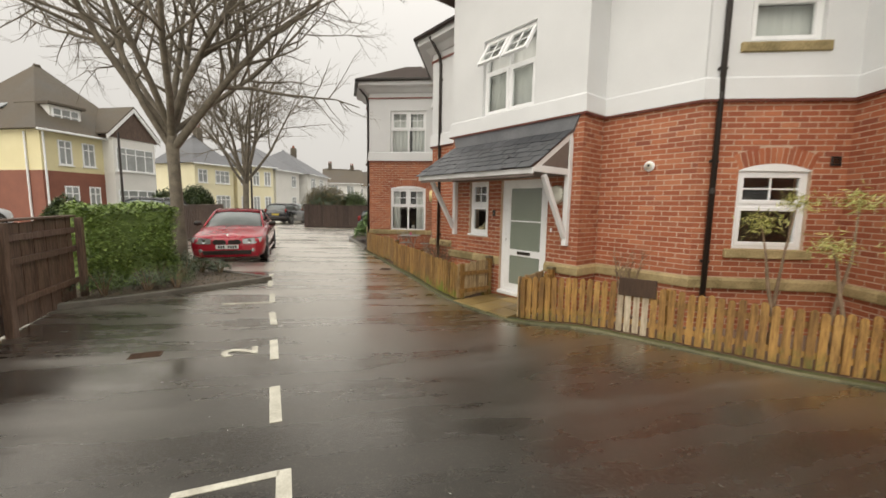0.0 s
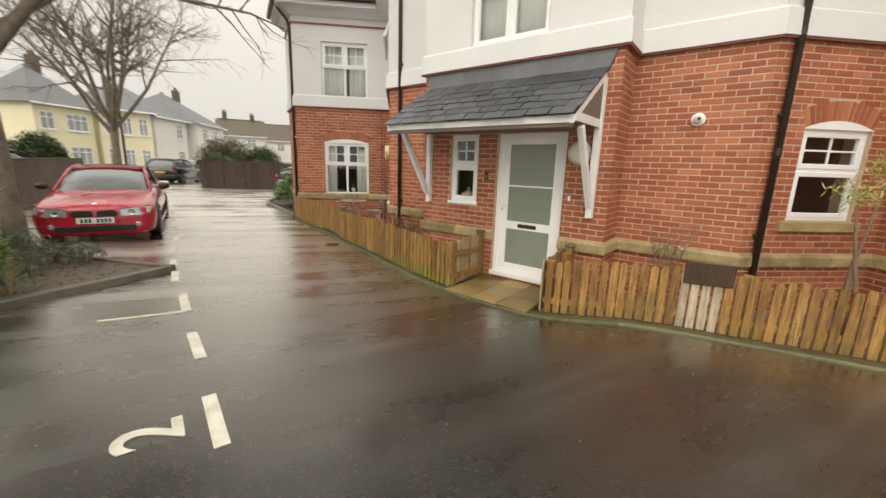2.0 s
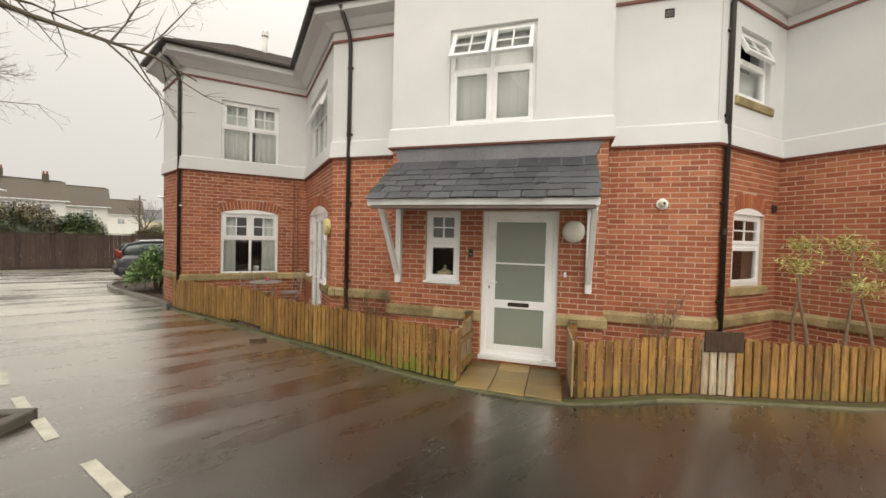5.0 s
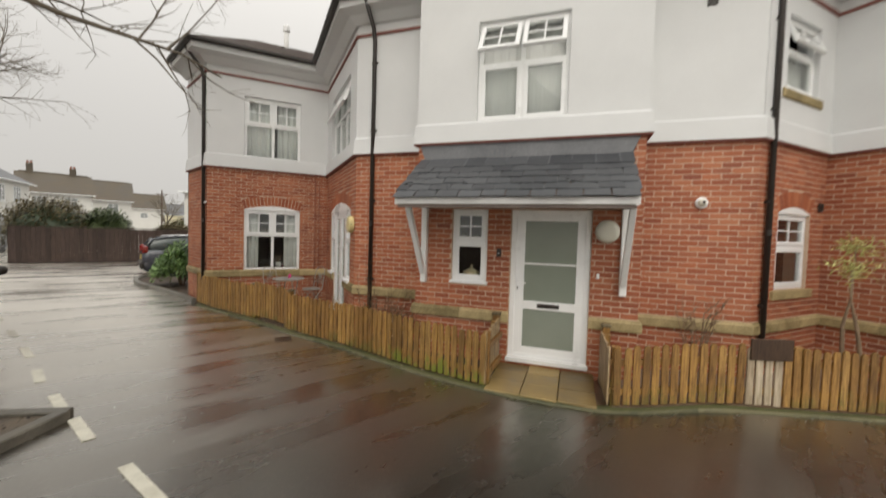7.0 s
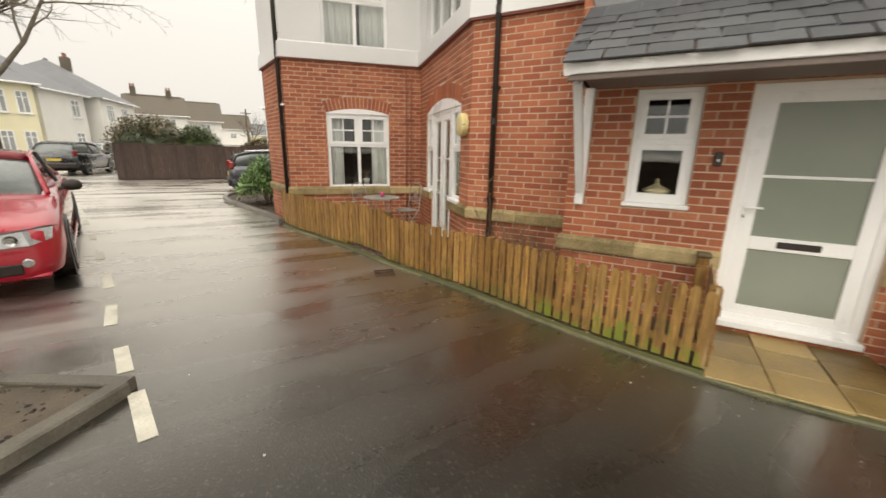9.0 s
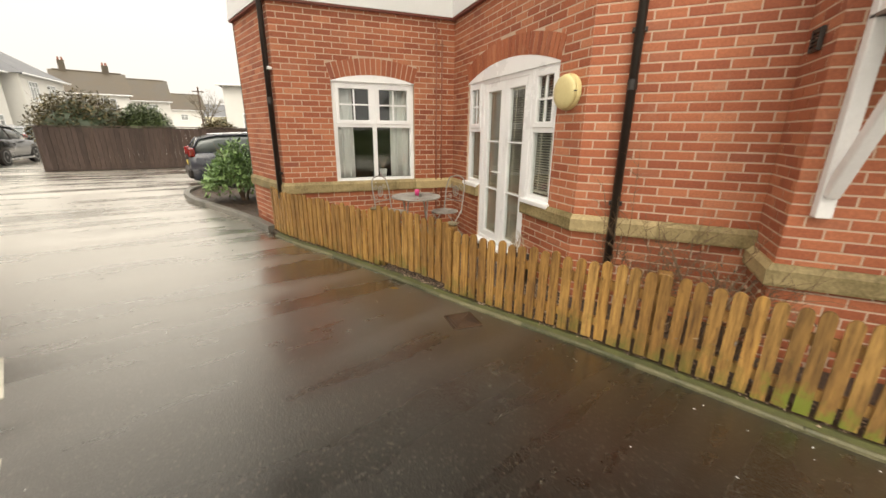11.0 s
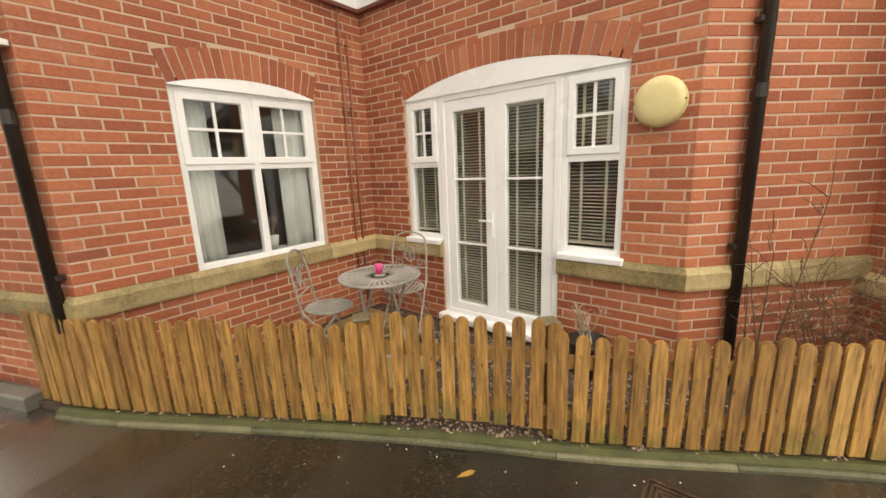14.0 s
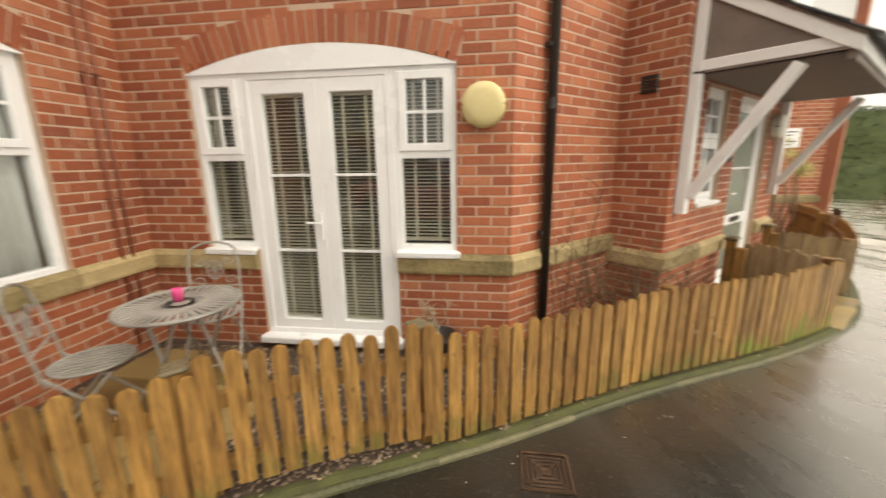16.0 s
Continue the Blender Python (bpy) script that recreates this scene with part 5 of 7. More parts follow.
# ---- plants ----
def leaf_cloud(name, points, size, material, parent, seed, aspect=0.5, droop=0.3, spread=0.4):
    """Many folded leaves at the points."""
    rg_ = random.Random(seed)
    verts, faces = [], []
    for p in points:
        yaw, tilt, s = rg_.uniform(0, 6.283), rg_.uniform(-droop - spread, droop + spread), size * rg_.uniform(0.6, 1.25)
        d = Vector((math.cos(yaw) * math.cos(tilt), math.sin(yaw) * math.cos(tilt), math.sin(tilt)))
        w = Vector((-math.sin(yaw), math.cos(yaw), rg_.uniform(-0.5, 0.5))).normalized()
        n = d.cross(w)
        p, k = Vector(p), len(verts)
        verts += [p, p + d * s * 0.5 + w * s * aspect * 0.5 - n * s * 0.06, p + d * s, p + d * s * 0.5 - w * s * aspect * 0.5 - n * s * 0.06, p + d * s * 0.5]
        faces += [(k, k + 1, k + 4), (k + 1, k + 2, k + 4), (k, k + 4, k + 3), (k + 4, k + 2, k + 3)]
    ob = soup(name, [tuple(v) for v in verts], faces, material, parent)
    ob["kind"] = "stuff"
    return ob


def foliage(name, dark, light):
    m = surface(name, dark, light, (0.35, 0.55), 5, 30, 0.1, pieces=0.7)
    b = m.node_tree.nodes["Principled BSDF"]
    b.inputs["Transmission Weight"].default_value = 0.0
    b.inputs["Subsurface Weight"].default_value = 0.0
    return m


HEDGE_LEAF = foliage("privet_leaf", (0.10, 0.16, 0.036), (0.25, 0.345, 0.085))
SHRUB_LEAF = foliage("laurel_leaf", (0.06, 0.12, 0.03), (0.23, 0.36, 0.12))
GREY_LEAF = foliage("grey_green_leaf", (0.05, 0.072, 0.042), (0.17, 0.21, 0.13))
LIME_LEAF = foliage("yellow_green_leaf", (0.26, 0.27, 0.06), (0.55, 0.54, 0.20))
HEATHER = foliage("dull_evergreen", (0.035, 0.055, 0.022), (0.12, 0.16, 0.06))
DRY_LEAF = foliage("dry_brown_leaf", (0.08, 0.052, 0.028), (0.24, 0.165, 0.09))

rg = random.Random(11)


def box_cloud(n, x0, x1, y0, y1, z0, z1, shell=0.12):
    """Points in the skin of a clipped block."""
    out = []
    while len(out) < n:
        p = [rg.uniform(x0, x1), rg.uniform(y0, y1), rg.uniform(z0, z1)]
        f = rg.randrange(5)
        d = abs(rg.gauss(0, shell * 0.5))
        if f == 0:
            p[0] = x0 + d
        elif f == 1:
            p[0] = x1 - d
        elif f == 2:
            p[1] = y0 + d
        elif f == 3:
            p[1] = y1 - d
        else:
            p[2] = z1 - d
        w = 0.06 * math.sin(p[0] * 5) + 0.05 * math.sin(p[1] * 4 + 1) + 0.05 * math.sin(p[2] * 6)
        out.append((p[0] + w, p[1] + w, p[2] + 0.6 * w))
    return out


def hedge(m, lx, ly, h, n, label, leaf=None, size=0.072):
    root = thing("hedge", m, label, "hedge")
    bm = box(-lx / 2 + 0.12, lx / 2 - 0.12, -ly / 2 + 0.12, ly / 2 - 0.12, 0.0, h - 0.12)
    bmesh.ops.subdivide_edges(bm, edges=bm.edges[:], cuts=5, use_grid_fill=True)
    for v in bm.verts:
        v.co += Vector((rg.uniform(-0.05, 0.05), rg.uniform(-0.05, 0.05), rg.uniform(-0.04, 0.04) if v.co.z > 0.05 else 0))
    part("inner_mass", bm, leaf or HEDGE_LEAF, root)
    leaf_cloud("leaves", box_cloud(n, -lx / 2, lx / 2, -ly / 2, ly / 2, 0.05, h), size, leaf or HEDGE_LEAF, root, 5, 0.55)
    return root


def clump(name, m, label, category, radius, height, n, size, material, seed, aspect=0.5, droop=0.3, stems=8):
    rg_ = random.Random(seed)
    root = thing(name, m, label, category)
    bm = bmesh.new()
    tips = []
    for k in range(stems):
        a, r = rg_.uniform(0, 6.283), radius * rg_.uniform(0.2, 0.85)
        tip = (r * math.cos(a), r * math.sin(a), height * rg_.uniform(0.55, 0.95))
        rod([(0.1 * tip[0], 0.1 * tip[1], -0.04), (0.5 * tip[0], 0.5 * tip[1], tip[2] * 0.55), tip], [0.012, 0.008, 0.003], 5, bm)
        tips.append(tip)
    part("woody_core", bm, TWIG, root)["kind"] = "stuff"
    if radius > 1.0:
        core = bmesh.new()
        bmesh.ops.create_icosphere(core, subdivisions=3, radius=1.0)
        for v in core.verts:
            w = 0.78 + 0.16 * math.sin(5 * v.co.x + seed) * math.sin(4 * v.co.y + 2 * v.co.z)
            v.co = Vector((v.co.x * radius * w, v.co.y * radius * w, max(0.0, height * (0.42 + 0.42 * v.co.z * w))))
        part("inner_mass", core, HEATHER, root, smooth=True)
    pts = []
    for k in range(n):
        a, r = rg_.uniform(0, 6.283), radius * math.sqrt(rg_.random())
        top = height * (1 - 0.55 * (r / radius) ** 2) * (0.85 + 0.15 * math.sin(3 * a + seed))
        z = top * (1 - abs(rg_.gauss(0, 0.25)))
        if radius > 1.0:
            el, w = math.asin(rg_.uniform(-0.5, 1.0)), rg_.uniform(0.74, 1.0) * (0.92 + 0.1 * math.sin(5 * a + seed))
            r, z = radius * math.cos(el) * w, height * (0.42 + 0.52 * math.sin(el) * w)
        pts.append((r * math.cos(a), r * math.sin(a), max(0.03, z)))
    leaf_cloud("leaves", pts, size, material, root, seed, aspect, droop)
    return root


def twiggy(name, m, label, seed, height, spread, count, material=None, category="shrub", thick=1.0):
    """A leafless shrub of thin forked stems."""
    rg_ = random.Random(seed)
    root = thing(name, m, label, category)
    for k in range(count):
        bm = bmesh.new()
        a = rg_.uniform(0, 6.283)
        tip = Vector((spread * rg_.uniform(0.2, 1) * math.cos(a), spread * rg_.uniform(0.2, 1) * math.sin(a), height * rg_.uniform(0.6, 1)))
        base = Vector((rg_.uniform(-0.05, 0.05), rg_.uniform(-0.05, 0.05), -0.03))
        pts = [base.lerp(tip, t) + Vector((rg_.uniform(-1, 1), rg_.uniform(-1, 1), 0)) * 0.04 * t for t in (0, 0.3, 0.6, 0.85, 1)]
        rod(pts, [thick * q for q in (0.0045, 0.004, 0.003, 0.002, 0.001)], 4, bm)
        for j in range(11):
            t = rg_.uniform(0.3, 0.95)
            p = base.lerp(tip, t)
            q = p + Vector((rg_.uniform(-1, 1), rg_.uniform(-1, 1), rg_.uniform(0.2, 1))) * spread * 0.45
            rod([p, p.lerp(q, 0.5) + Vector((0, 0, 0.02)), q], [thick * q for q in (0.0025, 0.002, 0.001)], 3, bm)
        part("stem", bm, material or TWIG, root)
    return root


hedge(pose(0.02, 9.05, ground_z(0.1, 9.0) + 0.06, 0, 0, 12), 1.42, 1.7, 1.38, 15000, "clipped green privet hedge by the bare tree")
clump("laurel", pose(8.25, 14.55, ground_z(8, 15) + 0.03), "broad-leaved evergreen shrub in the bark bed", "shrub", 0.72, 1.32, 4200, 0.125, SHRUB_LEAF, 3, 0.42, 0.7, 14)
clump("laurel", pose(8.85, 13.9, ground_z(8, 14.2) + 0.03), "broad-leaved evergreen shrub beside the brick wall", "shrub", 0.6, 1.1, 1800, 0.125, SHRUB_LEAF, 4, 0.42, 0.5, 10)
for k, (x, y, s) in enumerate(((0.75, 7.85, 0.30), (0.95, 8.75, 0.26), (1.30, 9.25, 0.25), (1.62, 9.05, 0.22), (0.55, 8.35, 0.28), (0.35, 7.80, 0.28), (-0.2, 7.68, 0.30), (-0.8, 7.55, 0.28), (0.9, 9.75, 0.30), (1.10, 10.2, 0.26))):
    clump("lavender", pose(x, y, ground_z(x, y) + 0.06), "small grey-green rounded shrub in the soil bed", "shrub", s, s * 1.5, 800, 0.055, GREY_LEAF if k % 2 else HEATHER, 20 + k, 0.22, 0.9, 8)

# tall bare-stemmed plants with yellow-green heads by the south wing
for k, (x, y, hgt) in enumerate(((6.18, 0.64, 1.78), (6.16, 0.08, 1.80), (6.32, -0.45, 1.62))):
    rg_ = random.Random(60 + k)
    root = thing("spurge", pose(x, y, ground_z(x, y) + 0.03), "tall pale-stemmed plant with yellow-green leaf heads", "plant")
    for j in range(2):
        a = 2.6 * j + rg_.uniform(-0.5, 0.5)
        top = (0.22 * math.cos(a), 0.30 * math.sin(a), hgt * (1.0 if j == 0 else rg_.uniform(0.72, 0.86)))
        wob = [rg_.uniform(-0.035, 0.035) for _ in range(8)]
        part("stem", rod([(0.05 * math.cos(a), 0.05 * math.sin(a), -0.03), (0.13 * math.cos(a + 0.7) + wob[0], 0.13 * math.sin(a + 0.7) + wob[1], hgt * 0.22), (0.17 * math.cos(a + 0.4) + wob[2], 0.17 * math.sin(a + 0.4) + wob[3], hgt * 0.45), (0.14 * math.cos(a) + wob[4], 0.16 * math.sin(a) + wob[5], hgt * 0.66), top], [0.030, 0.026, 0.020, 0.014, 0.007], 7), TWIG, root, smooth=True)
        pts = [(top[0] + rg_.gauss(0, 0.085), top[1] + rg_.gauss(0, 0.085), top[2] + rg_.gauss(0.02, 0.06)) for _ in range(190)]
        leaf_cloud("leaf_head", pts, 0.10, LIME_LEAF, root, 70 + k * 10 + j, 0.14, 0.6)
twiggy("bare_shrub", pose(5.95, 2.35, ground_z(5.9, 2.3) + 0.03), "leafless brown shrub against the brick plinth", 31, 1.15, 0.36, 10, thick=1.8)
twiggy("bare_shrub", pose(5.9, 6.75, ground_z(5.9, 6.7) + 0.03), "tangled leafless shrub against the brick wall", 32, 0.95, 0.6, 16, BROWN_TWIG)
twiggy("bare_shrub", pose(5.65, 6.35, ground_z(5.7, 6.3) + 0.03), "tangled leafless shrub against the brick wall", 33, 0.75, 0.55, 15, BROWN_TWIG)
twiggy("bare_shrub", pose(6.0, 7.15, ground_z(6, 7.1) + 0.03), "thin leafless climber against the brick wall", 34, 1.65, 0.34, 4, BROWN_TWIG, thick=1.3)
clump("dry_shrub", pose(5.75, 6.5, ground_z(5.7, 6.5) + 0.03), "low tangle of dry brown leaves and twigs", "shrub", 0.65, 0.85, 420, 0.04, DRY_LEAF, 37, 0.3, 0.8, 10)
root = twiggy("potted_plant", pose(6.46, 8.12, ground_z(6.4, 8.1) + 0.30), "dark pot with a dry straggly plant by the garden door", 35, 0.30, 0.16, 7, FENCE_PALE, "plant pot")
part("pot", lathe([(0.11, -0.30), (0.15, -0.02), (0.16, 0.0), (0.14, 0.0), (0.13, -0.04)], 22), BLACK_PLASTIC, root, smooth=True)

# litter of small stones and leaves
verts, faces = [], []
rg = random.Random(15)
for k in range(2600):
    y = rg.uniform(5.2, 11.3)
    i = min(range(len(inner_edge)), key=lambda q: abs(inner_edge[q][1] - y))
    x = inner_edge[i][0] + abs(rg.gauss(0, 0.28)) + 0.03
    if x > 6.1 and y < 7.6:
        continue
    z, s = ground_z(x, y) + 0.04, rg.uniform(0.005, 0.014)
    n = len(verts)
    verts += [(x + s, y, z), (x, y + s * rg.uniform(0.6, 1), z), (x - s, y, z), (x, y - s, z), (x + rg.uniform(-0.3, 0.3) * s, y, z + s * 0.8)]
    faces += [(n, n + 1, n + 4), (n + 1, n + 2, n + 4), (n + 2, n + 3, n + 4), (n + 3, n, n + 4)]
while len(verts) < 5 * 8200:
    x, y = rg.uniform(5.45, 8.2), rg.uniform(7.55, 11.4)
    i = min(range(len(inner_edge)), key=lambda q: abs(inner_edge[q][1] - y))
    if x < inner_edge[i][0] + 0.03 or x - y > -1.43 or x + y > 18.05:
        continue
    z, s = ground_z(x, y) + 0.036, rg.uniform(0.006, 0.017)
    n = len(verts)
    verts += [(x + s, y, z), (x, y + s * rg.uniform(0.6, 1), z), (x - s, y, z), (x, y - s, z), (x + rg.uniform(-0.3, 0.3) * s, y, z + s * 0.8)]
    faces += [(n, n + 1, n + 4), (n + 1, n + 2, n + 4), (n + 2, n + 3, n + 4), (n + 3, n, n + 4)]
PEBBLE = surface("mixed_brown_pebbles", (0.06, 0.038, 0.024), (0.34, 0.25, 0.175), (0.5, 0.8), 30, 110, 0.5, pieces=1.0)
tagged(soup("gravel", verts, faces, PEBBLE), "loose brown and grey gravel in the bed", "gravel", kind="stuff")
verts, faces = [], []
for k in range(900):
    x, y = rg.uniform(7.0, 9.0), rg.uniform(12.2, 16.6)
    i = min(range(len(inner_edge)), key=lambda q: abs(inner_edge[q][1] - y))
    if x < inner_edge[i][0] + 0.05:
        continue
    z, s, a = ground_z(x, y) + 0.042, rg.uniform(0.012, 0.035), rg.uniform(0, 3.14)
    n = len(verts)
    c_, s_ = math.cos(a) * s, math.sin(a) * s
    verts += [(x - c_, y - s_, z), (x + s_ * 0.4, y - c_ * 0.4, z + 0.006), (x + c_, y + s_, z + 0.003), (x - s_ * 0.4, y + c_ * 0.4, z + 0.012)]
    faces += [(n, n + 1, n + 2, n + 3)]
tagged(soup("bark_chips", verts, faces, DRY_LEAF), "brown bark chips on the bed by the kerb", "bark", kind="stuff")
verts, faces = [], []
for k in range(170):
    x, y = rg.uniform(0.2, 5.6), rg.uniform(1.0, 10.5)
    i = min(range(len(KERB_FINE)), key=lambda q: abs(KERB_FINE[q][1] - y))
    if x > KERB_FINE[i][0] - 0.04 or (x < 2.4 and y > 7):
        continue
    if rg.random() > 0.25:
        x = KERB_FINE[i][0] - abs(rg.gauss(0.03, 0.35))
    z, s, a = ground_z(x, y) + 0.004, rg.uniform(0.004, 0.010), rg.uniform(0, 3.14)
    n = len(verts)
    c_, s_ = math.cos(a) * s, math.sin(a) * s
    verts += [(x - c_, y - s_, z), (x + s_ * 0.5, y - c_ * 0.5, z + 0.004), (x + c_, y + s_, z + 0.002), (x - s_ * 0.5, y + c_ * 0.5, z + 0.006)]
    faces += [(n, n + 1, n + 2, n + 3)]
tagged(soup("leaf_litter", verts, faces, CURTAIN), "small pale fallen leaves and grit on the wet asphalt", "leaves", kind="stuff")
# crumbs of soil, bark and leaf on the planting bed
verts, faces = [], []
while len(verts) < 5 * 2600:
    x, y = rg.uniform(-0.6, 2.35), rg.uniform(7.3, 10.2)
    if y < 7.62 + 0.25 * (x - 0.55) or x > 2.30 - 0.62 * (y - 8.1):
        continue
    z, s_ = ground_z(x, y) + 0.056, rg.uniform(0.008, 0.026)
    n = len(verts)
    verts += [(x + s_, y, z), (x, y + s_ * rg.uniform(0.5, 1), z), (x - s_, y, z), (x, y - s_ * rg.uniform(0.5, 1), z), (x + rg.uniform(-0.4, 0.4) * s_, y, z + s_ * rg.uniform(0.4, 0.9))]
    faces += [(n, n + 1, n + 4), (n + 1, n + 2, n + 4), (n + 2, n + 3, n + 4), (n + 3, n, n + 4)]
CRUMB = surface("soil_crumbs", (0.022, 0.016, 0.010), (0.17, 0.13, 0.09), (0.5, 0.8), 20, 90, 0.5, pieces=1.0)
tagged(soup("soil_crumbs", verts, faces, CRUMB), "dark crumbs of soil and bark on the planting bed", "soil", kind="stuff")
YELLOW = surface("yellow_leaf", (0.5, 0.30, 0.06), (0.72, 0.50, 0.14), (0.4, 0.6), 20, 80, 0.1)
root = thing("fallen_leaf", pose(5.645, 9.145, ground_z(5.645, 9.145) + 0.004, 0, 0, 105), "yellow fallen leaf on the wet asphalt", "leaf")
bm = bmesh.new()
prof = [(0.0, 0.0), (0.03, 0.018), (0.07, 0.016), (0.11, 0.0), (0.07, -0.015), (0.03, -0.016)]
vs = [bm.verts.new((x, y, 0.004 + 0.05 * abs(y))) for x, y in prof]
bm.faces.new(vs)
bmesh.ops.solidify(bm, geom=bm.faces[:], thickness=0.002)
part("blade", bm, YELLOW, root)

# ---- covers in the asphalt ----
gx, gy = 5.295, 8.305
root = thing("gully_grate", pose(gx, gy, ground_z(gx, gy) + 0.004, 0, 0, 45) @ Matrix.Diagonal((0.82, 0.82, 1, 1)), "rusty square iron gully grate in the asphalt", "drain", kind="structure")
RUST = surface("rusty_iron", (0.028, 0.017, 0.010), (0.12, 0.066, 0.036), (0.4, 0.7), 8, 60, 0.4, metal=0.3)
# solid black block in place of the shaded hollow under the bars
part("dark_well_fill", box(-0.15, 0.15, -0.15, 0.15, -0.06, -0.001), BLACK_PLASTIC, root)
frame_ = bmesh.new()
for a in (-0.155, 0.135):
    box(a, a + 0.02, -0.155, 0.155, -0.01, 0.008, 0, frame_)
    box(-0.135, 0.135, a, a + 0.02, -0.01, 0.008, 0, frame_)
part("frame", frame_, RUST, root)
for q in range(4):
    for k in range(4):
        r0 = 0.024 + k * 0.03
        ob = part("bar", box(-r0 + 0.006, r0 - 0.006, r0 - 0.008, r0 + 0.008, -0.012, 0.006, 0.002), RUST, root)
        ob.rotation_euler.z = q * math.pi / 2
part("cross_bar", box(-0.135, 0.135, -0.007, 0.007, -0.012, 0.005), RUST, root).rotation_euler.z = math.pi / 4
part("cross_bar", box(-0.135, 0.135, -0.007, 0.007, -0.012, 0.0045), RUST, root).rotation_euler.z = -math.pi / 4
root = thing("drain_cover", pose(0.25, 4.69, ground_z(0.25, 4.69) + 0.003, 0, 0, -14), "dark iron drain cover in the wet asphalt", "drain", kind="structure")
part("plate", box(-0.145, 0.145, -0.075, 0.075, -0.02, 0.006, 0.004), RUST, root)
for k in range(6):
    part("rib", box(-0.125, 0.125, -0.062 + k * 0.023, -0.052 + k * 0.023, 0.006, 0.011), RUST, root)


# ---- boarded fences of the boundary ----
def board_fence(name, line, height, label, board=0.14, cap=True, seed=1, wood=DARK_WOOD):
    rg_ = random.Random(seed)
    root = thing(name, Matrix(), label, "fence")
    me = bpy.data.meshes.new("board")
    bm = box(-board / 2 + 0.002, board / 2 - 0.002, -0.011, 0.011, 0.0, height, 0.003)
    bm.to_mesh(me)
    bm.free()
    me.materials.append(wood)
    for k, (x, y, d) in enumerate(along(line, board)):
        ob = new("board", me)
        ob.parent = root
        ob.matrix_local = Matrix.Translation((x + d[1] * 0.008 * (k % 2), y - d[0] * 0.008 * (k % 2), ground_z(x, y) + 0.02 + rg_.uniform(-0.008, 0.008))) @ Matrix.Rotation(math.atan2(d[1], d[0]), 4, "Z")
    for (x0, y0), (x1, y1) in zip(line, line[1:]):
        ln_ = math.hypot(x1 - x0, y1 - y0)
        a = math.atan2(y1 - y0, x1 - x0)
        m = Matrix.Translation((x0, y0, (ground_z(x0, y0) + ground_z(x1, y1)) / 2)) @ Matrix.Rotation(a, 4, "Z")
        for z in (0.3, height * 0.62, height - 0.2):
            part("rail", box(0, ln_, -0.06, -0.022, z, z + 0.08, 0.004), wood, root).matrix_local = m
        if cap:
            part("cap_rail", box(-0.02, ln_ + 0.02, -0.06, 0.045, height + 0.035, height + 0.065, 0.006), wood, root).matrix_local = m
        n = max(1, round(ln_ / 1.9))
        for k in range(n + 1):
            part("post", box(-0.05, 0.05, -0.14, -0.06, -0.2, height + 0.03, 0.006), wood, root).matrix_local = m @ Matrix.Translation((ln_ * k / n, 0, 0))
    return root


board_fence("board_fence", [(-3.4, -3.0), (-2.6, 0.2), (-1.7, 3.6), (-1.02, 6.05), (-0.53, 7.80)], 1.27, "dark brown boarded fence along the parking bays")
board_fence("board_fence", [(4.3, 25.2), (1.2, 15.0), (-0.4, 10.4)], 1.25, "dark brown boarded fence behind the parked cars", seed=2)
board_fence("board_fence", [(18.0, 19.4), (13.2, 21.6), (8.85, 24.7)], 1.42, "long dark brown boarded fence at the yard's end", seed=3, wood=END_FENCE)
tagged(part("low_wall", sweep([(8.9, 24.66), (13.2, 21.6), (17.9, 19.45)][::-1], [(0.05, 0.0), (0.12, 0.0), (0.12, 0.38), (0.05, 0.38)]), surface("stained_plinth", (0.09, 0.07, 0.055), (0.20, 0.165, 0.13), (0.6, 0.8), 1.5, 40, 0.2)), "low stained wall at the foot of the fence", "wall", kind="structure")


# ---- vehicles: x forward, y left ----
RUBBER = surface("tyre_rubber", (0.012, 0.012, 0.012), (0.03, 0.03, 0.03), (0.6, 0.8), 6, 60, 0.2)
ALLOY = surface("alloy_rim", (0.35, 0.35, 0.36), (0.55, 0.55, 0.56), (0.25, 0.4), 6, 60, 0.05, metal=0.9)
# dark glass with some reflected sky mixed into its base colour
CAR_GLASS = surface("sky_paled_car_glass", (0.12, 0.14, 0.138), (0.18, 0.205, 0.20), (0.03, 0.06), 1, 20, 0.0, specular=0.5, coat=0.6)
# far panes: the grey is bright sky reflection put in as colour
FAR_GLASS = surface("sky_paled_window_glass", (0.20, 0.215, 0.21), (0.42, 0.44, 0.43), (0.05, 0.12), 0.8, 6, 0.0, specular=0.8)
LAMP_GLASS = surface("clear_lamp_glass", (0.30, 0.31, 0.31), (0.62, 0.63, 0.63), (0.04, 0.1), 12, 60, 0.1, metal=0.5, coat=1.0)
LAMP_RED = surface("red_lamp_glass", (0.20, 0.010, 0.010), (0.30, 0.02, 0.018), (0.08, 0.15), 12, 60, 0.05, coat=1.0)
PLATE = surface("number_plate", (0.62, 0.62, 0.60), (0.72, 0.72, 0.70), (0.3, 0.4), 6, 60, 0.02)
PLATE_Y = surface("yellow_number_plate", (0.55, 0.42, 0.05), (0.65, 0.5, 0.08), (0.3, 0.4), 6, 60, 0.02)


def car_paint(name, c):
    return surface(name, tuple(v * 0.85 for v in c), c, (0.22, 0.34), 1.2, 60, 0.03, coat=1.0)


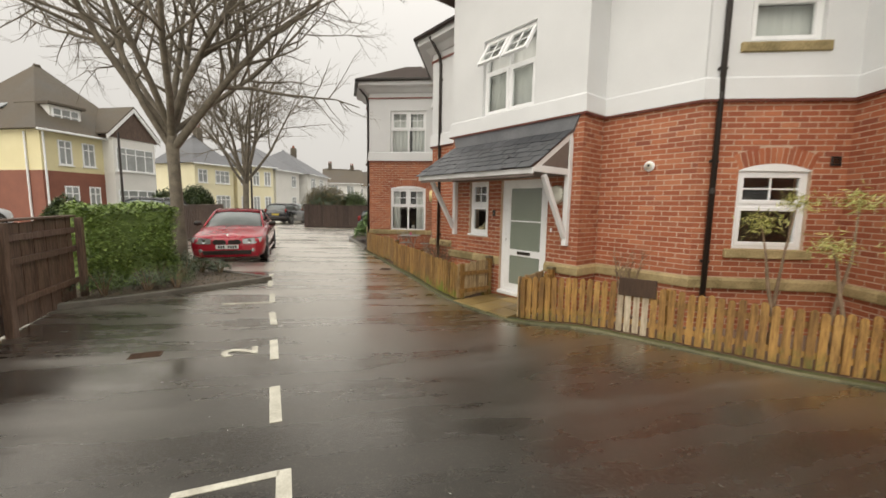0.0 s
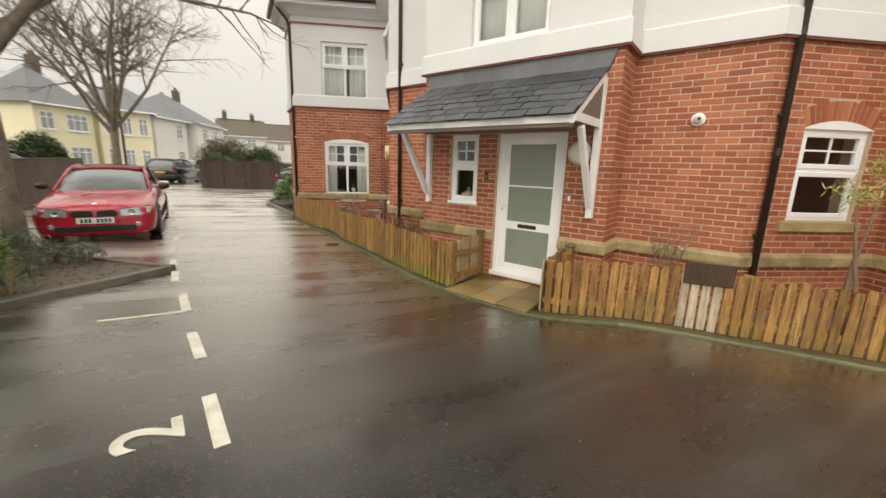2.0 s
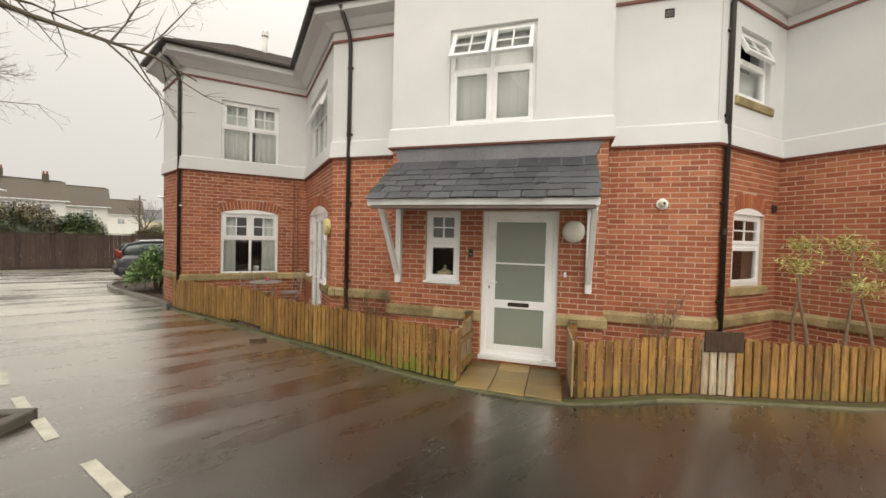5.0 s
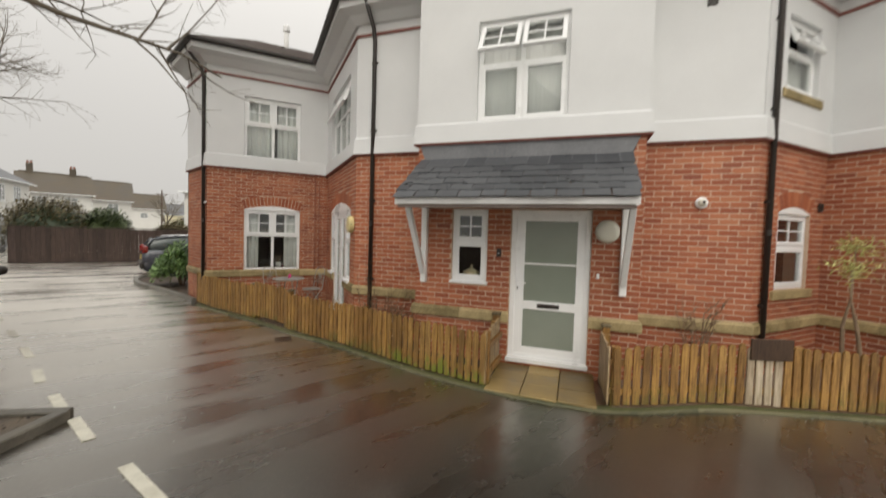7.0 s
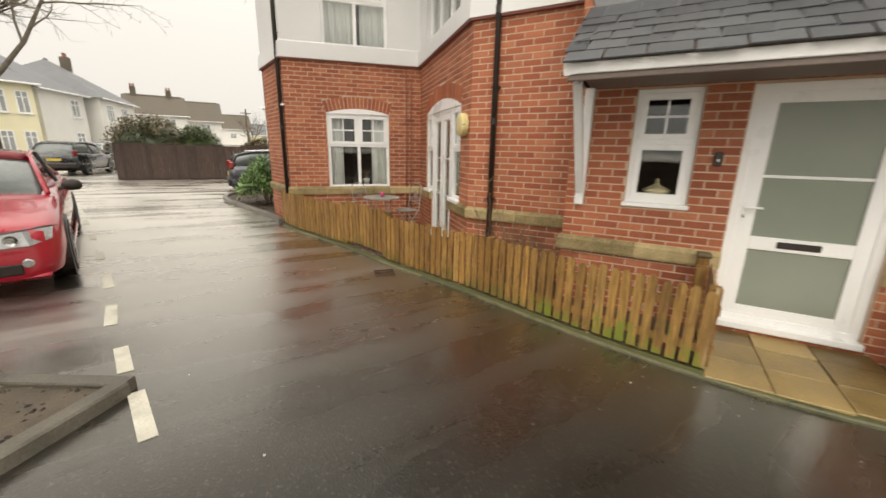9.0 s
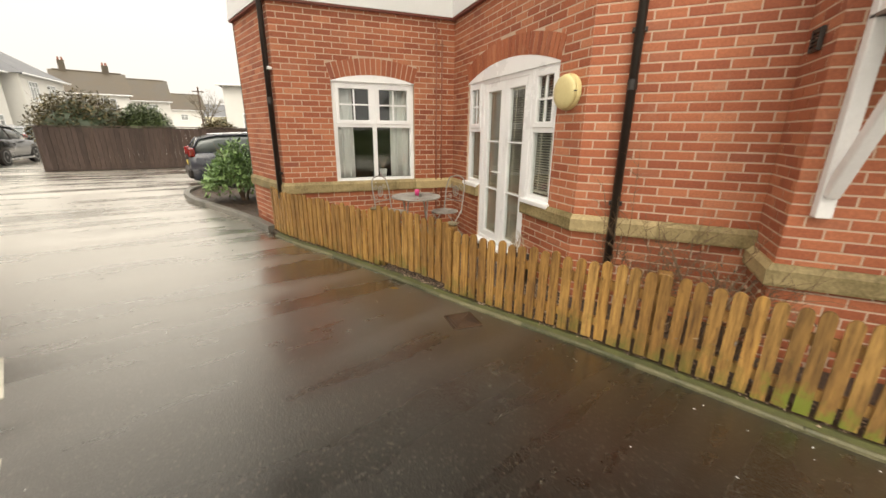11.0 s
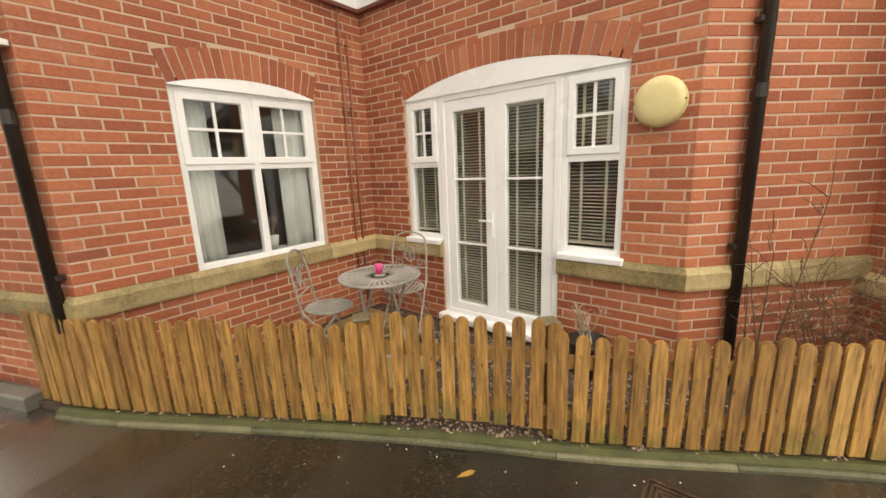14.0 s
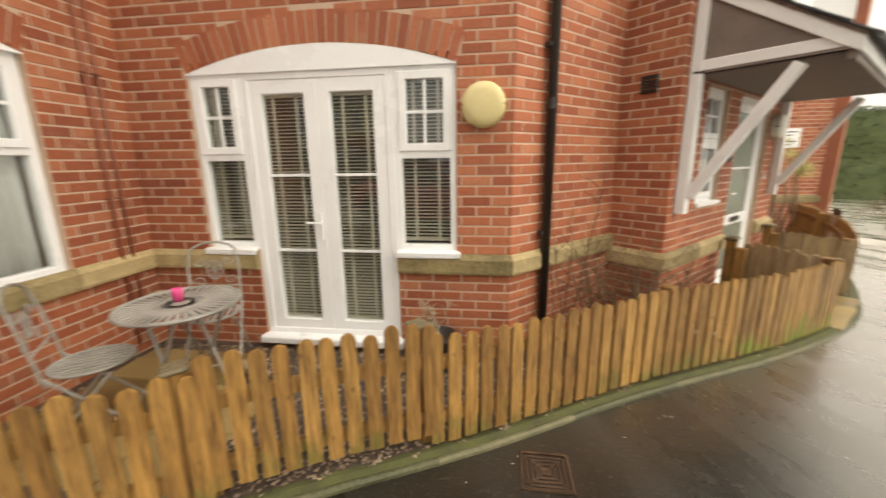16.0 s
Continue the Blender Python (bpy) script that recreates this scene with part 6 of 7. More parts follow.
def car_skin(stations, closed=True):
    """Lofts half sections, mirrored across the middle."""
    bm = bmesh.new()
    rings = []
    for x, sec in stations:
        pts = [(y, z) for y, z in sec] + [(-y, z) for y, z in sec[::-1]]
        rings.append([bm.verts.new((x, y, z)) for y, z in pts])
    n = len(rings[0])
    for a, b in zip(rings, rings[1:]):
        for i in range(n):
            bm.faces.new((a[i], a[(i + 1) % n], b[(i + 1) % n], b[i]))
    bm.faces.new(rings[0][::-1])
    bm.faces.new(rings[-1])
    bmesh.ops.remove_doubles(bm, verts=bm.verts[:], dist=0.0005)
    bmesh.ops.recalc_face_normals(bm, faces=bm.faces[:])
    return bm


def hull(points):
    bm = bmesh.new()
    for p in points:
        bm.verts.new(p)
    bmesh.ops.convex_hull(bm, input=bm.verts[:])
    return bm


def vehicle(m, paint, label, style="saloon"):
    root = thing("car", m, label, "car")
    saloon = style == "saloon"
    L, W = (4.6, 0.89) if saloon else (4.0, 0.86)
    f, r = L / 2, -L / 2
    # x, half width, low edge, top edge
    if saloon:
        rows = [(f, 0.64, 0.21, 0.60), (f - 0.05, 0.76, 0.17, 0.67), (f - 0.2, 0.85, 0.16, 0.72), (f - 0.6, 0.885, 0.18, 0.79), (f - 1.05, W, 0.2, 0.855), (f - 1.45, W, 0.2, 0.905), (0.5, W, 0.2, 0.92), (-0.4, W, 0.2, 0.935), (-1.2, W, 0.2, 0.955), (-1.65, W, 0.2, 0.975), (r + 0.25, 0.86, 0.22, 0.96), (r + 0.06, 0.80, 0.26, 0.90), (r, 0.68, 0.36, 0.78)]
        roof = [(0.98, 0.70, 0.90, 0.91), (0.30, 0.655, 0.92, 1.27), (0.05, 0.62, 0.92, 1.345), (-0.45, 0.61, 0.93, 1.375), (-0.95, 0.61, 0.94, 1.32), (-1.35, 0.64, 0.955, 1.18), (-1.85, 0.70, 0.965, 0.985)]
    else:
        rows = [(f, 0.60, 0.30, 0.60), (f - 0.08, 0.74, 0.2, 0.72), (f - 0.25, 0.82, 0.2, 0.80), (f - 0.7, W, 0.2, 0.90), (f - 1.0, W, 0.2, 0.95), (0.3, W, 0.2, 0.965), (-0.8, W, 0.2, 0.985), (-1.4, W, 0.2, 1.0), (r + 0.2, 0.84, 0.22, 1.0), (r + 0.05, 0.80, 0.28, 0.96), (r, 0.72, 0.36, 0.80)]
        roof = [(1.05, 0.70, 0.94, 0.955), (0.45, 0.66, 0.96, 1.32), (0.2, 0.63, 0.96, 1.42), (-0.5, 0.625, 0.98, 1.47), (-1.3, 0.62, 0.99, 1.44), (-1.72, 0.64, 1.0, 1.35), (-1.92, 0.69, 1.0, 1.02)]
    st = []
    for x, w, lo, hi in rows:
        st.append((x, [(w * 0.86, lo), (w * 0.965, lo + 0.06), (w, lo + (hi - lo) * 0.45), (w * 0.985, lo + (hi - lo) * 0.72), (w * 0.95, hi - 0.05), (w * 0.86, hi - 0.005), (w * 0.45, hi + 0.028), (0.0, hi + 0.036)]))
    body = part("body", car_skin(st), paint, root, smooth=True)
    st = [(x, [(w + (hi - lo) * 0.16, lo - 0.02), (w + (hi - lo) * 0.05, lo + (hi - lo) * 0.7), (w * 0.93, hi - 0.015), (w * 0.5, hi + 0.02), (0.0, hi + 0.028)]) for x, w, lo, hi in roof]
    part("glasshouse", car_skin(st), CAR_GLASS, root, "dark car windows", smooth=True)
    # painted roof panel and pillars, just proud of the glass
    top = [s for s in roof if s[3] > 1.25]
    bm = bmesh.new()
    rows_ = []
    for x, w, lo, hi in top:
        rows_.append([bm.verts.new((x, w * k, hi + 0.034 - 0.045 * abs(k) ** 3)) for k in (-0.96, -0.8, -0.45, 0, 0.45, 0.8, 0.96)])
    for a, b in zip(rows_, rows_[1:]):
        for i in range(6):
            bm.faces.new((a[i], a[i + 1], b[i + 1], b[i]))
    bmesh.ops.solidify(bm, geom=bm.faces[:], thickness=0.03)
    part("roof", bm, paint, root, smooth=True)
    for s in (-1, 1):
        def rail(k):
            x, w, lo, hi = roof[k]
            return Vector((x, s * (w * 0.975), hi - 0.004))
        pts = [rail(k) for k in range(len(roof))]
        pts[0] = Vector((roof[0][0] + 0.02, s * 0.76, roof[0][2]))
        pts[-1] = Vector((roof[-1][0] - 0.02, s * 0.74, roof[-1][2]))
        part("pillar", rod([tuple(p) for p in pts], 0.028, 6), paint, root, smooth=True)
        bp = Vector((-0.35, s * 0.79, 0.95)), Vector((-0.42, s * 0.63, 1.36 if saloon else 1.45))
        part("pillar", rod([tuple(p) for p in bp], 0.025, 6), BLACK_PLASTIC, root)
        mirror = part("mirror", lathe([(0.03, -0.09), (0.07, -0.06), (0.08, 0.0), (0.07, 0.06), (0.03, 0.09)], 12), BLACK_PLASTIC, root, "black door mirror", smooth=True)
        mirror.matrix_local = Matrix.Translation((0.72, s * 0.98, 0.97)) @ Matrix.Rotation(radians(90), 4, "X") @ Matrix.Diagonal((0.7, 0.9, 1.1, 1))
        part("mirror_arm", rod([(0.74, s * 0.84, 0.93), (0.73, s * 0.95, 0.95)], 0.02, 6), BLACK_PLASTIC, root)
        part("sill", box(-1.0, 0.98, s * W - 0.02, s * W + 0.004, 0.19, 0.27, 0.008), paint, root)
        part("door_handle", box(-0.28, -0.10, s * (W - 0.012) - 0.008, s * (W - 0.012) + 0.012, 0.78, 0.81, 0.006), paint, root)
        for ax in (f - 0.86, r + 0.82):
            arch = part("wheel_arch", lathe([(0.365, -0.10), (0.365, 0.012), (0.345, 0.016)], 28), BLACK_PLASTIC, root)
            arch.matrix_local = Matrix.Translation((ax, s * (W - 0.012), 0.33)) @ Matrix.Rotation(radians(-90 * s), 4, "X")
            wheel = part("wheel", lathe([(0.20, -0.20), (0.30, -0.20), (0.318, -0.17), (0.322, -0.03), (0.30, 0.018), (0.225, 0.022)], 32), RUBBER, root, "black tyre")
            wheel.matrix_local = Matrix.Translation((ax, s * (W - 0.005), 0.32)) @ Matrix.Rotation(radians(-90 * s), 4, "X")
            bm = lathe([(0.225, -0.02), (0.228, 0.024), (0.205, 0.024), (0.20, 0.0)], 32)
            for k in range(7):
                a = 2 * math.pi * k / 7
                own = box(0.03, 0.21, -0.026, 0.026, -0.005, 0.018, 0.004)
                bmesh.ops.rotate(own, verts=own.verts[:], matrix=Matrix.Rotation(a, 3, "Z"))
                merge(bm, own)
            merge(bm, lathe([(0.05, -0.01), (0.05, 0.024), (0.03, 0.03)], 16))
            part("rim", bm, ALLOY, wheel, "silver alloy wheel rim")
    # front
    if saloon:
        for s in (-1, 1):
            part("headlight", hull([(f + 0.028, s * 0.37, 0.515), (f + 0.012, s * 0.36, 0.625), (f - 0.02, s * 0.60, 0.658), (f - 0.15, s * 0.815, 0.672), (f - 0.09, s * 0.80, 0.56), (f + 0.012, s * 0.64, 0.515), (f - 0.3, s * 0.5, 0.60)]), LAMP_GLASS, root, "clear headlight")
            part("lamp_brow", hull([(f + 0.018, s * 0.35, 0.626), (f - 0.012, s * 0.60, 0.664), (f - 0.155, s * 0.82, 0.684), (f - 0.2, s * 0.855, 0.672), (f - 0.05, s * 0.35, 0.655), (f - 0.1, s * 0.6, 0.68)]), BLACK_PLASTIC, root)
            ring = part("lamp_ring", lathe([(0.05, 0), (0.052, 0.02), (0.03, 0.012)], 18), STEEL, root)
            ring.matrix_local = Matrix.Translation((f + 0.010, s * 0.52, 0.582)) @ Matrix.Rotation(radians(90), 4, "Y")
            part("grille", prism([(s * 0.03, 0.53), (s * 0.30, 0.53), (s * 0.33, 0.60), (s * 0.28, 0.650), (s * 0.05, 0.642), (s * 0.02, 0.60)], -0.2, 0.022), BLACK_PLASTIC, root, "dark grille").matrix_local = Matrix(((0, 1, 0, f - 0.012), (1, 0, 0, 0), (0, 0, 1, -0.03), (0, 0, 0, 1)))
            fog = part("fog_light", lathe([(0.045, -0.05), (0.045, 0.012), (0.03, 0.018)], 16), LAMP_GLASS, root)
            fog.matrix_local = Matrix.Translation((f - 0.008, s * 0.60, 0.345)) @ Matrix.Rotation(radians(90), 4, "Y")
        part("air_intake", box(f - 0.16, f + 0.012, -0.56, 0.56, 0.235, 0.345, 0.012), BLACK_PLASTIC, root, "black lower air intake")
        part("bumper_lip", box(f - 0.30, f - 0.02, -0.74, 0.74, 0.17, 0.215, 0.02), paint, root)
        plate = part("number_plate", box(f - 0.02, f + 0.022, -0.26, 0.26, 0.385, 0.49, 0.004), PLATE, root, "white number plate")
        for k in range(8):
            if k == 4:
                continue
            y = 0.20 - k * 0.055
            part("character_bar", box(f + 0.0225, f + 0.0245, y - 0.018, y + 0.018, 0.402, 0.473), BLACK_PLASTIC, plate)
        part("badge", lathe([(0.035, 0), (0.033, 0.008), (0.02, 0.012)], 16), STEEL, root).matrix_local = Matrix.Translation((f - 0.12, 0, 0.725)) @ Matrix.Rotation(radians(60), 4, "Y")
        for s in (-1, 1):
            part("wiper", rod([(0.93, s * 0.1 + 0.15, 0.945), (0.80, s * 0.3 + 0.02, 1.005)], 0.008, 5), BLACK_PLASTIC, root)
    for s in (-1, 1):
        if saloon:
            part("tail_light", box(r - 0.004, r + 0.14, s * 0.66 - 0.15, s * 0.66 + 0.15, 0.70, 0.86, 0.02), LAMP_RED, root, "red tail light")
        else:
            part("tail_light", box(r + 0.0, r + 0.16, s * 0.735 - 0.07, s * 0.735 + 0.06, 0.88, 1.12, 0.03), LAMP_RED, root, "tall red tail light")
    if not saloon:
        part("rear_bumper", box(r - 0.06, r + 0.16, -0.78, 0.78, 0.32, 0.58, 0.05), BLACK_PLASTIC, root)
        part("number_plate", box(r - 0.012, r + 0.02, -0.26, 0.26, 0.66, 0.77, 0.004), PLATE_Y, root, "yellow number plate")
        part("rear_wiper", rod([(r + 0.055, 0.0, 1.03), (r + 0.10, 0.24, 1.10)], 0.008, 5), BLACK_PLASTIC, root)
        for s in (-1, 1):
            part("roof_rail", rod([(0.1, s * 0.56, 1.46), (-0.4, s * 0.565, 1.515), (-1.4, s * 0.56, 1.47)], 0.016, 6), STEEL, root)
    return root


RED = car_paint("red_car_paint", (0.46, 0.014, 0.034))
BLACKC = car_paint("black_car_paint", (0.016, 0.017, 0.021))
GREYC = car_paint("dark_blue_car_paint", (0.035, 0.04, 0.055))
WHITEC = car_paint("pale_car_paint", (0.62, 0.64, 0.66))


def parked(x, y, heading, paint, label, style):
    return vehicle(pose(x, y, ground_z(x, y), 0, 0, heading), paint, label, style)


vehicle(pose(2.80, 12.98, ground_z(2.78, 12.95) - 0.06, 0, 0, 251.3), RED, "wet bright red coupe parked beside the dashed line", "saloon")
parked(9.35, 30.0, 50, BLACKC, "black hatchback parked by the end of the fence", "hatch")
vehicle(pose(11.05, 16.95, ground_z(11, 17) - 0.05, 0, 0, -30) @ Matrix.Diagonal((1, 1, 0.96, 1)), GREYC, "dark blue hatchback parked behind the evergreen shrub", "hatch")
parked(12.2, 34.0, 40, WHITEC, "pale silver hatchback parked along the street", "hatch")
parked(23.5, 31.0, 20, WHITEC, "white hatchback behind the boarded fence", "hatch")
parked(1.3, 20.6, 65, BLACKC, "black hatchback parked behind the boarded fence", "hatch")
parked(-5.2, 21.5, 60, WHITEC, "white car behind the boarded fence", "hatch")


# ---- bare winter trees ----
def bare_tree(m, label, seed, fork, height, spread, girth, limbs, twig_levels=3, lean=(0.0, 0.0), per=(7, 6, 4)):
    rg_ = random.Random(seed)
    root = thing("tree", m, label, "tree")
    bm = bmesh.new()
    rod([(0, 0, -0.15), (0.0, 0, 0.12), (lean[0] * 0.3, lean[1] * 0.3, fork * 0.35), (lean[0] * 0.7, lean[1] * 0.7, fork * 0.75), (lean[0], lean[1], fork), (lean[0] * 1.1, lean[1] * 1.1, fork + 0.35)], [girth * 1.5, girth * 1.15, girth, girth * 0.93, girth * 1.02, girth * 0.55], 12, bm)
    part("trunk", bm, BARK, root, smooth=True)
    verts, faces = [], []

    def tube(pts, r0, r1, sides):
        side = None
        base = len(verts)
        n = len(pts)
        for i, p in enumerate(pts):
            way = (pts[min(i + 1, n - 1)] - pts[max(i - 1, 0)]).normalized()
            side = way.orthogonal().normalized() if side is None else (side - way * side.dot(way)).normalized()
            up = way.cross(side)
            rr = r0 + (r1 - r0) * i / (n - 1)
            for k in range(sides):
                a = 2 * math.pi * k / sides
                verts.append(tuple(p + rr * (math.cos(a) * side + math.sin(a) * up)))
        for i in range(n - 1):
            for k in range(sides):
                a = base + i * sides
                faces.append((a + k, a + (k + 1) % sides, a + sides + (k + 1) % sides, a + sides + k))

    def grow(p, way, length, r, level):
        n = 6 if level < 2 else 4
        pts = [p]
        d = way.copy()
        for i in range(n - 1):
            wob = Vector((rg_.gauss(0, 1), rg_.gauss(0, 1), rg_.gauss(0, 1))) * (0.13 if level else 0.09)
            lift = 0.05
            d = (d + wob + Vector((0, 0, lift))).normalized()
            pts.append(pts[-1] + d * length / (n - 1))
        tube(pts, r, max(0.0022, r * 0.28), (9, 6, 4, 3)[min(level, 3)])
        if level >= twig_levels:
            return
        for k in range(per[min(level, len(per) - 1)]):
            t = rg_.uniform(0.28, 1.0)
            i = min(int(t * (n - 1)), n - 2)
            q = pts[i].lerp(pts[i + 1], t * (n - 1) - i)
            ahead = (pts[i + 1] - pts[i]).normalized()
            side = ahead.orthogonal()
            side.rotate(Matrix.Rotation(rg_.uniform(0, 6.283), 3, ahead))
            w = (ahead * rg_.uniform(0.55, 1.0) + side * rg_.uniform(0.5, 0.95)).normalized()
            grow(q, w, length * rg_.uniform(0.32, 0.58) * (1.15 - 0.4 * t), r * (1 - 0.6 * t) * 0.55 + 0.001, level + 1)

    top = Vector((lean[0], lean[1], fork))
    for k in range(limbs):
        a = 2 * math.pi * (k + rg_.uniform(-0.25, 0.25)) / limbs
        out = rg_.uniform(0.35, 1.0)
        w = Vector((math.cos(a) * spread * out, math.sin(a) * spread * out, (height - fork) * rg_.uniform(0.75, 1.05))).normalized()
        grow(top + Vector((0, 0, rg_.uniform(-0.25, 0.3))), w, math.hypot(spread * out, height - fork) * 0.85, girth * rg_.uniform(0.5, 0.72), 0)
    crown = soup("crown", verts, faces, BARK, root, smooth=True)
    return root


bare_tree(pose(1.08, 10.88, ground_z(1.06, 10.85) + 0.03), "bare winter tree with smooth grey bark and spreading limbs", 8, 2.95, 8.4, 5.1, 0.138, 11, 3, (-0.05, 0.05), (12, 8, 4))
bare_tree(pose(5.3, 24.2, 0.2), "bare winter tree by the parked cars", 21, 2.6, 8.6, 4.4, 0.16, 10, 3, (0.05, 0.0), (11, 8, 4))
# a nest in the nearer tree
verts, faces = [], []
rg = random.Random(5)
root = thing("bird_nest", pose(0.72, 10.35, 5.55), "dark twig nest high in the bare tree", "nest")
bm = bmesh.new()
for k in range(90):
    p = Vector((rg.gauss(0, 0.12), rg.gauss(0, 0.12), rg.gauss(0, 0.07)))
    q = p + Vector((rg.gauss(0, 0.12), rg.gauss(0, 0.12), rg.gauss(0, 0.04)))
    rod([p, q], 0.006, 4, bm)
part("twigs", bm, TWIG, root)


# ---- houses across the street ----
CREAM = surface("cream_render", (0.70, 0.62, 0.36), (0.82, 0.75, 0.48), (0.7, 0.9), 0.6, 30, 0.1)
PALE_CREAM = surface("pale_cream_render", (0.74, 0.68, 0.46), (0.85, 0.80, 0.58), (0.7, 0.9), 0.6, 30, 0.1)
PALE_RENDER = surface("off_white_render", (0.68, 0.67, 0.63), (0.80, 0.79, 0.75), (0.7, 0.9), 0.6, 30, 0.1)
FAR_BRICK = surface("far_red_brick", (0.20, 0.075, 0.05), (0.31, 0.125, 0.085), (0.7, 0.9), 1.5, 30, 0.2)
GREY_ROOF = surface("grey_slate_roof", (0.085, 0.088, 0.095), (0.17, 0.175, 0.185), (0.4, 0.6), 0.6, 12, 0.3)
FAR_TILE = surface("mossy_brown_tile", (0.055, 0.045, 0.032), (0.125, 0.10, 0.07), (0.5, 0.8), 0.5, 12, 0.3)


def far_window(parent, m, u0, u1, v0, v1, n=2):
    w = thing("window", Matrix(), "", "")
    for key in ("label", "category"):
        if key in w:
            del w[key]
    w.parent = parent
    w.matrix_local = m
    frame_bars("frame", u0, u1, v0, v1, 0.07, -0.03, 0.06, w)
    part("pane", box(u0 + 0.06, u1 - 0.06, 0.0, 0.02, v0 + 0.06, v1 - 0.06), FAR_GLASS, w)
    for k in range(1, n):
        u = u0 + (u1 - u0) * k / n
        part("mullion", box(u - 0.03, u + 0.03, -0.025, 0.03, v0 + 0.06, v1 - 0.06), UPVC, w)
    part("transom", box(u0 + 0.06, u1 - 0.06, -0.024, 0.031, v1 - 0.42, v1 - 0.37), UPVC, w)
    part("sill", box(u0 - 0.05, u1 + 0.05, -0.10, 0.02, v0 - 0.06, v0, 0.01), UPVC, w)


def dwelling(a, b, depth, eave, ridge, wall, roof_m, label, openings, lower=None, hip=True, chimneys=(), base=0.2):
    """A house whose front runs from a to b (left to right, seen from outside)."""
    m, ln_ = wall_frame(a, b)
    m = m @ Matrix.Translation((0, 0, base))
    root = thing("house", m, label, "house")
    split = lower[0] if lower else 0.0
    part("wall", box(0, ln_, 0, depth, split, eave), wall, root)
    if lower:
        part("lower_wall", box(-0.01, ln_ + 0.01, -0.012, depth + 0.01, -0.4, split), lower[1], root)
    else:
        part("plinth", box(-0.02, ln_ + 0.02, -0.02, depth + 0.02, -0.4, 0.25), lower[1] if lower else PALE_RENDER, root)
    o = 0.35
    in_ = min(depth / 2, ln_ / 2) * (0.95 if hip else 0.0)
    bm = bmesh.new()
    lo = [bm.verts.new(p) for p in ((-o, -o, eave), (ln_ + o, -o, eave), (ln_ + o, depth + o, eave), (-o, depth + o, eave))]
    hi = [bm.verts.new((in_ - (0 if hip else o), depth / 2, ridge)), bm.verts.new((ln_ - in_ + (0 if hip else o), depth / 2, ridge))]
    for q in ((lo[0], lo[1], hi[1], hi[0]), (lo[2], lo[3], hi[0], hi[1]), (lo[1], lo[2], hi[1]), (lo[3], lo[0], hi[0]), (lo[3], lo[2], lo[1], lo[0])):
        bm.faces.new(q)
    rf = part("roof", bm, roof_m, root)
    part("ridge_tiles", rod([(in_, depth / 2, ridge), (ln_ - in_, depth / 2, ridge)], 0.10, 8), roof_m, root)
    part("gutter", box(-o, ln_ + o, -o - 0.09, -o + 0.005, eave - 0.10, eave + 0.01, 0.02), UPVC, root)
    for u0, u1, v0, v1, n in openings:
        far_window(root, Matrix.Translation((0, -0.014, 0)), u0, u1, v0, v1, n)
    for u, y, h in chimneys:
        ch = part("chimney", box(u - 0.3, u + 0.3, y - 0.3, y + 0.3, eave + 0.5, h - 0.4, 0.02), FAR_TILE, root)
        for k in (-0.15, 0.15):
            part("chimney_pot", lathe([(0.11, h - 0.4), (0.09, h - 0.1), (0.11, h - 0.08)], 10), FAR_BRICK, ch).location = (u + k, y, 0)
    return root, ln_


def bay_window(root, u0, u1, v1s, gable, roof_m):
    """A two-storey white bay under a gable."""
    part("bay", box(u0, u1, -0.75, 0.05, -0.2, gable[0]), PALE_RENDER, root)
    for v0, v1 in v1s:
        far_window(root, Matrix.Translation((0, -0.764, 0)), u0 + 0.12, u1 - 0.12, v0, v1, 4)
    mid = (u0 + u1) / 2
    part("gable", prism([(u0 - 0.25, gable[0]), (u1 + 0.25, gable[0]), (mid, gable[1])], -0.78, 2.5), DARK_WOOD, root)
    for s in (-1, 1):
        e = u1 + 0.35 if s > 0 else u0 - 0.35
        part("bargeboard", prism([(e, gable[0] - 0.12), (e, gable[0] + 0.12), (mid, gable[1] + 0.2), (mid, gable[1] - 0.05)], -0.90, -0.80), UPVC, root)
        part("gable_roof", prism([(e, gable[0] + 0.12), (e, gable[0] + 0.2), (mid, gable[1] + 0.3), (mid, gable[1] + 0.2)], -0.90, 4.0), roof_m, root)


h1, n1 = dwelling((-3.3, 28.0), (1.0, 31.6), 8.0, 5.0, 9.2, CREAM, FAR_TILE, "cream rendered house with a brick ground floor and dormer", [(0.75, 1.4, 3.3, 4.6, 2), (1.9, 2.55, 3.3, 4.6, 2), (0.9, 1.6, 0.9, 2.2, 2), (2.1, 2.7, 0.9, 2.2, 2)], (2.95, FAR_BRICK))
bay_window(h1, 3.0, 5.6, ((0.7, 2.1), (3.2, 4.6)), (5.1, 6.8), FAR_TILE)
part("dormer", box(0.9, 2.4, 0.55, 2.6, 5.2, 6.45), PALE_RENDER, h1)
far_window(h1, Matrix.Translation((0, 0.53, 0)), 1.0, 2.3, 5.5, 6.35, 3)
part("dormer_roof", box(0.75, 2.55, 0.35, 2.7, 6.45, 6.58), FAR_TILE, h1)
panel = part("solar_panel", box(-0.9, 0.9, -0.03, 0.03, -0.75, 0.75), CAR_GLASS, h1, "dark glossy solar panel")
panel.matrix_local = Matrix.Translation((1.02, 4.0, 6.75)) @ Matrix.Rotation(radians(-90), 4, "Z") @ Matrix.Rotation(radians(-49), 4, "X")
part("drainpipe", rod([(0.12, -0.06, 0.0), (0.12, -0.06, 4.9)], 0.05, 8), UPVC, h1)
part("drainpipe", rod([(-0.06, 0.9, 0.0), (-0.06, 0.9, 4.9)], 0.05, 8), UPVC, h1)
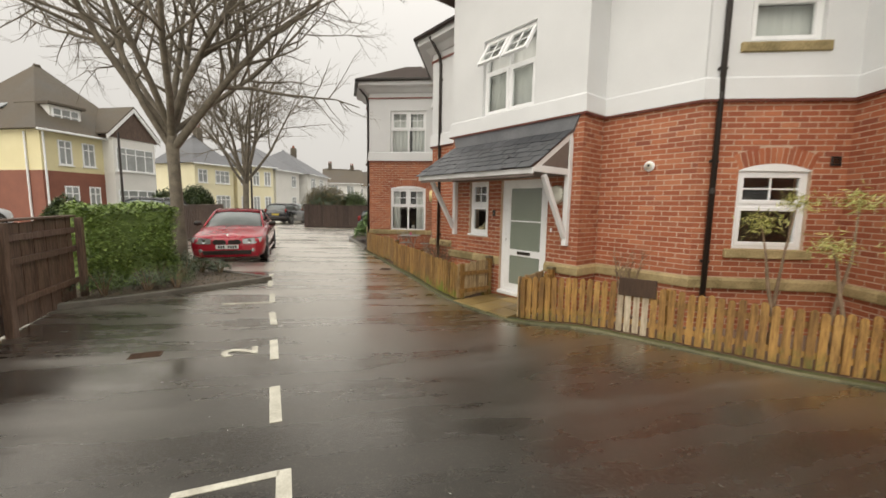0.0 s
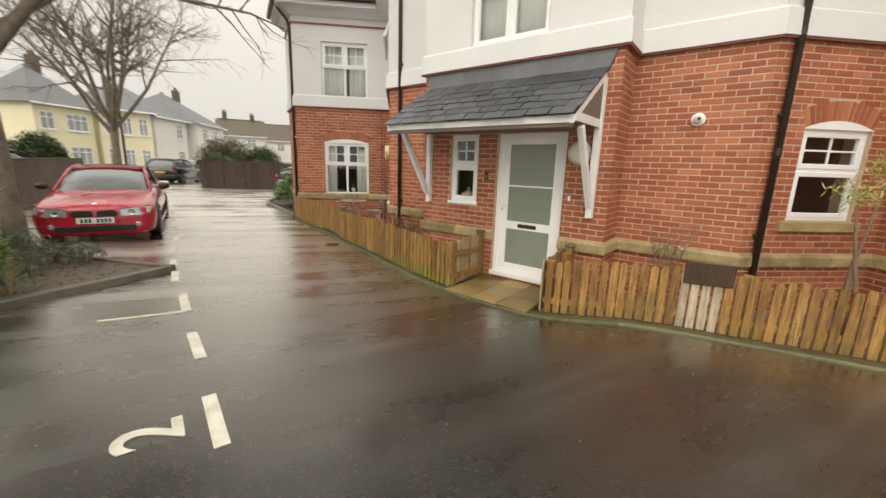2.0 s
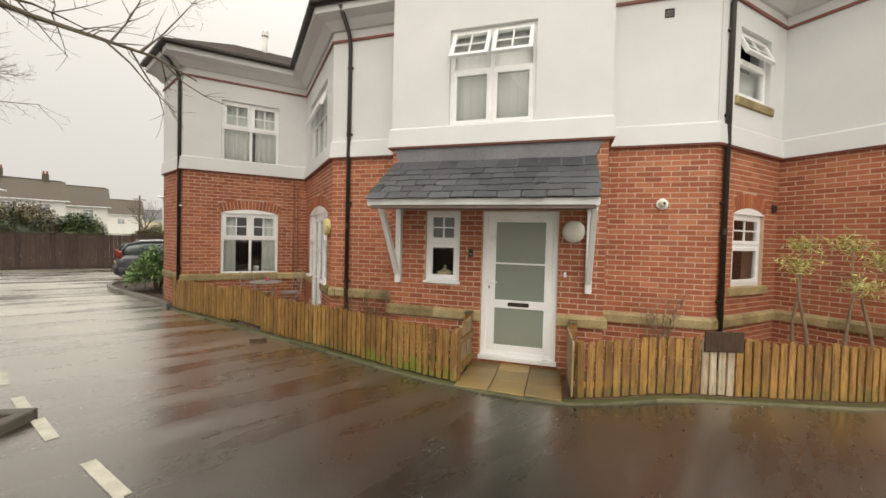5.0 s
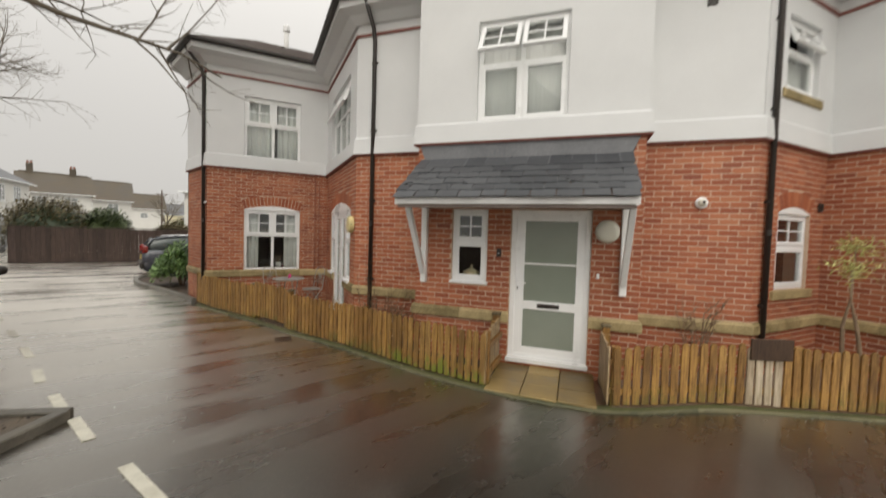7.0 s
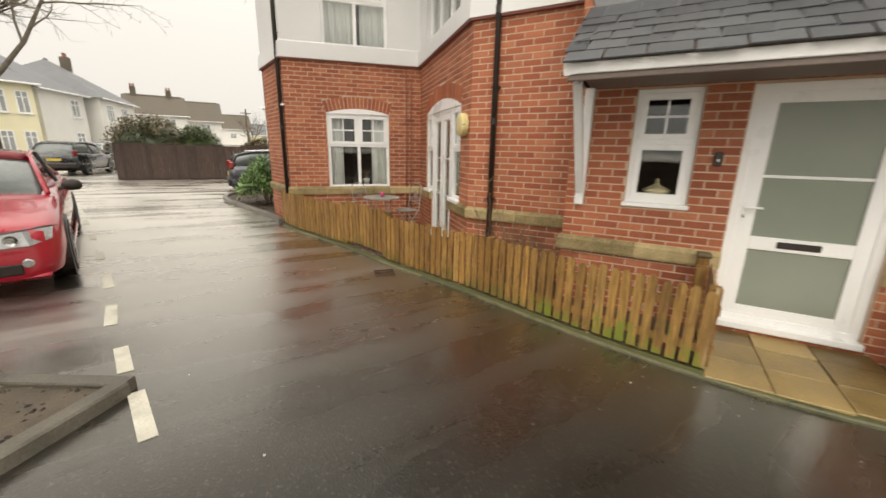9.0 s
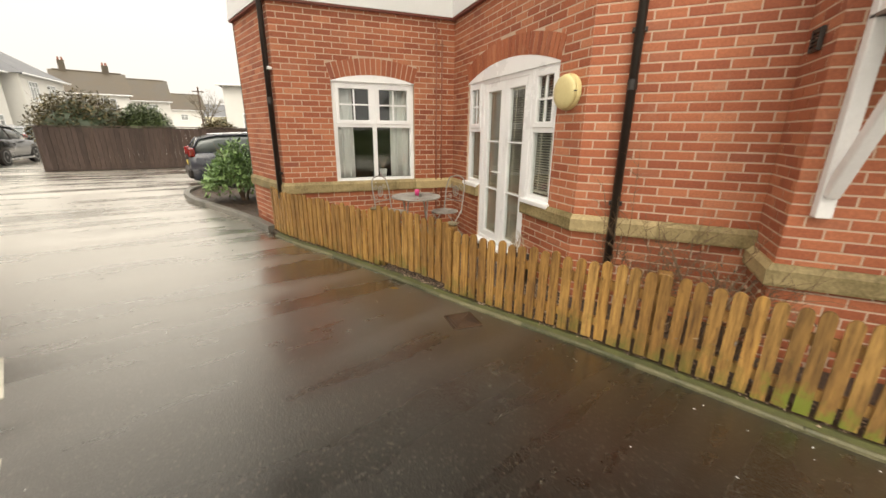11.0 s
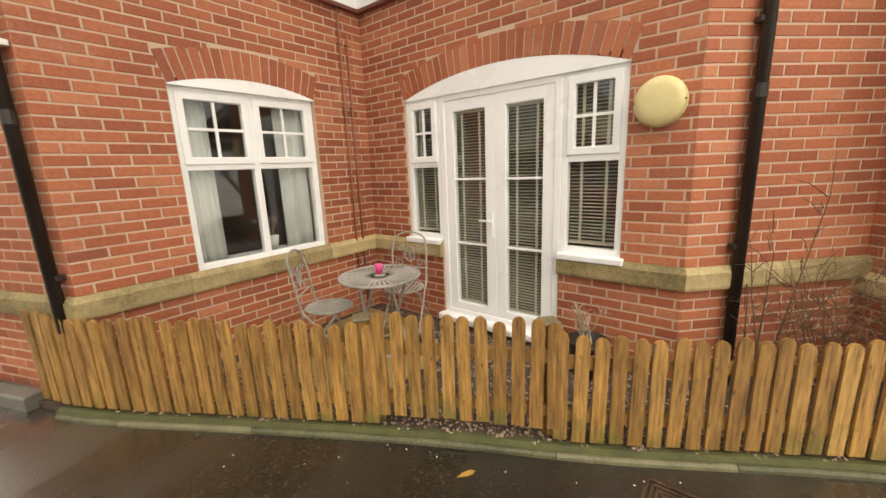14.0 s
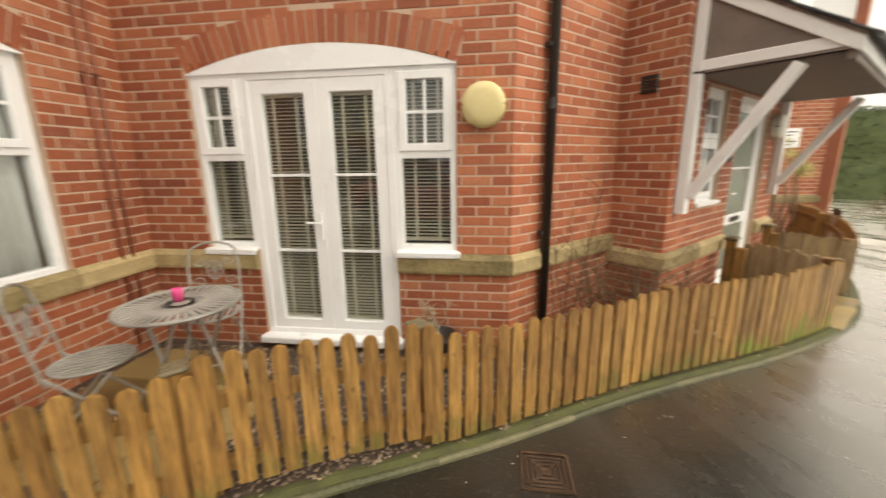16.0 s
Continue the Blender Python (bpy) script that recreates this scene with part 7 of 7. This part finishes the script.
part("side_porch", box(-1.3, -0.02, 4.6, 6.6, -0.3, 2.5, 0.02), PALE_RENDER, h1)
dwelling((4.6, 40.3), (8.0, 42.3), 5.2, 4.9, 7.6, PALE_CREAM, GREY_ROOF, "cream rendered house with a grey slate roof", [(0.3, 1.2, 3.2, 4.4, 2), (2.0, 3.5, 3.2, 4.4, 3), (0.4, 1.2, 0.8, 2.1, 2), (2.0, 3.5, 0.5, 2.1, 3)], None, True, ((2.6, 2.8, 8.9),))
dwelling((8.3, 42.0), (11.7, 42.2), 7.0, 5.1, 7.2, PALE_CREAM, GREY_ROOF, "pale cream house with sash windows", [(0.3, 0.95, 3.2, 4.6, 2), (1.4, 2.05, 3.2, 4.6, 2), (2.5, 3.15, 3.2, 4.6, 2), (0.3, 0.95, 0.7, 2.1, 2), (1.4, 2.05, 0.7, 2.1, 2), (2.5, 3.15, 0.7, 2.1, 2)])
dwelling((12.2, 43.2), (15.8, 46.6), 9.0, 5.0, 8.0, PALE_RENDER, GREY_ROOF, "off-white rendered house with a hipped slate roof", [(3.2, 4.2, 3.3, 4.6, 2), (3.2, 4.2, 0.8, 2.2, 2)])
dwelling((16.8, 46.5), (21.5, 52.0), 9.0, 5.0, 8.2, PALE_RENDER, GREY_ROOF, "off-white house with a grey hipped roof", [(1.0, 2.4, 3.2, 4.6, 3), (4.0, 5.4, 3.2, 4.6, 3), (1.0, 2.4, 0.8, 2.2, 3)], None, True, ((5.6, 4.0, 9.2),))
dwelling((25.0, 62.0), (30.5, 59.6), 8.0, 4.9, 7.5, PALE_RENDER, FAR_TILE, "white house with a brown tiled roof and chimneys", [(1.0, 2.2, 3.2, 4.5, 3), (3.6, 4.8, 3.2, 4.5, 2), (1.0, 2.2, 0.8, 2.2, 3)], None, False, ((0.9, 4.0, 8.9), (4.6, 4.0, 8.7)))
dwelling((33.0, 69.5), (39.0, 66.2), 9.0, 4.9, 8.0, PALE_RENDER, FAR_TILE, "white house with a long brown tiled roof", [(1.2, 2.6, 3.2, 4.5, 3), (4.2, 5.4, 3.2, 4.5, 2)], None, False, ((0.4, 4.5, 8.9),))
dwelling((49.0, 89.5), (57.0, 85.0), 9.0, 4.8, 8.0, PALE_RENDER, FAR_TILE, "far white house with a brown tiled roof", [(1.2, 2.6, 2.9, 4.0, 3), (5.2, 6.4, 2.9, 4.0, 2)], None, False, ((3.0, 4.5, 8.6),))
dwelling((66.0, 102.5), (75.0, 97.0), 9.0, 4.2, 7.1, PALE_CREAM, GREY_ROOF, "far cream house with a grey roof", [(1.2, 2.6, 1.0, 2.2, 3), (6.2, 7.8, 2.6, 3.8, 2)], None, False)
dwelling((21.5, 32.1), (26.5, 27.0), 6.0, 4.2, 4.5, PALE_RENDER, FAR_TILE, "low white house with a flat dark eave beyond the fence", [(1.0, 2.2, 1.2, 2.4, 2)], None, True)
root = thing("utility_pole", pose(34.5, 53.3, 0.2), "thin dark wooden pole with a cross arm", "pole")
part("pole", rod([(0, 0, -0.2), (0, 0, 6.0)], [0.11, 0.08], 8), DARK_WOOD, root)
part("cross_arm", box(-0.7, 0.7, -0.05, 0.05, 5.45, 5.55, 0.01), DARK_WOOD, root)

OLIVE = foliage("olive_winter_leaf", (0.055, 0.045, 0.018), (0.16, 0.125, 0.05))
# shrubs and trees behind the end fence and along the street
for k, (x, y, r, h, mat_) in enumerate(((11.8, 28.4, 1.9, 3.2, OLIVE), (13.7, 27.5, 1.25, 2.7, HEATHER), (17.0, 27.0, 1.2, 2.0, OLIVE), (21.0, 26.0, 1.5, 2.1, HEATHER), (2.9, 24.6, 1.05, 2.6, HEATHER), (1.7, 24.2, 1.05, 2.3, HEATHER), (-1.9, 21.0, 0.8, 1.75, HEATHER), (33.0, 47.0, 2.2, 2.9, OLIVE), (40.0, 50.0, 2.6, 3.0, HEATHER))):
    clump("bush", pose(x, y, 0.15), "overgrown bush of dull winter leaves" if mat_ is HEATHER else "tall brown-leaved winter bush", "bush", r, h, 7000, 0.15, mat_, 90 + k, 0.5, 0.6, 14)
root = thing("lamp_post", pose(6.3, 27.2, 0.2), "thin dark street lamp post", "lamp post")
part("pole", rod([(0, 0, -0.2), (0, 0, 5.6)], [0.07, 0.05], 10), BLACK_PLASTIC, root)
part("lantern", box(-0.1, 0.35, -0.08, 0.08, 5.6, 5.7, 0.02), BLACK_PLASTIC, root)
root = thing("lamp_post", pose(-0.1, 21.0, 0.2), "thin dark street pole", "lamp post")
part("pole", rod([(0, 0, -0.2), (0, 0, 4.3)], [0.05, 0.04], 10), BLACK_PLASTIC, root)

# south of the yard: the way in, a green hedge
hedge(pose(5.2, -12.5, -0.25, 0, 0, 5), 9.0, 1.8, 3.5, 18000, "tall dark green hedge beyond the yard's entrance", HEATHER, 0.13)
hedge(pose(-5.5, -9.5, -0.1, 0, 0, 80), 7.0, 1.4, 1.8, 3600, "green hedge beside the yard's entrance")
bare_tree(pose(29.3, 45.0, 0.2), "small bare winter tree beyond the far fence", 41, 1.5, 4.6, 2.4, 0.10, 7, 2)
bare_tree(pose(1.0, -15.0, -0.2), "bare winter tree beyond the hedge", 30, 2.4, 7.0, 3.0, 0.17, 6, 2)
clump("bush", pose(4.9, -2.9, ground_z(4.9, -2.9)), "dark leafless bush at the end of the wall", "bush", 0.7, 0.9, 700, 0.07, DRY_LEAF, 130, 0.4, 0.6, 12)


# ---- bricks, wall by wall ----
BL, BH, GAP = 0.2125, 0.0625, 0.0125
brick_mesh = bpy.data.meshes.new("brick")
bm = bmesh.new()
c_ = 0.004
fr_ = [bm.verts.new((x, -0.0035, z)) for x, z in ((c_, c_), (BL - c_, c_), (BL - c_, BH - c_), (c_, BH - c_))]
md_ = [bm.verts.new((x, -0.001, z)) for x, z in ((0, 0), (BL, 0), (BL, BH), (0, BH))]
bk_ = [bm.verts.new((x, 0.004, z)) for x, z in ((0, 0), (BL, 0), (BL, BH), (0, BH))]
bm.faces.new(fr_)
for a, b in ((fr_, md_), (md_, bk_)):
    for i in range(4):
        bm.faces.new((a[(i + 1) % 4], a[i], b[i], b[(i + 1) % 4]))
bmesh.ops.recalc_face_normals(bm, faces=bm.faces[:])
bm.to_mesh(brick_mesh)
bm.free()
brick_mesh.materials.append(BRICK)
B_VERTS = [tuple(v.co) for v in brick_mesh.vertices]
B_FACES = [tuple(p.vertices) for p in brick_mesh.polygons]
RING = 0.215


def blocked(holes, arches, v0, v1):
    """Stretches of a course that openings and arches take."""
    out = []
    for u0, u1, a, b in holes:
        if v1 > a + 0.004 and v0 < b - 0.004:
            out.append((u0 - 0.004, u1 + 0.004))
    for u0, u1, v, rise in arches:
        cu, cv, r = arch_shape(u0, u1, v, rise)
        for vv in ((v0 + v1) / 2,):
            if v - 0.002 < vv < cv + r + RING:
                half = math.sqrt(max(0.0, (r + RING) ** 2 - (vv - cv) ** 2))
                skew = (u1 - u0) / 2 + (vv - v) * ((u1 - u0) / 2) / (v - cv)
                h_ = min(half, skew) - 0.002
                out.append((cu - h_, cu + h_))
    return out


def lay(nm, single, v_low=-0.28):
    """Courses of stretchers; those in the stretch 'single' stand as objects of their own."""
    m, ln_, wall_ob = WALLS[nm]
    rg_ = random.Random(len(nm) * 7)
    holes = [h[:4] for h in GROUND_HOLES.get(nm, [])]
    arches = ARCHES.get(nm, [])
    verts, faces, made = [], [], 0
    rows = int((SPLIT - 0.04 - v_low) / (BH + GAP))
    for j in range(rows + 1):
        v0 = v_low + j * (BH + GAP)
        v1 = min(v0 + BH, SPLIT - 0.037)
        if v1 - v0 < 0.02:
            continue
        taken = blocked(holes, arches, v0, v1)
        u = -(BL + GAP) * (0.5 if j % 2 else 0.0) - 0.01
        while u < ln_:
            parts_ = [(max(u, 0.001), min(u + BL, ln_ - 0.001))]
            for a, b in taken:
                nxt = []
                for p, q in parts_:
                    if b <= p or a >= q:
                        nxt.append((p, q))
                        continue
                    if a - p > 0.02:
                        nxt.append((p, a))
                    if q - b > 0.02:
                        nxt.append((b, q))
                parts_ = nxt
            for p, q in parts_:
                if q - p < 0.018:
                    continue
                dy = rg_.uniform(-0.001, 0.001)
                if single and made < 300 and single[0] < p < single[1] and single[2] < v0 < single[3]:
                    ob = new("brick", brick_mesh)
                    ob.parent = wall_ob
                    ob.matrix_local = Matrix.Translation((p, dy, v0)) @ Matrix.Diagonal(((q - p) / BL, 1, (v1 - v0) / BH, 1))
                    made += 1
                else:
                    k = len(verts)
                    verts += [(p + x * (q - p) / BL, y + dy, v0 + z * (v1 - v0) / BH) for x, y, z in B_VERTS]
                    faces += [tuple(k + i for i in f) for f in B_FACES]
            u += BL + GAP
    rest = soup("brickwork", verts, faces, BRICK, wall_ob)
    rest["kind"] = "stuff"
    # soldier bricks of the arches
    for u0, u1, v, rise in arches:
        cu, cv, r = arch_shape(u0, u1, v, rise)
        half = math.asin((u1 - u0) / 2 / r)
        n = max(5, round(2 * half * (r + RING * 0.5) / 0.075))
        for k in range(n):
            a0, a1 = -half + 2 * half * k / n, -half + 2 * half * (k + 1) / n
            g0, g1 = 0.0065 / (r + 0.1), 0.0065 / (r + 0.1)
            q = [(cu + rr * math.sin(a), cv + rr * math.cos(a)) for rr, a in ((r + 0.001, a0 + g0), (r + 0.001, a1 - g1), (r + RING, a1 - g1), (r + RING, a0 + g0))]
            part("arch_brick", prism(q, -0.006 + rg_.uniform(-0.0015, 0.0015), 0.10), BRICK, wall_ob)


STRETCH = {
    "north_wing": (0.0, 9, 0.83, 1.95),
    "garden_bay": (1.9, 9, 0.83, 2.9),
    "west": (0.0, 9, 0.9, 2.3),
    "porch": (0.0, 9, 0.7, 1.6),
    "south": (0.0, 9, 0.75, 2.4),
    "south_bay": (0.0, 9, 0.75, 2.2),
    "north_end": (0.0, 9, 0.85, 2.2),
    "south_wing": (0.0, 2.0, 0.75, 2.2),
}
for nm in NAMES:
    lay(nm, STRETCH.get(nm))
